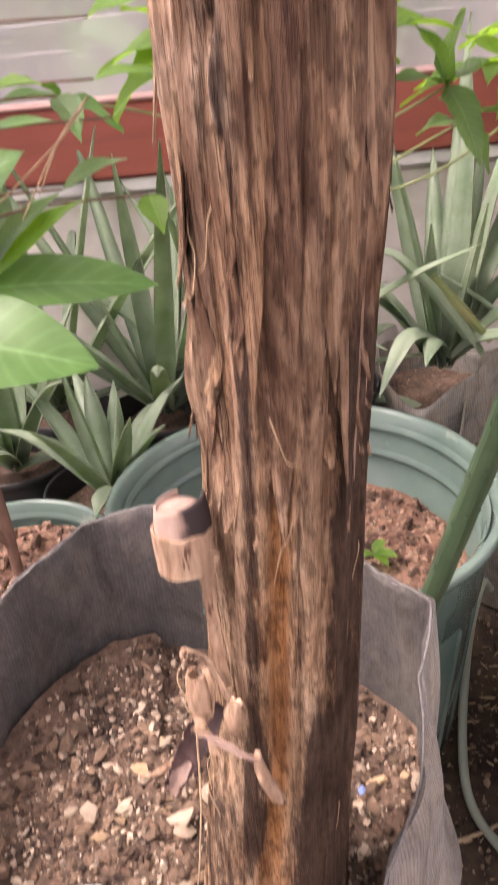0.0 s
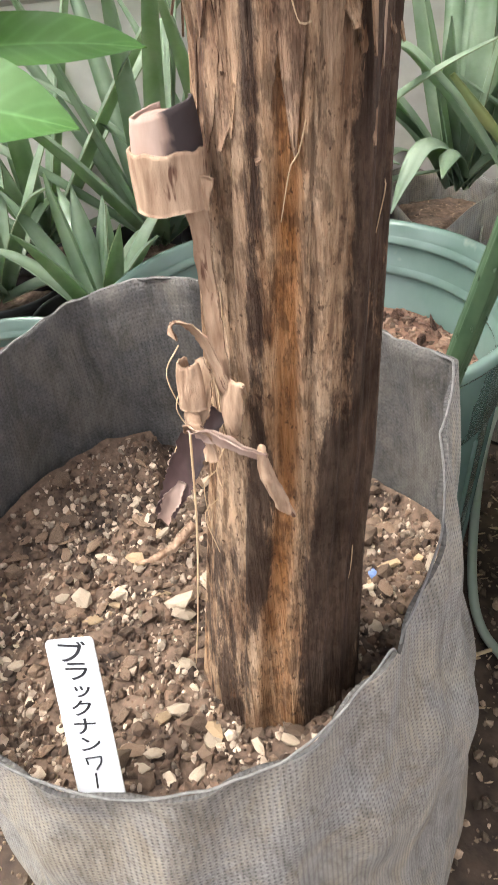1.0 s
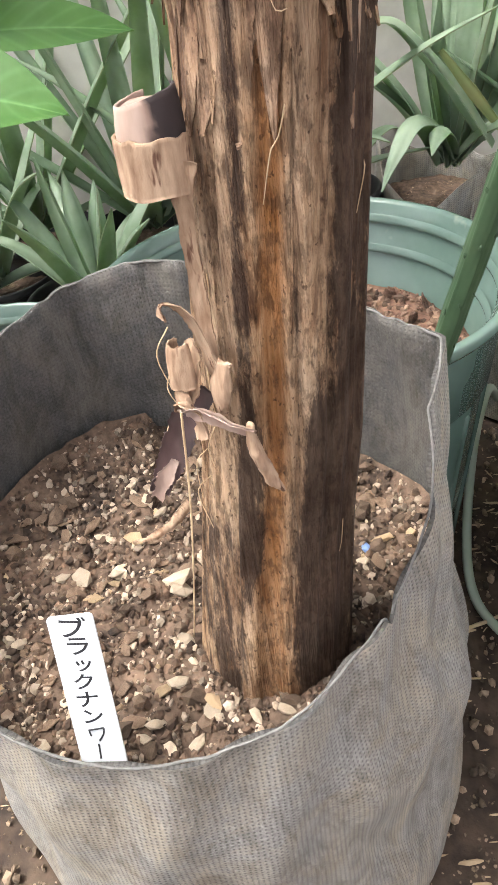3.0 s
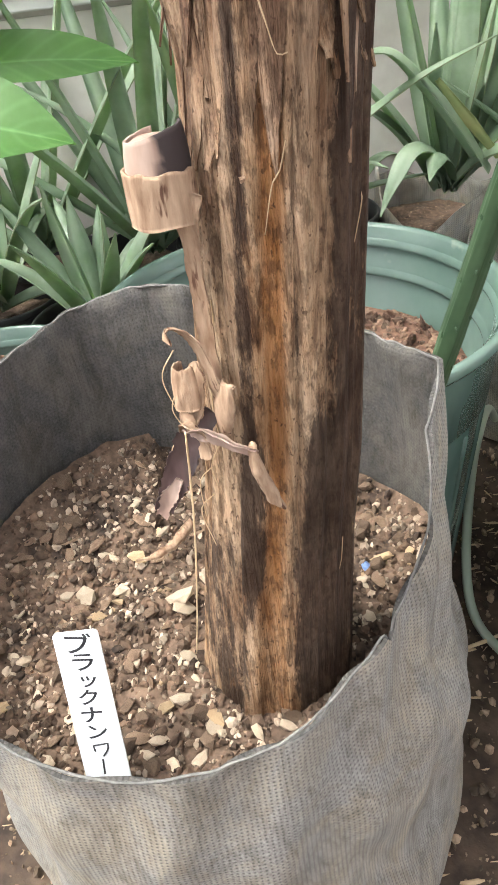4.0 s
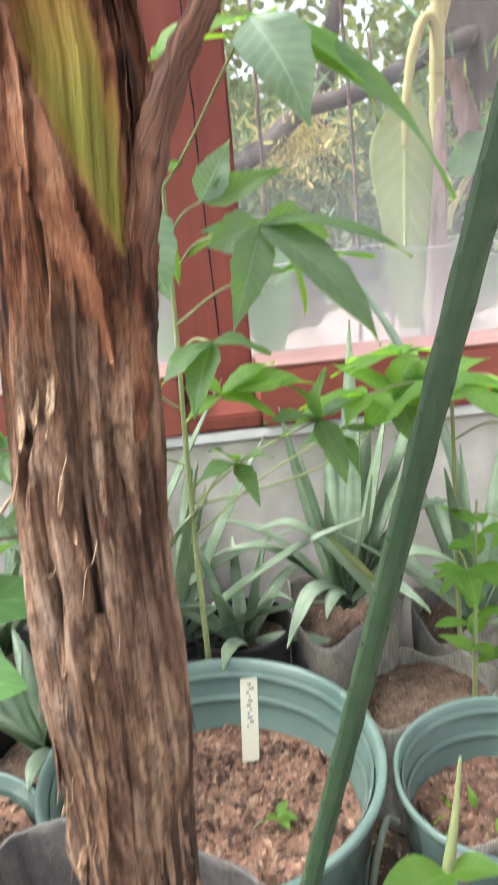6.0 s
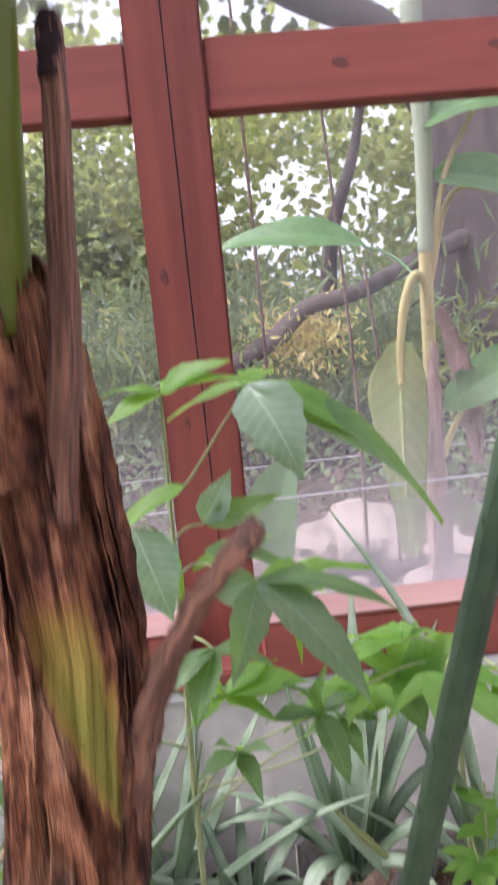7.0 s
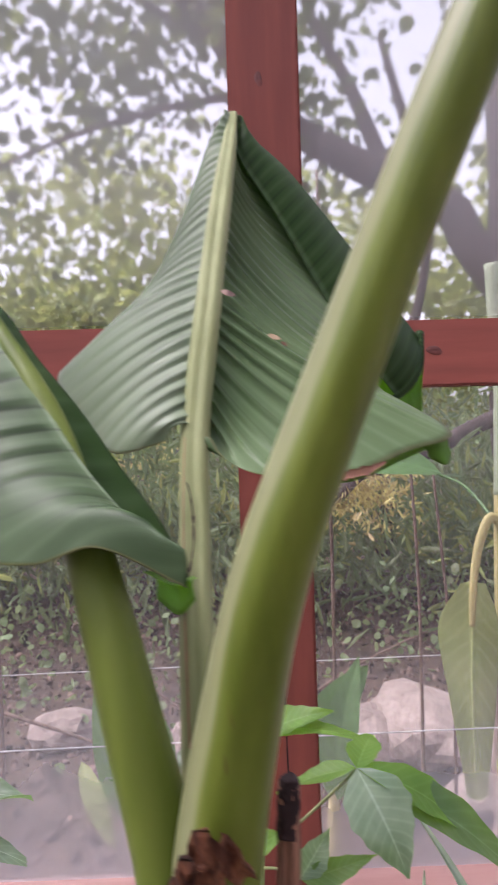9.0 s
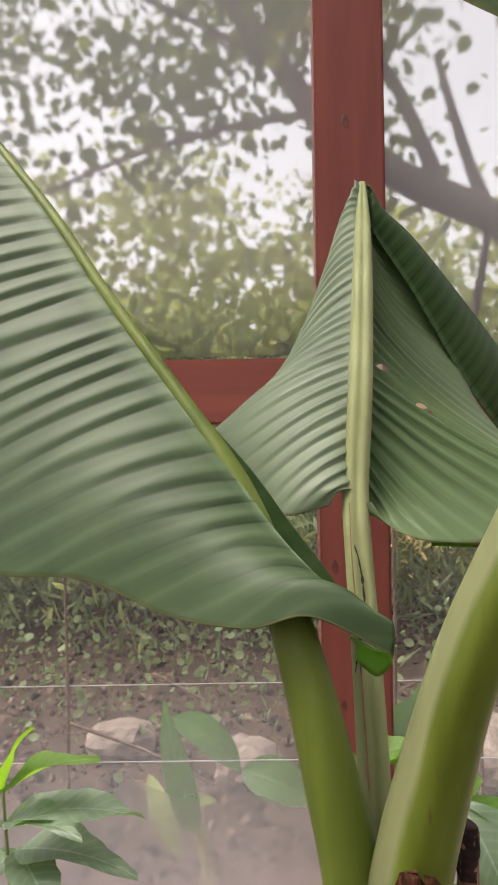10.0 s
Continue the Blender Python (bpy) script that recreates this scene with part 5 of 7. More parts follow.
part("split", crumple(mesh("split", *ribbon([(0.0125, 0.074, 1.257), (0.0155, 0.066, 1.24), (0.015, 0.055, 1.222), (0.0115, 0.047, 1.209), (0.0085, 0.042, 1.195)], [0.0006, 0.0013, 0.0007, 0.0013, 0.0004], (1, 0.1, 0.2), 40, 4, 0.1, 0.0004, 0.5, 9)), 0.0006, 300), M_CRACK, banana, "blackened split in the stalk")


def edge_strip(pts, offset, w):
    part("papery_edge", mesh("papery_edge", *ribbon([tuple(np.array(p) + np.array(offset)) for p in pts], [w * 0.6, w * 0.5, w * 0.35, 0.0003], (0.5, -0.8, 0.1), 50, 4, 0.2, 0.0005, 0.35, len(pts))), M_CROWN, banana)


edge_strip([(0.006, 0.0, 1.09), (0.0, -0.003, 1.13), (-0.007, -0.006, 1.165), (-0.016, -0.004, 1.2)], (0.0085, 0.003, 0.0), 0.0022)
edge_strip([(0.0105, 0.03, 1.14), (0.009, 0.046, 1.2), (0.008, 0.074, 1.25), (0.0085, 0.09, 1.28)], (0.0022, -0.0035, 0.0), 0.0016)

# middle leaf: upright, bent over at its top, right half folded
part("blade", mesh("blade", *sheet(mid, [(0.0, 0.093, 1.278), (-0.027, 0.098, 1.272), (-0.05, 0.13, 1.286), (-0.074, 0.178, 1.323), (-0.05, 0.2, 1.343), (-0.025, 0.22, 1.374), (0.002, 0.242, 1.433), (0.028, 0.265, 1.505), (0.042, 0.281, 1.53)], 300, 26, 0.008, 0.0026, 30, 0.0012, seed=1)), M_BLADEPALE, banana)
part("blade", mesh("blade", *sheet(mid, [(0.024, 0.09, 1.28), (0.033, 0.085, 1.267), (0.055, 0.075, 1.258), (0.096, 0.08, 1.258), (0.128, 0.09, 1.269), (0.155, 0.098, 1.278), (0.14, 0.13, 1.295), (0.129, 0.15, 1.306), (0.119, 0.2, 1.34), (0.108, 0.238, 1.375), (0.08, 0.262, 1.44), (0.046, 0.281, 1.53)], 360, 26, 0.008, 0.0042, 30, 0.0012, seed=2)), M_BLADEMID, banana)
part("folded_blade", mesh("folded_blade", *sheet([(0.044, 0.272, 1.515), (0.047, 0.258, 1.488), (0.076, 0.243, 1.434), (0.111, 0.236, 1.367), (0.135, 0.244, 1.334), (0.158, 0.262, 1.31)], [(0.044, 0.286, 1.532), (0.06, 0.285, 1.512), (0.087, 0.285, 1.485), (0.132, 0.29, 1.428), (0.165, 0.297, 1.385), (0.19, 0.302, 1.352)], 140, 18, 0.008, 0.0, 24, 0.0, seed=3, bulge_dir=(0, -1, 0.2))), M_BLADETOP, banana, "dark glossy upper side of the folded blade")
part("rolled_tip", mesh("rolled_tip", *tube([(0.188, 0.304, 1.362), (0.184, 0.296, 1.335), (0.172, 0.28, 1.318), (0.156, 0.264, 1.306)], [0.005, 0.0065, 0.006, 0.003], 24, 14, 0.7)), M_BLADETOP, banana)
part("blade_tip", mesh("blade_tip", *sheet([(0.136, 0.094, 1.272), (0.15, 0.098, 1.277), (0.158, 0.105, 1.282)], [(0.144, 0.106, 1.265), (0.152, 0.102, 1.261), (0.157, 0.108, 1.267)], 20, 8, 0.003)), M_BROAD, banana)

for x, y, z, s, mat in ((0.036, 0.118, 1.361, 0.0042, M_PINK), (0.062, 0.135, 1.338, 0.0038, M_FIBRE), (0.0685, 0.137, 1.334, 0.0026, M_CROWN)):
    part("torn_spot", mesh("torn_spot", *blade((x - s, y - 0.001, z + s * 0.35), (x + s, y - 0.0005, z - s * 0.35), s * 0.9, (0, -1, 0.4), 0.0, 0.0, 8, 5, "oval", 1)), mat, banana)
part("curled_rim", mesh("curled_rim", *sheet([(0.055, 0.0755, 1.2578), (0.096, 0.0805, 1.2578), (0.128, 0.0905, 1.2688), (0.154, 0.0985, 1.2778)], [(0.058, 0.089, 1.2545), (0.098, 0.096, 1.2535), (0.13, 0.106, 1.2645), (0.153, 0.107, 1.274)], 60, 8, 0.004, 0.0015, 8)), M_BROAD, banana, "lime translucent curled rim")
part("hanging_flap", mesh("hanging_flap", *sheet([(0.105, 0.3, 1.316), (0.146, 0.3, 1.326), (0.19, 0.3, 1.336)], [(0.116, 0.3, 1.271), (0.146, 0.302, 1.288), (0.166, 0.3, 1.282), (0.188, 0.3, 1.292)], 50, 10, 0.006, 0.0015, 10)), M_BROAD, banana, "lime translucent flap of the blade")
part("scorched_edge", crumple(mesh("scorched_edge", *ribbon([(0.078, 0.0768, 1.2568), (0.09, 0.0782, 1.2568), (0.103, 0.081, 1.2596), (0.116, 0.0855, 1.264)], [0.001, 0.004, 0.005, 0.001], (0, 0.3, 1), 30, 5, 0.1, 0.0006, 0.25, 5)), 0.0008, 200), M_CROWN, banana, "brown scorched edge of the blade")
# left leaf: roof-shaped, rising away
near_edge = [(0.012, -0.022, 1.229), (0.004, -0.015, 1.236), (-0.024, 0.017, 1.262), (-0.042, 0.036, 1.284), (-0.06, 0.054, 1.31)] + lm[3:]
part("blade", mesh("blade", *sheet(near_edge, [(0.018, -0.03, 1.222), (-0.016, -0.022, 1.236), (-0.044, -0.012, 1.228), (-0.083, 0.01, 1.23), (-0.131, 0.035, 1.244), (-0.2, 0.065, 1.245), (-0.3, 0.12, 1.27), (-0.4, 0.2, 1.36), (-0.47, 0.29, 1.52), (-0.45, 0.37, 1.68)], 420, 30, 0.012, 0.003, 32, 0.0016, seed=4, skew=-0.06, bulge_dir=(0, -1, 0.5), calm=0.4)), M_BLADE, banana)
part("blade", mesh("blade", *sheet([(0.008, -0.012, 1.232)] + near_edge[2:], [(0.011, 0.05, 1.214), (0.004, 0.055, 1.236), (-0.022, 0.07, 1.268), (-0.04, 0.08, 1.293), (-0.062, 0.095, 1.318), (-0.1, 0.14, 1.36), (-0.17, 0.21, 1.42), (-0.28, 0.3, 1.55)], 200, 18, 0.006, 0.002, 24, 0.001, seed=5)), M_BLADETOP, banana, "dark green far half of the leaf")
part("blade_tip", mesh("blade_tip", *sheet([(0.0, -0.016, 1.226), (0.012, -0.024, 1.222), (0.021, -0.022, 1.224)], [(0.004, -0.008, 1.214), (0.013, -0.012, 1.208), (0.02, -0.014, 1.214)], 20, 8, 0.004)), M_BROAD, banana)

# blade of the near stalk, above the view
nm = [(0.15, -0.107, 1.48), (0.19, -0.12, 1.58), (0.25, -0.13, 1.74), (0.35, -0.13, 1.95)]
part("midrib", mesh("midrib", *tube(nm, [0.0105, 0.006], 30, 14)), M_STALK, banana)
part("blade", mesh("blade", *sheet(nm, [(0.125, -0.09, 1.475), (0.075, -0.035, 1.487), (0.02, 0.05, 1.62), (0.12, 0.1, 1.85), (0.3, 0.0, 2.0)], 120, 16, 0.01, 0.002, 20, 0.001, seed=6)), M_BLADE, banana)
part("blade", mesh("blade", *sheet(nm, [(0.18, -0.12, 1.48), (0.26, -0.2, 1.5), (0.36, -0.3, 1.62), (0.42, -0.28, 1.82), (0.38, -0.16, 1.97)], 120, 16, 0.01, 0.002, 20, 0.001, seed=7)), M_BLADE, banana)

# plant label with the variety's name by hand
plate = thing("plant_label", "white plastic plant label with handwritten black katakana, stuck in soil", "plant label")
LW = 0.0212
l_top, l_foot = Vector((-0.0932, -0.0096, 0.3308)), Vector((-0.088, -0.0425, 0.255))
l_up = (l_top - l_foot).normalized()
l_side = Vector((1, -0.03, 0.22))
l_side = (l_side - l_up * l_side.dot(l_up)).normalized()
l_out = l_side.cross(l_up)
plate.matrix_basis = Matrix((l_side, l_up, l_out)).transposed().to_4x4()
plate.matrix_basis.translation = l_top


def label_mesh(w, h, t, corner):
    """A thin plate with rounded top corners, its top edge's middle at the origin."""
    out = [(-w / 2, -h), (w / 2, -h)]
    for cx, a0 in ((w / 2 - corner, 0), (-w / 2 + corner, 90)):
        out += [(cx + corner * math.cos(radians(a0 + 15 * k)), -corner + corner * math.sin(radians(a0 + 15 * k))) for k in range(7)]
    n = len(out)
    verts = [(x, y, z) for z in (-t / 2, t / 2) for x, y in out]
    faces = [tuple(range(n))[::-1], tuple(range(n, 2 * n))] + [(i, (i + 1) % n, n + (i + 1) % n, n + i) for i in range(n)]
    return mesh("plate", verts, faces, smooth=False)


part("plate", label_mesh(LW, 0.092, 0.0009, 0.0022), M_LABEL, plate)


def glyph(text, size, x, y, turn, parent, mat):
    cu = bpy.data.curves.new("letter", "FONT")
    cu.body, cu.size, cu.align_x, cu.align_y = text, size, "CENTER", "CENTER"
    cu.extrude, cu.offset = 0.00005, 0.00012
    tmp = new("letter", cu)
    me = bpy.data.meshes.new_from_object(tmp.evaluated_get(bpy.context.evaluated_depsgraph_get()))
    bpy.data.objects.remove(tmp)
    return part("handwriting", me, mat, parent, at=pose(x, y, 0.00055, 0, 0, turn) @ Matrix.Diagonal((1.2, 0.92, 1, 1)))


for k, (ch, size, dx, turn) in enumerate((("ブ", 0.0115, 0.0005, -8), ("ラ", 0.0105, 0.0015, -4), ("ッ", 0.0085, 0.002, -6), ("ク", 0.009, 0.0005, -4), ("ナ", 0.0095, 0.0, -2), ("ン", 0.009, 0.0005, -4), ("ワ", 0.0095, 0.0, -2), ("ー", 0.0075, 0.0005, 86))):
    if ch == "ワ":
        y0 = -0.0068 - 0.0086 * k
        for p in ([(-0.0036, 0.0022), (-0.0032, -0.0006)], [(-0.0038, 0.0024), (0.0034, 0.003)], [(0.0034, 0.003), (0.0027, 0.0), (0.0002, -0.0032)]):
            part("handwriting", mesh("handwriting", *tube([(x, y + y0, 0.00052) for x, y in p], [0.00042], 10, 6)), M_INK, plate)
        continue
    glyph(ch, size * 1.02, dx - 0.0008, -0.0068 - 0.0086 * k, turn, plate, M_INK)


# ---- pots behind the bag ----
def pot_profile(r, h, wall=0.004):
    """Nursery pot: outer wall with steps, rolled rim, inner wall and floor."""
    return [(r * 0.02, 0.0), (r * 0.74, 0.0), (r * 0.76, 0.006), (r * 0.82, h * 0.35), (r * 0.88, h * 0.7), (r * 0.885, h * 0.72), (r * 0.905, h * 0.73), (r * 0.945, h * 0.955), (r * 0.95, h * 0.96), (r * 0.99, h * 0.963), (r, h * 0.975), (r, h * 0.995), (r * 0.99, h), (r * 0.965, h), (r * 0.95, h * 0.99), (r * 0.93, h * 0.95), (r * 0.905, h * 0.86), (r * 0.9, h * 0.855), (r * 0.885, h * 0.84), (r * 0.865, h * 0.72), (r * 0.855, h * 0.715), (r * 0.8, h * 0.35), (r * 0.74, 0.012), (r * 0.02, 0.012)]


def ribbed_pot(name, label, at, r, h, mat, group="", seed=0):
    t = thing(name, label, "plant pot", at, group)
    part("pot_body", mesh("pot_body", *lathe(pot_profile(r, h), 96, 0.004, seed)), mat, t)
    for low, rad in ((0.835, 0.868), (0.93, 0.905)):
        part("ledge", mesh("ledge", *lathe([(r * (rad + 0.02), h * low), (r * rad, h * (low + 0.004)), (r * (rad - 0.003), h * (low + 0.014)), (r * (rad + 0.02), h * (low + 0.03))], 72, 0.004, seed)), mat, t)
    for k in range(18):
        a = 2 * math.pi * k / 18
        c, s = math.cos(a), math.sin(a)
        pts = [(r * q * c, r * q * s, h * z) for q, z in ((0.77, 0.04), (0.823, 0.35), (0.88, 0.68))]
        part("rib", mesh("rib", *tube(pts, [0.0028], 6, 6)), mat, t)
    return t


POT = (0.038, 0.3785, 0.0)
ribbed_pot("green_pot", "green ribbed plastic nursery pot standing on earth", POT, 0.18, 0.298, M_POT, "green nursery pots")


def mulch_height(cx, cy, z):
    return lambda x, y: z + 0.006 * noise.noise(Vector((x * 25, y * 25, 2))) + 0.004 * noise.noise(Vector((x * 80, y * 80, 4)))


CHIPS = [stone_mesh("chip", 40 + s, 0.35) for s in range(6)]
for me in CHIPS:
    me.materials.append(M_REDSOIL)


def mulch(name, label, cx, cy, r, z, seed, chips, fine):
    hh = mulch_height(cx, cy, z)
    t = thing(name, label, "soil")
    part("mulch_surface", soil_disc(cx, cy, r, hh, 26, 80), M_REDSOIL, t)
    for i, (x, y, s, a, b) in enumerate(scatter_in(seed, chips, cx, cy, r * 0.96)):
        k = 0.003 + 0.006 * s ** 2
        part("chip", CHIPS[i % 6], None, t, at=pose(x, y, hh(x, y) + k * 0.4, a, b, a) @ Matrix.Diagonal((k * 1.5, k, k * 0.6, 1)))
    tagged(part("fine_mulch", joined_stones("fine_mulch", CHIPS, scatter_in(seed + 1, fine, cx, cy, r * 0.98), hh, lambda s: 0.0014 + 0.0052 * s * s), M_FINEMULCH, t), kind="stuff")
    return t


mulch("bark_mulch", "reddish bark and pumice mulch filling the green pot", POT[0], POT[1], 0.152, 0.216, 31, 150, 2200)
tag = thing("pot_label", "yellowed white plant label with illegible marks, stuck in reddish mulch", "plant label")
tag.matrix_basis = pose(0.087, 0.478, 0.318, 78, 5, 3)
part("plate", label_mesh(0.02, 0.1, 0.0009, 0.002), M_CREAM, tag)
for k in range(11):
    x0 = -0.0015 + 0.002 * math.sin(k * 2.3)
    part("ink_mark", box(x0, x0 + 0.004 + 0.002 * math.sin(k * 1.7), -0.008 - 0.005 * k, -0.006 - 0.005 * k, 0.0004, 0.0006, 0), M_INK, tag)


def leaves_on(t, specs, mat, name="leaf", shape="oval", **kw):
    for i, (b, tip, w) in enumerate(specs):
        part(name, mesh(name, *blade(b, tip, w, seed=i, shape=shape, **kw)), mat, t)


seedling = thing("seedling", "tiny green seedling in reddish mulch", "seedling")
part("stem", mesh("stem", *tube([(0.066, 0.36, 0.21), (0.08, 0.358, 0.225), (0.1, 0.355, 0.232)], [0.0009, 0.0007], 12, 6)), M_STALKPALE, seedling)
leaves_on(seedling, [((0.1, 0.355, 0.232), (0.12, 0.345, 0.234), 0.014), ((0.1, 0.355, 0.232), (0.112, 0.372, 0.236), 0.012), ((0.1, 0.355, 0.232), (0.11, 0.337, 0.231), 0.011), ((0.1, 0.355, 0.232), (0.086, 0.348, 0.236), 0.01)], M_BROAD)

# green coated stake leaning towards the camera side
def stake_mesh():
    p0, d = np.array((0.0883, 0.2056, 0.208)), np.array((0.1759, -0.2531, 1.0))
    pts = spline([p0, p0 + d * 0.98], 120)
    v, f, u = tube([tuple(q) for q in pts], [0.0071, 0.0071, 0.0071, 0.007, 0.0068], 120, 48)
    v = [np.array(q) for q in v]
    for i in range(120):
        for j in range(48):
            c = pts[i]
            ridge = max(0.0, math.cos(6 * (2 * math.pi * j / 48 + 0.05 * math.sin(i * 0.55 + (j // 8) * 2.0)))) ** 5
            v[i * 48 + j] = c + (v[i * 48 + j] - c) * (0.93 + ridge * (0.13 + 0.035 * math.sin(i * 1.3 + (j // 8) * 1.7)))
    return mesh("shaft", v, f, u)


stake = thing("garden_stake", "green plastic-coated garden stake with small nubs, leaning in the pot", "stake")
part("shaft", stake_mesh(), M_STAKE, stake)
nub = stone_mesh("nub", 5, 0.12)
nub.materials.append(M_STAKE)
for k in range(150):
    a, s = (k % 6) * math.pi / 3 + 0.3, 0.02 + 0.95 * k / 150
    part("nub", nub, None, stake, at=pose(0.0883 + 0.1759 * s + 0.0071 * math.cos(a), 0.2056 - 0.2531 * s + 0.0071 * math.sin(a), 0.208 + s, 14, 10, k * 40) @ Matrix.Diagonal((0.0011, 0.0011, 0.0035, 1)))

ribbed_pot("green_pot", "green ribbed plastic nursery pot beside another pot", (0.335, 0.32, 0.0), 0.118, 0.285, M_POT, "green nursery pots", 4)
mulch("bark_mulch", "dark reddish mulch with weed sprouts in a pot", 0.335, 0.32, 0.1, 0.215, 41, 60, 900)
weeds = thing("weed_sprouts", "small green weed sprouts in a pot", "weeds")
for k in range(7):
    a = k * 0.9
    b = (0.285 + 0.03 * math.cos(a), 0.31 + 0.04 * math.sin(a), 0.22)
    part("sprout_leaf", mesh("sprout_leaf", *blade(b, (b[0] + 0.012 * math.cos(a * 2), b[1] + 0.012 * math.sin(a * 2), 0.24), 0.01, seed=k)), M_BROAD, weeds)


def felt_bag(name, label, cx, cy, r, h, seed, mat=None, group="grey felt grow bags", rim=0.018, fill=0.82):
    """A small felt bag with a slack, folded rim."""
    rng = np.random.RandomState(seed)
    ph = rng.uniform(0, 6.28, 5)
    t = thing(name, label, "grow bag", (cx, cy, 0), group)
    seg, nz = 110, 22
    rows = [(v, 0.0) for v in np.linspace(0, 1, nz)] + [(v, -0.002) for v in np.linspace(1, 0.6, 9)]
    verts, uv = [], []
    for v, off in rows:
        for j in range(seg):
            a = 2 * math.pi * j / seg
            z = (h + rim * (math.sin(2 * a + ph[0]) + 0.6 * math.sin(3 * a + ph[1]) + 0.3 * math.sin(7 * a + ph[2]))) * v
            k = r * (0.94 + 0.06 * v + 0.06 * v * v * math.sin(3 * a + ph[3]) + 0.03 * math.sin(5 * a + 7 * v + ph[4]) * v) + off
            verts.append((k * math.cos(a), k * math.sin(a), max(z, 0.001)))
            uv.append((a * r, v * h))
    part("felt_wall", mesh("felt_wall", verts, grid_faces(len(rows), seg, True), uv), mat or M_FABRIC, t)
    hh = mulch_height(cx, cy, h * fill)
    part("soil_fill", soil_disc(0, 0, r * 0.965, hh, 14, 60), M_SOIL, t)
    return t


def strap(t, pts, w, mat, seed=0, name="leaf"):
    """One strap leaf through points, channelled along its middle, tapering to a point."""
    p = spline(pts, 12)
    d = p[-1] - p[0]
    side = np.cross(d, (0, 0, 1))
    side = side / (np.linalg.norm(side) + 1e-9) + np.array((0.1, 0.05, 0)) * math.sin(seed)
    return part(name, mesh(name, *ribbon(pts, [w * 0.85, w, w * 0.9, w * 0.62, 0.0015], tuple(side), 24, 5, 0.34, 0.0012, 0.0, seed)), mat, t)


def rosette(cx, cy, z, n, length, seed, lean=0.5, width=0.026, group="pineapple plants", yellow=0, spread=1.0):
    """A pineapple plant: stiff arching strap leaves in a spiral."""
    rng = np.random.RandomState(seed)
    t = thing("pineapple_plant", "pineapple plant with a rosette of grey-green strap leaves", "pineapple plant", (cx, cy, z), group)
    for i in range(n):
        a = i * 2.4 + rng.uniform(-0.3, 0.3)
        u = i / (n - 1)
        ln = length * (0.8 + 0.3 * math.sin(math.pi * u)) * rng.uniform(0.85, 1.15)
        tilt = radians(28 + 52 * u ** 0.8 + rng.uniform(-8, 8))
        e = np.array((math.cos(a), math.sin(a), 0)) * math.cos(tilt) + np.array((0, 0, math.sin(tilt)))
        sag = lean * (1 - 0.7 * u) * ln * rng.uniform(0.5, 1.3)
        pts = [tuple(e * ln * q - np.array((0, 0, sag * q ** 2.4))) for q in (0.0, 0.25, 0.5, 0.75, 1.0)]
        strap(t, pts, width * rng.uniform(0.8, 1.15), M_PINEYELLOW if i < yellow else M_PINE, i)
    return t


felt_bag("felt_bag", "grey felt grow bag holding a pineapple, on earth", 0.245, 0.735, 0.085, 0.26, 1)
pine = thing("pineapple_plant", "pineapple plant with long grey-green strap leaves, one bent and yellow-edged", "pineapple plant", (0.245, 0.705, 0.27), "pineapple plants")
# tip, how far it arches up, how far the end hangs, width
for k, (tip, arch, hang, w) in enumerate((((0.276, 0.735, 0.6), 0.02, 0.0, 0.024), ((0.317, 0.72, 0.545), 0.03, 0.0, 0.022), ((0.168, 0.68, 0.58), 0.02, 0.0, 0.028), ((0.07, 0.66, 0.46), 0.06, 0.02, 0.02), ((0.143, 0.58, 0.315), 0.1, 0.03, 0.022), ((0.06, 0.68, 0.4), 0.08, 0.02, 0.018), ((0.196, 0.72, 0.5), 0.03, 0.0, 0.02), ((0.36, 0.72, 0.49), 0.05, 0.01, 0.022), ((0.312, 0.79, 0.53), 0.03, 0.0, 0.022), ((0.247, 0.79, 0.52), 0.03, 0.0, 0.024), ((0.4, 0.66, 0.36), 0.08, 0.03, 0.022), ((0.34, 0.6, 0.33), 0.06, 0.03, 0.022), ((0.2, 0.6, 0.33), 0.05, 0.02, 0.022), ((0.285, 0.68, 0.47), 0.03, 0.0, 0.024), ((0.225, 0.69, 0.45), 0.03, 0.0, 0.022), ((0.43, 0.74, 0.42), 0.09, 0.03, 0.02), ((0.287, 0.79, 0.664), 0.02, 0.0, 0.022), ((0.4, 0.76, 0.6), 0.05, 0.0, 0.022))):
    d = np.array(tip) - (0.245, 0.705, 0.27)
    strap(pine, [(0, 0, 0)] + [tuple(d * q + (0, 0, 0.55 * arch * math.sin(math.pi * q) - hang * q ** 3)) for q in (0.3, 0.6, 0.85, 1.0)], w * 1.45, M_PINE, k)
bent = strap(pine, [(0.04, -0.04, 0.03), (0.0, -0.045, 0.09), (-0.034, -0.045, 0.13), (-0.08, -0.065, 0.17), (-0.13, -0.085, 0.168)], 0.034, M_PINE, 40)
part("yellow_edge", mesh("yellow_edge", *ribbon([(0.046, -0.05, 0.04), (0.01, -0.055, 0.083), (-0.028, -0.055, 0.131)], [0.008, 0.013, 0.006], (0.6, -0.3, 0.6), 24, 5, 0.2, 0.0012)), M_PINEYELLOW, bent, "yellow and orange dying edge")
felt_bag("felt_bag", "grey felt grow bag with folded rim, on earth", 0.33, 0.6, 0.09, 0.2, 2)
pine = rosette(0.45, 0.72, 0.2, 14, 0.36, 2, 0.3, 0.025)
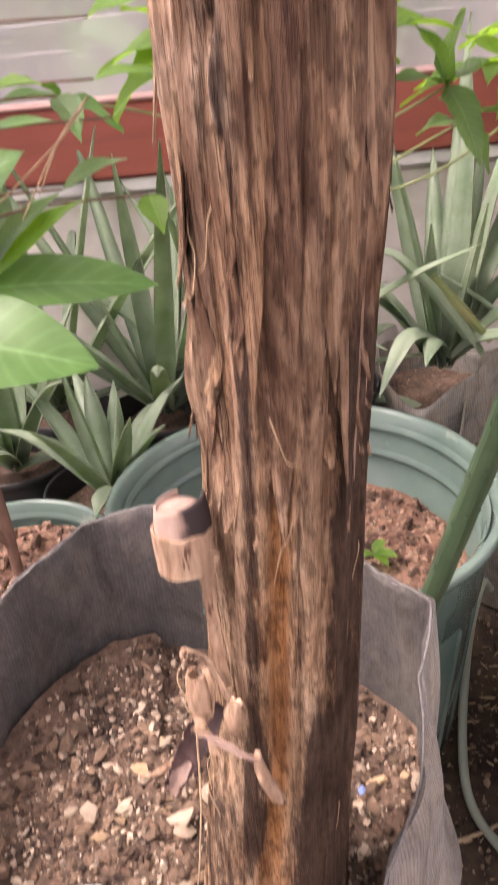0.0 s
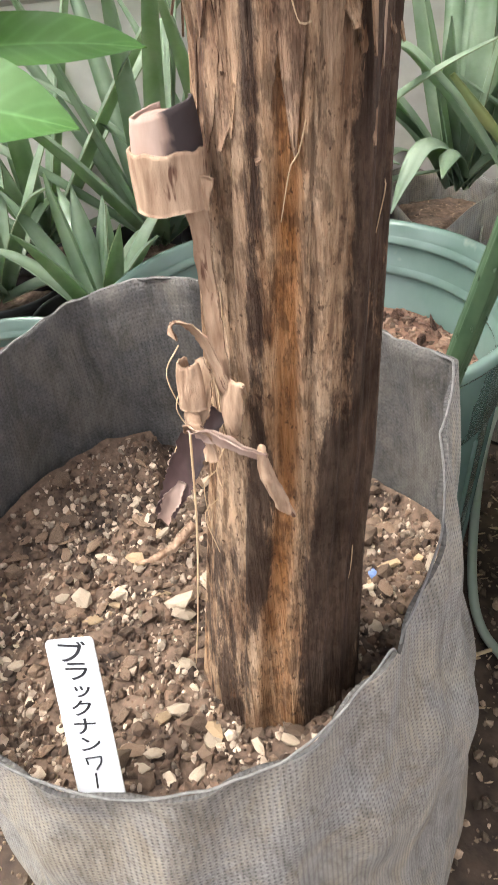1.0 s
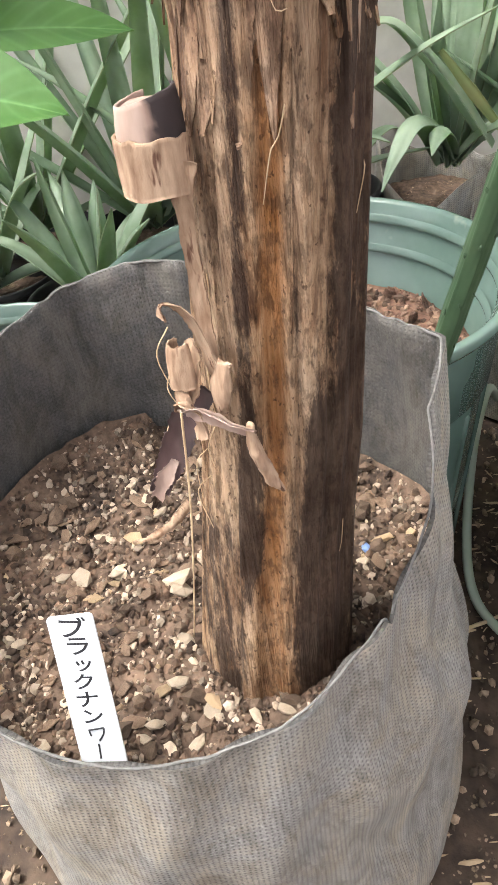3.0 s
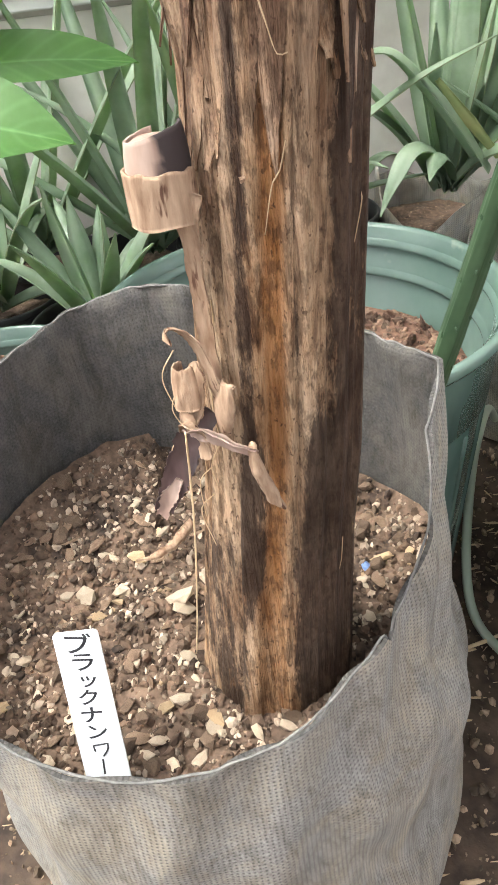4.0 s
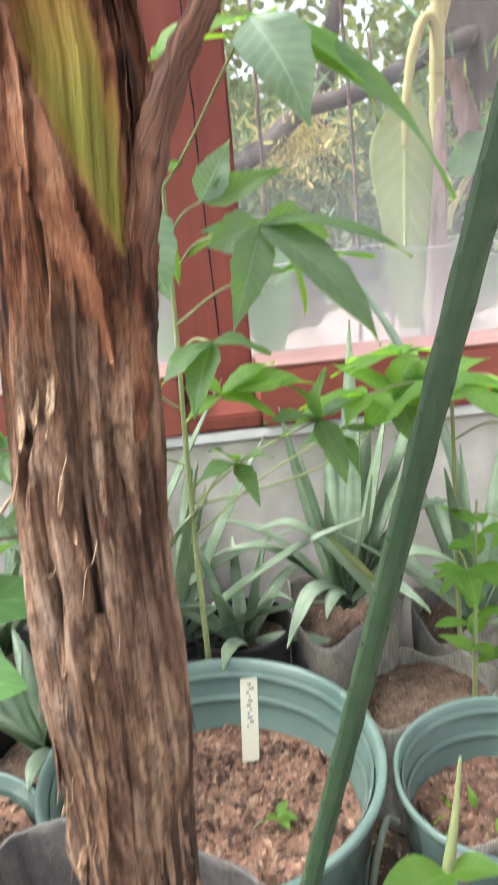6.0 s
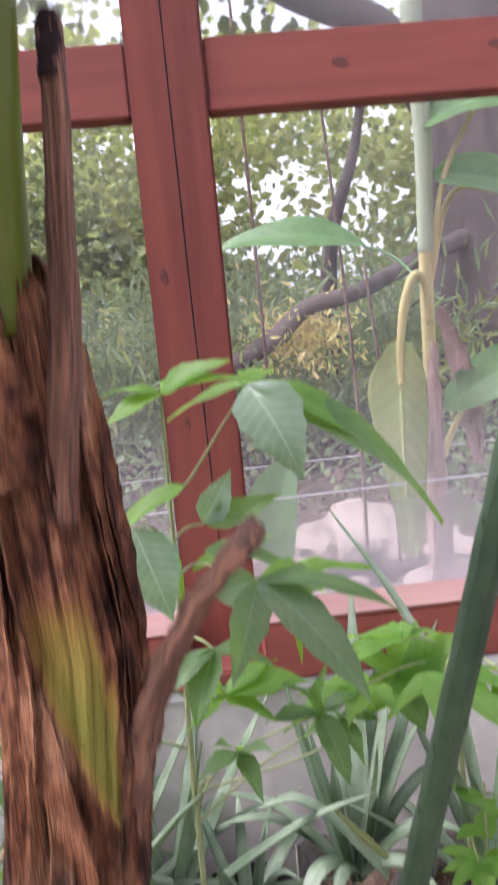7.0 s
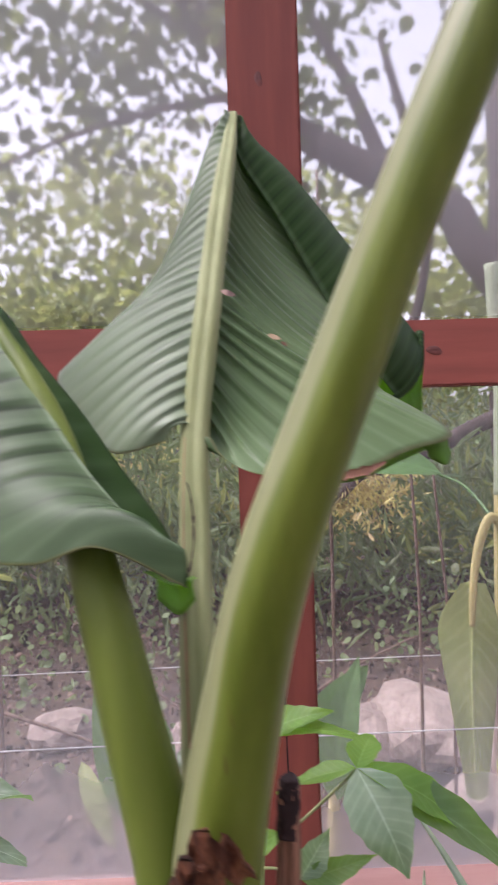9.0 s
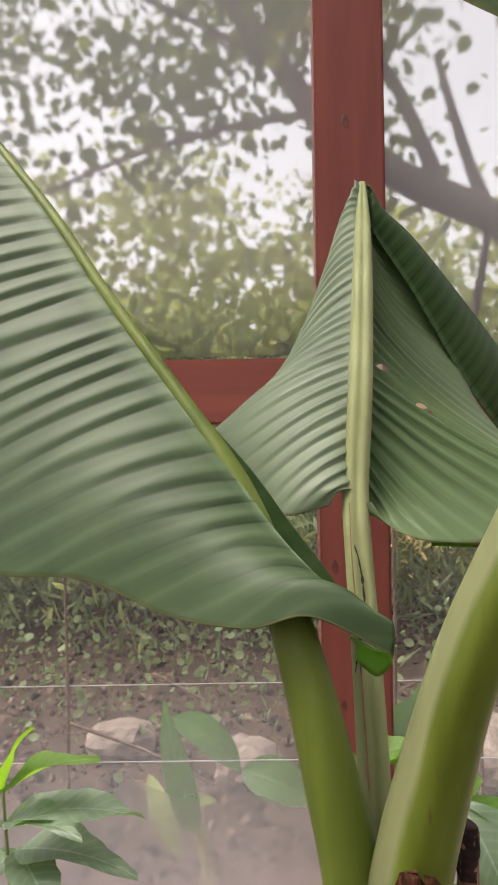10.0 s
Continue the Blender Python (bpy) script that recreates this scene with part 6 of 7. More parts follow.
strap(pine, [(0.0, -0.02, 0.05), (-0.035, 0.0, 0.28), (-0.1, 0.04, 0.44), (-0.188, 0.07, 0.575)], 0.036, M_PINE, 5)
felt_bag("felt_bag", "grey felt grow bag holding a pineapple, on earth", 0.43, 0.745, 0.075, 0.22, 3)
bp = thing("black_pot", "black plastic nursery pot on earth", "plant pot", (0.09, 0.715, 0.0), "black pots")
part("pot_body", mesh("pot_body", *lathe(pot_profile(0.075, 0.25), 48)), M_BLACKPOT, bp)
part("soil_fill", soil_disc(0, 0, 0.064, mulch_height(0, 0, 0.22), 10, 40), M_SOIL, bp)
rosette(0.09, 0.715, 0.215, 11, 0.25, 5, 0.6, 0.026)

# left: rosettes, black pots and the brown-stemmed plant with oval leaves
bp2 = copy_thing(bp, pose(-0.17, 0.53, -0.02))
bp2["label"] = "black plastic nursery pot holding a small pineapple"
rosette(-0.165, 0.525, 0.225, 15, 0.17, 6, 0.4, 0.026)
bp3 = copy_thing(bp, pose(-0.3, 0.62, -0.02))
bp3["label"] = "black plastic nursery pot in the shade behind others"
rosette(-0.3, 0.62, 0.22, 14, 0.26, 7, 0.4, 0.023)
bp4 = copy_thing(bp, pose(-0.13, 0.72, -0.02))
bp4["label"] = "black plastic nursery pot against the concrete plinth"
rosette(-0.12, 0.72, 0.23, 17, 0.42, 8, 0.25, 0.025)
bp5 = copy_thing(bp, pose(-0.02, 0.73, -0.02))
bp5["label"] = "black plastic nursery pot between two others"
rosette(-0.02, 0.73, 0.22, 15, 0.36, 9, 0.3, 0.024)
bp6 = copy_thing(bp, pose(-0.27, 0.74, -0.02))
bp6["label"] = "black plastic nursery pot near the wall"
rosette(-0.27, 0.75, 0.23, 16, 0.46, 12, 0.25, 0.025)

LP = (-0.235, 0.335)
ribbed_pot("green_pot", "green ribbed plastic nursery pot with a shrub in it", (*LP, 0.0), 0.105, 0.272, M_POT, "green nursery pots", 9)
mulch("bark_mulch", "reddish bark mulch filling a green pot", LP[0], LP[1], 0.09, 0.25, 51, 60, 800)
shrub = thing("oval_leaf_shrub", "young shrub with brown stem and large oval green leaves", "shrub")
part("stem", mesh("stem", *tube([(-0.225, 0.345, 0.24), (-0.232, 0.36, 0.34), (-0.25, 0.37, 0.43), (-0.262, 0.375, 0.55), (-0.255, 0.37, 0.68)], [0.0052, 0.0045, 0.003, 0.0022], 40, 10, 1, 0.04)), M_BROWNSTEM, shrub)
part("stem", mesh("stem", *tube([(-0.228, 0.35, 0.28), (-0.25, 0.345, 0.32), (-0.285, 0.34, 0.37)], [0.004, 0.0025], 16, 8)), M_BROWNSTEM, shrub)
for i, (b, tip, w) in enumerate([((-0.27, 0.32, 0.492), (-0.106, 0.295, 0.462), 0.088), ((-0.25, 0.385, 0.5), (-0.066, 0.39, 0.492), 0.06), ((-0.255, 0.37, 0.5), (-0.36, 0.3, 0.47), 0.085), ((-0.262, 0.375, 0.54), (-0.16, 0.42, 0.6), 0.07), ((-0.262, 0.375, 0.56), (-0.3, 0.27, 0.57), 0.07), ((-0.258, 0.37, 0.62), (-0.34, 0.42, 0.64), 0.06), ((-0.256, 0.37, 0.66), (-0.19, 0.33, 0.70), 0.05)]):
    part("leaf", mesh("leaf", *blade(b, tip, w, (0.1, -0.5, 0.86), 0.05, 0.1, 18, 9, "oval", i)), M_OVAL, shrub)
    part("leaf_stalk", mesh("leaf_stalk", *tube([(-0.255, 0.37, b[2] - 0.02), b], [0.0016, 0.0012], 8, 6)), M_BROWNSTEM, shrub)
for i, (b, tip, w, mat) in enumerate((((-0.206, 0.4, 0.505), (-0.106, 0.37, 0.57), 0.027, M_BROAD), ((-0.195, 0.4, 0.522), (-0.128, 0.37, 0.574), 0.028, M_DULL), ((-0.132, 0.4, 0.572), (-0.074, 0.37, 0.594), 0.021, M_DULL), ((-0.094, 0.4, 0.647), (-0.043, 0.37, 0.649), 0.013, M_BROAD), ((-0.084, 0.4, 0.62), (-0.043, 0.37, 0.648), 0.023, M_BROAD), ((-0.091, 0.4, 0.687), (-0.041, 0.37, 0.695), 0.027, M_BROAD), ((-0.066, 0.4, 0.562), (-0.055, 0.37, 0.537), 0.022, M_BROAD), ((-0.172, 0.4, 0.646), (-0.125, 0.37, 0.648), 0.015, M_BROAD), ((-0.123, 0.4, 0.638), (-0.105, 0.37, 0.618), 0.018, M_DULL), ((-0.179, 0.4, 0.618), (-0.12, 0.37, 0.623), 0.013, M_OVAL))):
    part("leaf", mesh("leaf", *blade(b, tip, w * 1.15, (0.1, -0.6, 0.8), 0.06, 0.12, 18, 9, "lance", 30 + i)), mat, shrub)
    part("leaf_stalk", mesh("leaf_stalk", *tube([(-0.256, 0.37, min(b[2] - 0.02, 0.68)), tuple((np.array(b) + (-0.256, 0.37, b[2])) / 2), b], [0.0014, 0.001], 10, 6)), M_BROWNSTEM, shrub)
# dry hanging flower stalk
dry = thing("dry_leaf_tip", "dry straw-coloured split leaf tip hanging between leaves", "dead leaf")
for k, q in enumerate(((-0.125, 0.30, 0.585), (-0.14, 0.3, 0.57), (-0.158, 0.3, 0.578))):
    part("strand", mesh("strand", *ribbon([(-0.085, 0.315, 0.64), (-0.108, 0.308, 0.615), q], [0.006, 0.006, 0.0012], (0.3, -0.9, 0.2), 16, 4, 0.2, 0.0005, 0.1, k)), M_FIBRE, dry)


# palmate-leaved saplings behind the pots
def palm_leaf(t, hub, direction, size, n, mat, seed, stalk_from=None, spread=75, droop=0.1, lift=0.0):
    rng = np.random.RandomState(seed)
    if stalk_from is not None:
        part("leaf_stalk", mesh("leaf_stalk", *tube([stalk_from, ((stalk_from[0] + hub[0]) / 2, (stalk_from[1] + hub[1]) / 2, (stalk_from[2] + hub[2]) / 2 + 0.012), hub], [0.0018, 0.0013], 14, 6)), M_STALKPALE, t)
    for k in range(n):
        a = radians(direction + spread * (k / max(1, n - 1) * 2 - 1)) if n > 1 else radians(direction)
        ln = size * (1 - 0.28 * abs(k / max(1, n - 1) * 2 - 1)) * rng.uniform(0.9, 1.1)
        tip = (hub[0] + ln * math.cos(a), hub[1] + ln * math.sin(a), hub[2] - ln * (0.25 + 0.25 * rng.uniform() - lift))
        part("leaflet", mesh("leaflet", *blade(hub, tip, ln * 0.42, (0, 0, 1), droop, 0.12, 14, 7, "lance", seed + k, wavy=0.06)), mat, t)


sap = thing("palmate_sapling", "slender sapling with bright green palmate leaves, in a pot", "sapling", group="palmate saplings")
part("stem", mesh("stem", *tube([(0.04, 0.6, 0.2), (0.043, 0.575, 0.5), (0.05, 0.55, 0.72), (0.057, 0.5, 0.96)], [0.0042, 0.0034, 0.0026, 0.0018], 40, 8)), M_STALKPALE, sap)
def whorl(t, hub, tips, mat, ratio=0.45, stalk=None, seed=0, up=(0, -0.25, 1)):
    """Leaflets that spread from one hub to the given tips, with the stalk that carries them."""
    if stalk is not None:
        s, q = np.array(stalk), np.array(hub)
        part("leaf_stalk", mesh("leaf_stalk", *tube([stalk, tuple((s + q) / 2 + (0, 0, 0.012)), hub], [0.0018, 0.0012], 14, 6)), M_STALKPALE, t)
    for k, tip in enumerate(tips):
        ln = math.dist(hub, tip)
        part("leaflet", mesh("leaflet", *blade(hub, tip, ln * ratio, up, 0.08, 0.14, 18, 9, "lance", seed + k, wavy=0.08)), mat, t)


def leaflet(t, base, tip, width, mat, up, seed, droop=0.06):
    return part("leaflet", mesh("leaflet", *blade(base, tip, width, up, droop, 0.12, 22, 9, "lance", seed, wavy=0.05)), mat, t)


def leaf_stem(t, pts):
    part("leaf_stalk", mesh("leaf_stalk", *tube(pts, [0.0018, 0.0012], 16, 6)), M_STALKPALE, t)


FACE, FLAT = (0.1, -0.95, 0.3), (0.0, -0.3, 0.95)
HUB_A, HUB_B, HUB_I = (0.138, 0.385, 0.98), (0.058, 0.5, 0.973), (0.127, 0.31, 0.827)
leaf_stem(sap, [(0.052, 0.53, 0.86), (0.075, 0.465, 0.885), (0.115, 0.41, 0.945), HUB_A])
leaf_stem(sap, [(0.055, 0.52, 0.93), HUB_B])
for k, (base, tip, w, mat, up, droop) in enumerate((
        (HUB_A, (0.176, 0.355, 0.895), 0.064, M_GREYLEAF, FACE, 0.14), (HUB_A, (0.246, 0.405, 0.895), 0.042, M_BROAD, (0.4, -0.5, 0.7), 0.14), (HUB_A, (0.314, 0.42, 0.828), 0.046, M_DULL, (0.5, -0.6, 0.6), 0.1), (HUB_A, (0.065, 0.4, 0.953), 0.026, M_BROAD, FLAT, 0.06), (HUB_A, (0.165, 0.45, 0.985), 0.034, M_BROAD, FLAT, 0.08),
        (HUB_B, (0.13, 0.48, 1.0), 0.036, M_BROAD, (-0.2, -0.6, 0.8), 0.08), (HUB_B, (0.164, 0.46, 0.975), 0.03, M_BROAD, FLAT, 0.08), (HUB_B, (0.0, 0.5, 0.977), 0.02, M_BROAD, FLAT, 0.08), (HUB_B, (-0.006, 0.48, 0.942), 0.03, M_BROAD, (-0.2, -0.5, 0.8), 0.06), (HUB_B, (0.1, 0.53, 0.985), 0.03, M_BROAD, FLAT, 0.08),
        ((0.071, 0.47, 0.882), (-0.002, 0.45, 0.841), 0.032, M_BROAD, (-0.3, -0.5, 0.8), 0.06),
        ((0.088, 0.45, 0.846), (0.119, 0.45, 0.896), 0.034, M_GREYLEAF, FACE, 0.03), ((0.09, 0.45, 0.845), (0.166, 0.45, 0.868), 0.028, M_DULL, FACE, 0.05), ((0.072, 0.46, 0.797), (0.152, 0.46, 0.825), 0.03, M_BROAD, FLAT, 0.06), ((0.085, 0.45, 0.82), (0.175, 0.44, 0.79), 0.036, M_DULL, FLAT, 0.08),
        ((0.022, 0.43, 0.853), (0.05, 0.42, 0.763), 0.062, M_GREYLEAF, FACE, 0.05), ((0.045, 0.45, 0.83), (0.06, 0.43, 0.775), 0.026, M_BROAD, (0.8, -0.6, 0.2), 0.05),
        (HUB_I, (0.086, 0.33, 0.813), 0.036, M_SHADE, FACE, 0.05), (HUB_I, (0.098, 0.28, 0.754), 0.034, M_SHADE, FACE, 0.06), (HUB_I, (0.201, 0.25, 0.738), 0.044, M_SHADE, (0.3, -0.7, 0.6), 0.1), (HUB_I, (0.237, 0.29, 0.794), 0.028, M_DULL, FLAT, 0.1), (HUB_I, (0.183, 0.33, 0.812), 0.04, M_SHADE, FACE, 0.08), (HUB_I, (0.155, 0.3, 0.758), 0.024, M_BROAD, (0.6, -0.3, 0.7), 0.12))):
    leaflet(sap, base, tip, w, mat, up, 60 + k, droop)
leaf_stem(sap, [(0.052, 0.54, 0.81), (0.07, 0.49, 0.835), (0.088, 0.45, 0.846)])
leaf_stem(sap, [(0.052, 0.54, 0.77), (0.08, 0.44, 0.81), HUB_I])
leaf_stem(sap, [(0.052, 0.54, 0.8), (0.035, 0.47, 0.845), (0.022, 0.43, 0.853)])
whorl(sap, (0.16, 0.47, 0.775), [(0.115, 0.45, 0.775), (0.2, 0.44, 0.765), (0.25, 0.46, 0.78)], M_BROAD, 0.36, (0.05, 0.55, 0.72), 88)
whorl(sap, (0.085, 0.46, 0.715), [(0.03, 0.43, 0.68), (0.14, 0.44, 0.7), (0.06, 0.42, 0.65)], M_DULL, 0.45, (0.047, 0.56, 0.68), 90)
whorl(sap, (0.09, 0.48, 0.655), [(0.05, 0.44, 0.64), (0.14, 0.45, 0.635), (0.195, 0.48, 0.655), (0.15, 0.5, 0.68), (0.04, 0.48, 0.69)], M_BROAD, 0.42, (0.045, 0.57, 0.6), 95)
whorl(sap, (-0.03, 0.52, 0.668), [(-0.105, 0.5, 0.645), (-0.077, 0.48, 0.692), (-0.095, 0.48, 0.61), (-0.05, 0.46, 0.62), (0.01, 0.5, 0.69)], M_BROAD, 0.45, (0.044, 0.57, 0.62), 100)
whorl(sap, (-0.14, 0.5, 0.63), [(-0.2, 0.49, 0.63), (-0.17, 0.46, 0.65), (-0.12, 0.45, 0.6), (-0.09, 0.49, 0.6)], M_OVAL, 0.45, (0.042, 0.58, 0.55), 105)
whorl(sap, (0.19, 0.5, 0.612), [(0.13, 0.48, 0.62), (0.15, 0.47, 0.665), (0.21, 0.46, 0.55), (0.24, 0.5, 0.63), (0.2, 0.49, 0.67)], M_DULL, 0.46, (0.044, 0.575, 0.5), 110)
whorl(sap, (0.1, 0.54, 0.56), [(0.05, 0.5, 0.55), (0.14, 0.5, 0.575), (0.12, 0.5, 0.52), (0.07, 0.5, 0.59)], M_DULL, 0.42, (0.044, 0.575, 0.48), 112)
whorl(sap, (0.22, 0.56, 0.575), [(0.17, 0.53, 0.57), (0.26, 0.52, 0.585), (0.24, 0.53, 0.53), (0.19, 0.53, 0.6)], M_DULL, 0.42, (0.044, 0.575, 0.46), 116)

HUB_L = (0.3, 0.6, 0.6)
for k, (tip, w, mat) in enumerate((((0.226, 0.6, 0.648), 0.036, M_BROAD), ((0.41, 0.58, 0.64), 0.06, M_BROAD), ((0.4, 0.55, 0.6), 0.055, M_BROAD), ((0.25, 0.55, 0.575), 0.05, M_BROAD), ((0.32, 0.56, 0.54), 0.05, M_DULL), ((0.34, 0.64, 0.65), 0.045, M_BROAD))):
    leaflet(sap, HUB_L, tip, w, mat, (0.0, -0.5, 0.85), 150 + k)
leaf_stem(sap, [(0.046, 0.57, 0.5), (0.19, 0.59, 0.52), (0.28, 0.6, 0.57), HUB_L])

# sapling at the far side, seen when the camera is high
sap3 = thing("palmate_sapling", "slender sapling with narrow green leaflets, in a pot", "sapling", group="palmate saplings")
part("stem", mesh("stem", *tube([(-0.33, 0.6, 0.2), (-0.335, 0.55, 0.6), (-0.34, 0.5, 0.96)], [0.004, 0.002], 30, 8)), M_STALKPALE, sap3)
whorl(sap3, (-0.338, 0.5, 0.94), [(-0.295, 0.47, 1.02), (-0.22, 0.46, 0.99), (-0.4, 0.46, 0.96)], M_BROAD, 0.36, seed=120)
whorl(sap3, (-0.332, 0.5, 0.905), [(-0.175, 0.46, 0.93), (-0.23, 0.42, 0.925), (-0.4, 0.45, 0.88)], M_GREYLEAF, 0.4, seed=125)
whorl(sap3, (-0.33, 0.52, 0.865), [(-0.18, 0.45, 0.872), (-0.25, 0.42, 0.82), (-0.38, 0.46, 0.82)], M_GREYLEAF, 0.42, seed=130)
whorl(sap3, (-0.33, 0.52, 0.8), [(-0.19, 0.46, 0.8), (-0.24, 0.42, 0.76), (-0.36, 0.44, 0.75)], M_OVAL, 0.42, seed=134)
whorl(sap3, (-0.33, 0.53, 0.73), [(-0.2, 0.47, 0.73), (-0.27, 0.42, 0.69), (-0.4, 0.46, 0.7)], M_GREYLEAF, 0.42, seed=138)
bp7 = copy_thing(bp, pose(0.04, 0.63, -0.02))
bp7["label"] = "black plastic nursery pot holding a sapling"

sap2 = thing("palmate_sapling", "leafy sapling with lobed green leaves beside a felt bag", "sapling", group="palmate saplings")
part("stem", mesh("stem", *tube([(0.4, 0.66, 0.18), (0.385, 0.63, 0.4), (0.37, 0.6, 0.6)], [0.004, 0.0022], 30, 8)), M_STALKPALE, sap2)
for k, (hub, d, s, mat) in enumerate((((0.25, 0.53, 0.625), 200, 0.1, M_BROAD), ((0.33, 0.5, 0.64), -70, 0.11, M_BROAD), ((0.4, 0.5, 0.63), -30, 0.11, M_BROAD), ((0.3, 0.56, 0.66), 120, 0.1, M_BROAD), ((0.44, 0.56, 0.56), 10, 0.1, M_BROAD), ((0.42, 0.52, 0.45), -60, 0.08, M_BROAD), ((0.36, 0.52, 0.4), -100, 0.07, M_BROAD))):
    palm_leaf(sap2, hub, d, s, 5, mat, 80 + 7 * k, (0.38, 0.62, min(0.6, hub[2] - 0.03)), 85, 0.06, 0.18)
weed = thing("leafy_weed", "small light green leafy weed in a felt bag", "weed")
for k in range(16):
    a, z = k * 2.4, 0.24 + 0.014 * k
    b = (0.385 + 0.004 * math.cos(k), 0.56, z)
    tip = (b[0] + 0.055 * math.cos(a), b[1] + 0.05 * math.sin(a), z + 0.012)
    part("leaf", mesh("leaf", *blade(b, tip, 0.026, droop=0.06, seed=k)), M_BROAD, weed)
part("stem", mesh("stem", *tube([(0.385, 0.56, 0.17), (0.385, 0.56, 0.35), (0.386, 0.56, 0.47)], [0.004, 0.0015], 12, 6)), M_STALKPALE, weed)

# felt bag at the side with a young banana sucker
felt_bag("felt_bag", "grey felt grow bag with drooping rim, beside the green pot", 0.3, 0.145, 0.105, 0.27, 6, rim=0.022, fill=0.7)
suck = thing("banana_sucker", "young banana sucker with one round leaf in a felt bag", "banana sucker")
part("pseudostem", mesh("pseudostem", *tube([(0.212, 0.165, 0.19), (0.214, 0.168, 0.25), (0.22, 0.176, 0.31), (0.232, 0.19, 0.365), (0.242, 0.205, 0.41)], [0.0095, 0.0085, 0.0065, 0.0035, 0.0012], 30, 14)), M_STALKPALE, suck)
part("leaf", mesh("leaf", *blade((0.222, 0.176, 0.325), (0.148, 0.118, 0.398 - 0.045), 0.045, (0.2, -0.2, 1), 0.08, 0.1, 20, 9, "oval", 3)), M_BROAD, suck)
part("leaf", mesh("leaf", *blade((0.222, 0.176, 0.325), (0.262, 0.16, 0.335), 0.028, (0, 0, 1), 0.1, 0.1, 14, 7, "oval", 4)), M_BROAD, suck)

# hose, twig and litter on the ground
hose = thing("drip_hose", "pale green drip hose looping beside the pots", "hose")
part("tube", mesh("tube", *tube([(0.26, 0.5, 0.06), (0.236, 0.46, 0.1), (0.2, 0.38, 0.09), (0.175, 0.3, 0.04), (0.172, 0.25, 0.012), (0.19, 0.2, 0.008)], [0.0045], 60, 10)), M_HOSE, hose)
twig = thing("twig", "dry pale twig lying on the earth", "twig")
part("stick", mesh("stick", *tube([(0.13, 0.215, 0.008), (0.165, 0.222, 0.009), (0.2, 0.235, 0.008)], [0.0022, 0.0016], 16, 6, 1, 0.1)), M_FIBRE, twig)
STRAWS = []
for me in CHIPS[:4]:
    me = me.copy()
    for v in me.vertices:
        v.co = Vector((v.co.x * 5, v.co.y * 0.7, v.co.z * 0.5))
    STRAWS.append(me)
tagged(part("straw_litter", joined_stones("straw_litter", STRAWS, [(x, y, s, a * 0.03 - 5, b * 0.03 - 5) if i % 3 else (x, y, s, 0, a) for i, (x, y, s, a, b) in enumerate(scatter_in(73, 1500, 0.15, 0.25, 0.5))], lambda x, y: 0.002, lambda s: 0.001 + 0.0022 * s ** 2), M_FIBRE), "short bits of straw scattered on dark earth", "litter", kind="stuff")
litter_spots = [q for q in scatter_in(71, 9000, 0.15, 0.25, 0.5)]
tagged(part("ground_litter", joined_stones("ground_litter", CHIPS[:3] + PEBBLES[:2], litter_spots, lambda x, y: 0.001, lambda s: 0.0011 + 0.0045 * s ** 3), M_LITTER), "straw and grit litter on dark earth", "litter", kind="stuff")


# ---- outside, beyond the film ----
def leaf_cloud(name, mat, label, seed, count, boxes, size, slim=0.37, rise=-0.6, gap=None, cat="foliage"):
    """Clumps of small leaves filling boxes; slim is a leaf's half width, rise its bent upwards, gap a thin spot (x, z, half width, half height)."""
    rng = np.random.RandomState(seed)
    verts, faces = [], []
    share = np.array([max(0.05, b[6]) for b in boxes])
    share = share / share.sum()
    for b, s in zip(boxes, share):
        clumps = max(3, int(count * s / 60))
        for _ in range(clumps):
            c = np.array([rng.uniform(b[0], b[1]), rng.uniform(b[2], b[3]), rng.uniform(b[4], b[5])])
            rad = rng.uniform(0.2, 0.55) * (b[1] - b[0]) ** 0.3
            for _ in range(60):
                p = c + rng.normal(0, 0.45, 3) * rad * (1, 0.8, 0.7)
                k = size * rng.uniform(0.5, 1.4)
                if gap and ((p[0] - gap[0]) / gap[2]) ** 2 + ((p[2] - gap[1]) / gap[3]) ** 2 < 1 and rng.uniform() < 0.7:
                    continue
                d = rng.normal(0, 1, 3)
                d[2] += rise
                d /= np.linalg.norm(d)
                q = np.cross(d, rng.normal(0, 1, 3))
                q /= np.linalg.norm(q) + 1e-9
                o = len(verts)
                n = np.cross(d, q)
                verts += [p, p + d * k * 0.22 + q * k * slim, p + d * k * 0.62 + q * k * slim, p + d * k, p + d * k * 0.62 - q * k * slim, p + d * k * 0.22 - q * k * slim, p + d * k * 0.45 + n * k * 0.09]
                faces += [(o + i, o + (i + 1) % 6, o + 6) for i in range(6)]
    return tagged(part(name, mesh(name, verts, faces, smooth=False), mat), label, cat, kind="stuff")


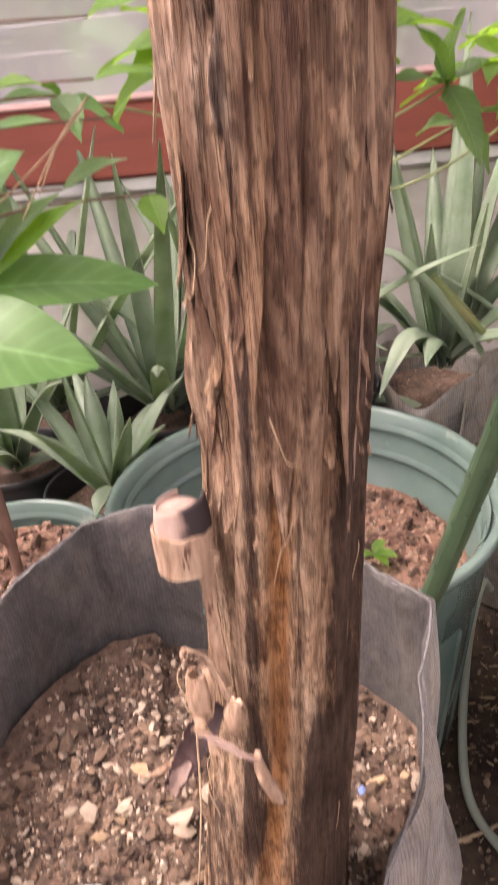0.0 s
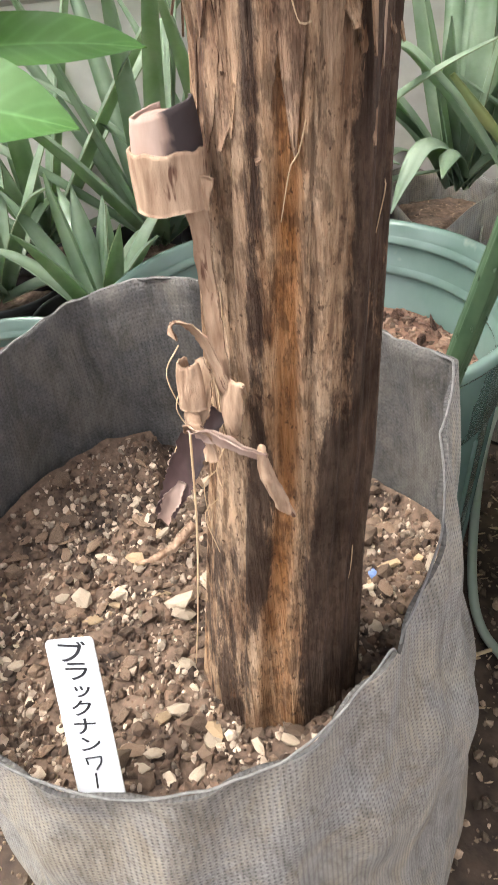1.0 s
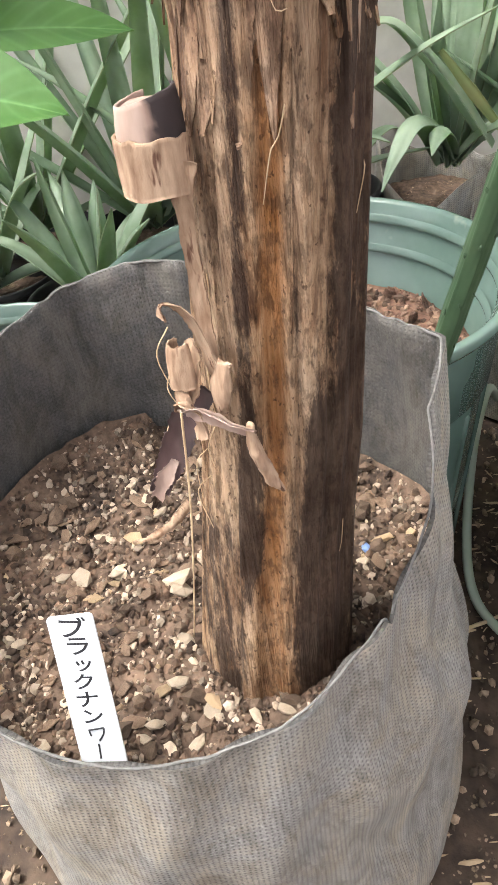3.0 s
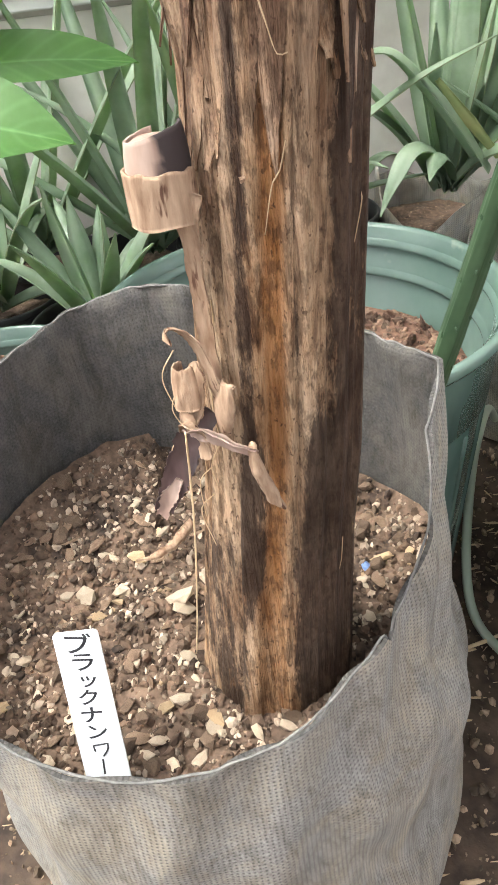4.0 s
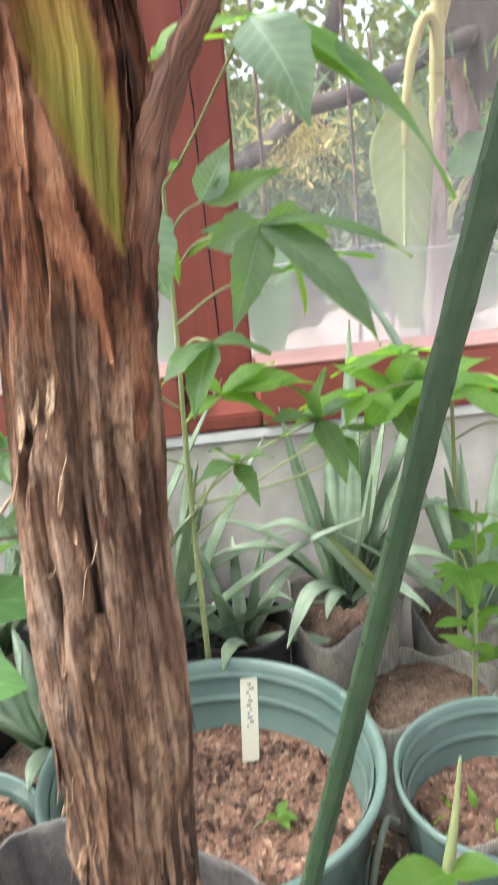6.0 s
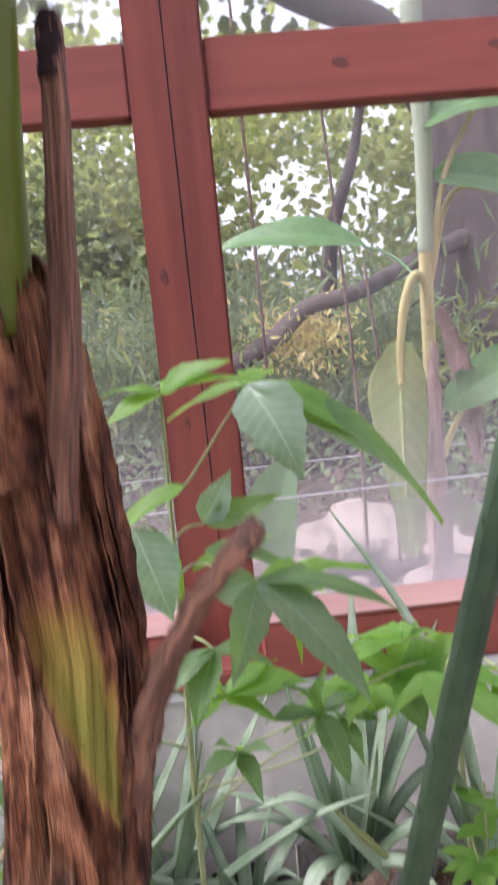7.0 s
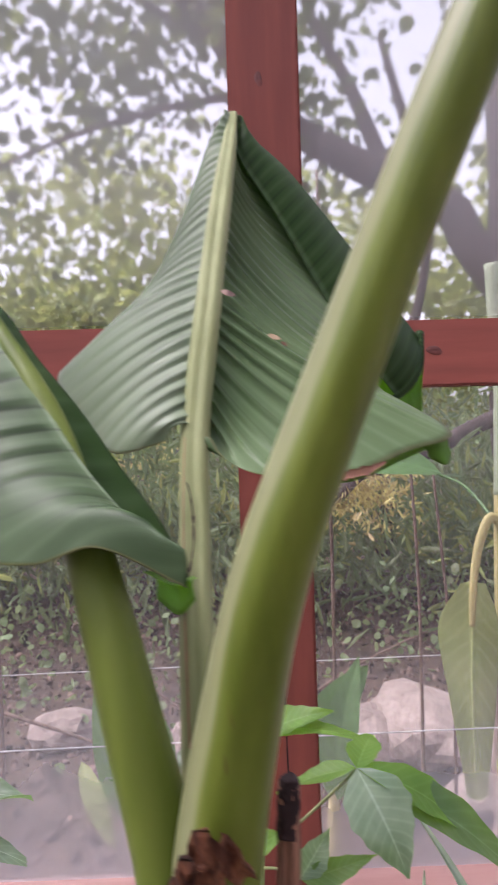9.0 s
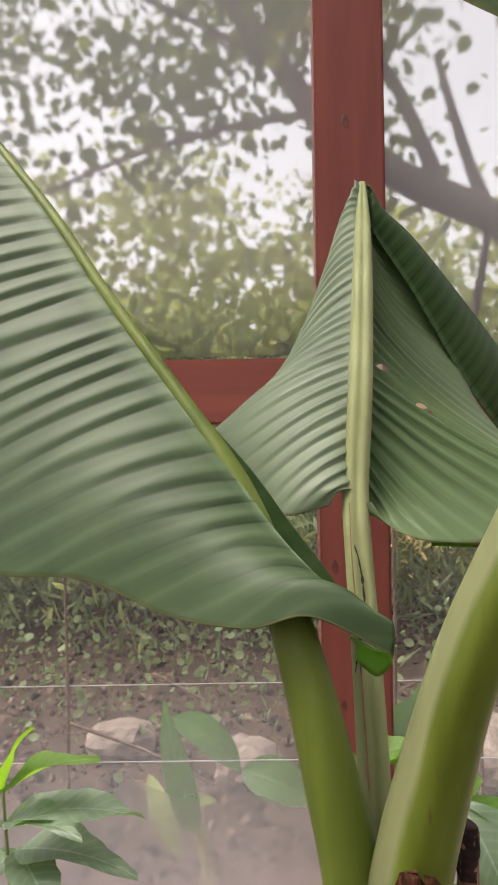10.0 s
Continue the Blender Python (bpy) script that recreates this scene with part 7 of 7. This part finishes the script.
tree = thing("garden_tree", "large garden tree with dark bark and spreading limbs outside", "tree")
part("trunk", mesh("trunk", *tube([(1.75, 4.1, -0.05), (1.72, 4.05, 1.2), (1.66, 4.0, 2.4), (1.68, 4.0, 3.6), (1.8, 4.0, 5.0)], [0.3, 0.24, 0.21, 0.19, 0.15], 50, 24, 1, 0.05, 3)), M_WOODBARK, tree)
for k, (pts, r) in enumerate(((((1.66, 4.0, 1.9), (1.35, 4.0, 2.35), (1.22, 4.0, 2.58), (0.75, 4.0, 2.8), (0.3, 4.0, 3.08), (-0.03, 4.0, 3.55), (-0.34, 4.0, 3.95), (-0.6, 4.1, 4.6)), [0.12, 0.1, 0.09, 0.075, 0.06, 0.05, 0.03]), (((0.22, 4.0, 3.2), (-0.3, 4.05, 3.15), (-0.9, 4.1, 3.0), (-1.6, 4.2, 2.75)), [0.025, 0.015, 0.008]), (((0.9, 4.0, 2.75), (0.75, 4.2, 3.3), (0.5, 4.3, 3.9), (0.4, 4.3, 4.7)), [0.05, 0.03, 0.02]), (((1.7, 4.0, 3.0), (2.2, 4.2, 3.8), (2.8, 4.3, 4.4)), [0.12, 0.07, 0.05]), (((1.5, 4.0, 2.1), (1.2, 4.4, 2.9), (1.0, 4.6, 3.8)), [0.06, 0.04, 0.02]), (((-0.03, 4.0, 3.5), (-0.6, 3.9, 3.75), (-1.4, 3.9, 4.1)), [0.02, 0.008]), (((1.7, 4.0, 1.5), (1.3, 3.7, 1.36), (0.92, 3.5, 1.21), (0.66, 3.5, 1.15), (0.49, 3.5, 1.02), (0.24, 3.5, 0.87), (0.05, 3.6, 0.6)), [0.06, 0.045, 0.04, 0.04, 0.045, 0.05, 0.05]), (((0.9, 4.4, 0.6), (0.95, 4.4, 1.5), (1.15, 4.4, 2.1), (1.3, 4.5, 2.8)), [0.06, 0.05, 0.03, 0.02]))):
    part("limb", mesh("limb", *tube(pts, r, 40, 12, 1, 0.05, k)), M_WOODBARK, tree)
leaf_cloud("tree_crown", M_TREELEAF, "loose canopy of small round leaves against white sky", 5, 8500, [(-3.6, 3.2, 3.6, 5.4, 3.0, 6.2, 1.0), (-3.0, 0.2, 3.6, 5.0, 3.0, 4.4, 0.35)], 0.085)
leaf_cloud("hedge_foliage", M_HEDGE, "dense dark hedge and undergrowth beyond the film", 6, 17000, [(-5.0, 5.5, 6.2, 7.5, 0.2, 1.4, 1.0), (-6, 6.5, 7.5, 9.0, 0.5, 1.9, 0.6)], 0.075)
# lit and shaded trees differ by the light painted into their leaf colour
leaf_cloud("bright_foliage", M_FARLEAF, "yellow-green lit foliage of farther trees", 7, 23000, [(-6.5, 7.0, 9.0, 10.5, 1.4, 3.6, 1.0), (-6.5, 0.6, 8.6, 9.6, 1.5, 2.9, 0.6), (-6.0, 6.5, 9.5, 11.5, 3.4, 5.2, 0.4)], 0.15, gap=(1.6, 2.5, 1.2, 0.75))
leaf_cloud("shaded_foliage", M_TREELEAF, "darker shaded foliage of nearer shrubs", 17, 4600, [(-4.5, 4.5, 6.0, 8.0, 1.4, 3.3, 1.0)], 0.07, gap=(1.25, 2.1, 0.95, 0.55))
# yellow blades added for a lit gap, its sunlight put into their colour
leaf_cloud("straw_bank", M_LITGAP, "pale yellow blades standing in for a sunlit gap in the foliage", 8, 1300, [(0.5, 0.8, 3.55, 3.75, 0.92, 1.06, 1.0), (-0.9, -0.4, 5.4, 5.7, 1.1, 1.35, 0.35)], 0.05, slim=0.12, rise=0.8)
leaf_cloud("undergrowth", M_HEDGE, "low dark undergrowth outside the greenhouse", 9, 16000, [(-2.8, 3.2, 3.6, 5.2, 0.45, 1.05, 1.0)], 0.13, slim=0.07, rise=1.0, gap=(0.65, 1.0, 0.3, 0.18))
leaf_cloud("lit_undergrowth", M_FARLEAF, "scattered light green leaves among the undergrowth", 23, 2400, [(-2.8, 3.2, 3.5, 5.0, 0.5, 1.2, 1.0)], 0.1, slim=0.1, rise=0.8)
leaf_cloud("low_weeds", M_HEDGE, "low green weeds on the bank outside", 19, 3000, [(-2.0, 2.4, 2.6, 3.6, 0.25, 0.5, 1.0)], 0.035)
bank_spots = scatter_in(91, 5200, 0.1, 2.7, 1.7)
tagged(part("leaf_litter", joined_stones("leaf_litter", CHIPS, bank_spots, lambda x, y: 0.14 * min(max(y - 1.1, 0), 3.0), lambda s: 0.006 + 0.022 * s * s), M_BANK), "reddish brown leaf litter on the bank outside", "litter", kind="stuff")

for i, (x, y, k) in enumerate(((-0.14, 2.4, 0.12), (0.45, 2.42, 0.17), (0.66, 2.45, 0.19), (0.88, 2.3, 0.13), (-0.62, 2.6, 0.1), (1.2, 2.5, 0.14), (0.74, 2.1, 0.09), (0.3, 2.5, 0.13), (0.5, 2.12, 0.09))):
    me = stone_mesh("boulder", 90 + i, 0.07, 3)
    for v in me.vertices:
        v.co *= 1 + 0.4 * abs(noise.noise(v.co * 1.3 + Vector((i * 3, 0, 0)))) - 0.12 * abs(noise.noise(v.co * 3.5))
    rock = tagged(part("boulder", me, M_ROCK, at=pose(x, y, 0.14 * (y - 1.1) + k * 0.45, 0, 0, i * 50) @ Matrix.Diagonal((k * 1.25, k, k * 0.95, 1))), "weathered beige-brown boulder on the bank outside", "boulder", "boulders")
for i, (p, q) in enumerate((((-0.75, 2.3, 0.42), (-0.15, 2.2, 0.2)), ((-0.5, 2.6, 0.5), (-0.1, 2.5, 0.28)), ((0.2, 2.6, 0.3), (0.75, 2.7, 0.55)))):
    br = thing("fallen_branch", "dry pale fallen branch lying on the bank outside", "branch", group="fallen branches")
    part("stick", mesh("stick", *tube([p, tuple((np.array(p) + np.array(q)) / 2 + (0, 0, 0.02)), q], [0.007, 0.005, 0.003], 14, 6, 1, 0.1, i)), M_TWIG, br)

ob = thing("outdoor_banana", "outdoor banana with yellowing stalk and a hanging yellow leaf", "banana plant")
part("pseudostem", mesh("pseudostem", *tube([(0.57, 1.3, 0.0), (0.568, 1.29, 0.5), (0.574, 1.28, 1.1), (0.58, 1.28, 1.24)], [0.03, 0.023, 0.0145, 0.013], 60, 16, 1, 0.03)), M_OUTSTALK, ob)
part("cut_top", mesh("cut_top", *tube([(0.577, 1.28, 1.16), (0.584, 1.28, 1.3), (0.586, 1.28, 1.4), (0.58, 1.28, 1.56), (0.577, 1.28, 1.635)], [0.0155, 0.0165, 0.018, 0.021, 0.021], 50, 16, 1, 0.03)), M_OUTGREEN, ob, "pale green cut upper stem")
part("dry_sheath", crumple(mesh("dry_sheath", *tube([(0.571, 1.298, 0.02), (0.569, 1.288, 0.5), (0.572, 1.278, 0.84), (0.577, 1.276, 0.98)], [0.034, 0.029, 0.024, 0.012], 60, 18, 1, 0.08, 4)), 0.006, 40), M_PINK, ob, "pinkish brown dry sheaths round the foot")
part("dry_sheath", crumple(mesh("dry_sheath", *ribbon([(0.6, 1.3, 1.05), (0.63, 1.31, 0.98), (0.655, 1.31, 0.85), (0.665, 1.3, 0.72)], [0.02, 0.045, 0.05, 0.02], (1, -0.2, 0), 40, 7, 0.3, 0.001, 0.2, 8)), 0.005, 50), M_PINK, ob, "pinkish brown hanging dry sheath")
part("bent_stalk", mesh("bent_stalk", *tube([(0.575, 1.27, 1.02), (0.567, 1.265, 1.1), (0.545, 1.26, 1.115), (0.52, 1.255, 1.06), (0.505, 1.25, 0.98), (0.5, 1.25, 0.9)], [0.009, 0.01, 0.01, 0.008, 0.006], 40, 10)), M_OUTSTALK, ob)
hangm = [(0.506, 1.25, 0.99), (0.5, 1.25, 0.88), (0.496, 1.25, 0.74), (0.498, 1.25, 0.55)]
part("hanging_blade", mesh("hanging_blade", *sheet(hangm, [(0.48, 1.255, 0.985), (0.437, 1.27, 0.9), (0.452, 1.26, 0.76), (0.48, 1.25, 0.56)], 60, 10, 0.006, 0.002, 14)), M_YELLOWLEAF, ob)
part("hanging_blade", mesh("hanging_blade", *sheet(hangm, [(0.53, 1.25, 0.985), (0.556, 1.26, 0.9), (0.55, 1.27, 0.74), (0.52, 1.25, 0.56)], 60, 10, 0.006, 0.002, 14, seed=2)), M_YELLOWLEAF, ob)
part("leaf_stalk", mesh("leaf_stalk", *tube([(0.575, 1.31, 1.1), (0.54, 1.4, 1.17), (0.49, 1.45, 1.2)], [0.004, 0.003], 16, 8)), M_OVAL, ob)
for k, (b, m1, tip, w) in enumerate((((0.585, 1.28, 1.12), (0.62, 1.27, 1.3), (0.68, 1.25, 1.42), 0.0), ((0.58, 1.28, 1.1), (0.64, 1.29, 1.27), (0.74, 1.3, 1.27), 0.0), ((0.57, 1.3, 0.7), (0.66, 1.3, 0.86), (0.8, 1.3, 0.9), 0.0))):
    part("leaf_stalk", mesh("leaf_stalk", *tube([b, m1, tip], [0.009, 0.006, 0.004], 20, 8)), M_OUTSTALK, ob)
for k, (b, tip, w, up) in enumerate((((0.58, 1.27, 1.4), (0.82, 1.22, 1.43), 0.16, (0, -0.6, 0.8)), ((0.6, 1.29, 1.31), (0.86, 1.25, 1.2), 0.16, (0.2, -0.7, 0.7)), ((0.5, 1.45, 1.2), (0.16, 1.5, 1.22), 0.12, (0, -0.6, 0.8)), ((0.6, 1.3, 0.84), (0.86, 1.28, 0.95), 0.12, (0, -0.7, 0.7)))):
    part("leaf", mesh("leaf", *blade(b, tip, w, up, 0.1, 0.1, 20, 9, "oval", k)), M_OVAL, ob)

ob2 = thing("outdoor_banana", "low outdoor banana suckers with drooping leaves", "banana plant")
for k, (b, tip, w, up, mat) in enumerate((((-0.23, 1.5, 0.42), (-0.3, 1.48, 0.74), 0.07, (0, -1, 0.2), M_OVAL), ((-0.28, 1.48, 0.7), (-0.12, 1.46, 0.58), 0.09, (0.2, -0.6, 0.8), M_OVAL), ((-0.12, 1.5, 0.57), (0.05, 1.48, 0.5), 0.11, (0, -0.7, 0.7), M_OVAL), ((-0.18, 1.5, 0.5), (-0.33, 1.46, 0.47), 0.04, (0, -0.5, 0.8), M_YELLOWLEAF), ((0.24, 1.5, 0.45), (0.3, 1.46, 0.79), 0.09, (-0.4, -0.9, 0.1), M_OVAL), ((0.2, 1.5, 0.6), (0.32, 1.46, 0.77), 0.09, (0, -0.8, 0.5), M_OVAL), ((-0.34, 1.5, 0.56), (-0.26, 1.45, 0.38), 0.05, (0, -0.8, 0.5), M_YELLOWLEAF))):
    part("leaf", mesh("leaf", *blade(b, tip, w, up, 0.12, 0.15, 18, 7, "oval", k)), mat, ob2)
part("pseudostem", mesh("pseudostem", *tube([(-0.2, 1.52, 0.0), (-0.2, 1.5, 0.3), (-0.23, 1.5, 0.46)], [0.02, 0.012], 16, 10)), M_OUTSTALK, ob2)
part("pseudostem", mesh("pseudostem", *tube([(0.24, 1.52, 0.0), (0.235, 1.5, 0.3), (0.24, 1.5, 0.5)], [0.02, 0.012], 16, 10)), M_OUTSTALK, ob2)
for x, y, z, k in ((0.27, 1.75, 2.0, 0), (0.53, 1.9, 1.7, 1), (-0.62, 1.8, 1.1, 2), (0.62, 1.9, 1.2, 3), (-0.85, 1.9, 1.3, 4)):
    cane = thing("garden_cane", "thin dry garden cane standing in the bed outside", "cane", group="garden canes")
    part("shaft", mesh("shaft", *tube([(x, y, 0), (x + 0.01, y, z * 0.5), (x - 0.03 * (k % 2), y, z)], [0.006, 0.005, 0.004], 20, 6, 1, 0.06, k)), M_TWIG, cane)
for z, y in ((0.705, 1.2), (0.66, 1.9)):
    cord = thing("taut_cord", "pale taut cord strung along the bed outside", "cord", group="cords")
    part("line", mesh("line", *tube([(-1.6, y, z - 0.02), (0.2, y, z + 0.005), (1.6, y, z + 0.02)], [0.0015], 20, 5)), M_WIRE, cord)


# small pieces belong to the part that carries them
CARRIER = {"handwriting": "plate", "ink_mark": "plate", "nub": "shaft", "frayed_hem": "felt_wall", "rib": "pot_body", "rolled_core": "rolled_sheath", "curled_rim": "blade", "rolled_tip": "folded_blade", "flap_tip": "hanging_flap"}
for ob in list(scene.objects):
    kind_name = ob.name.split(".")[0]
    if kind_name in CARRIER and ob.parent and ob.parent.parent is None:
        hosts = [q for q in ob.parent.children if q.name.split(".")[0] == CARRIER[kind_name]]
        if hosts:
            ob.parent = hosts[0]
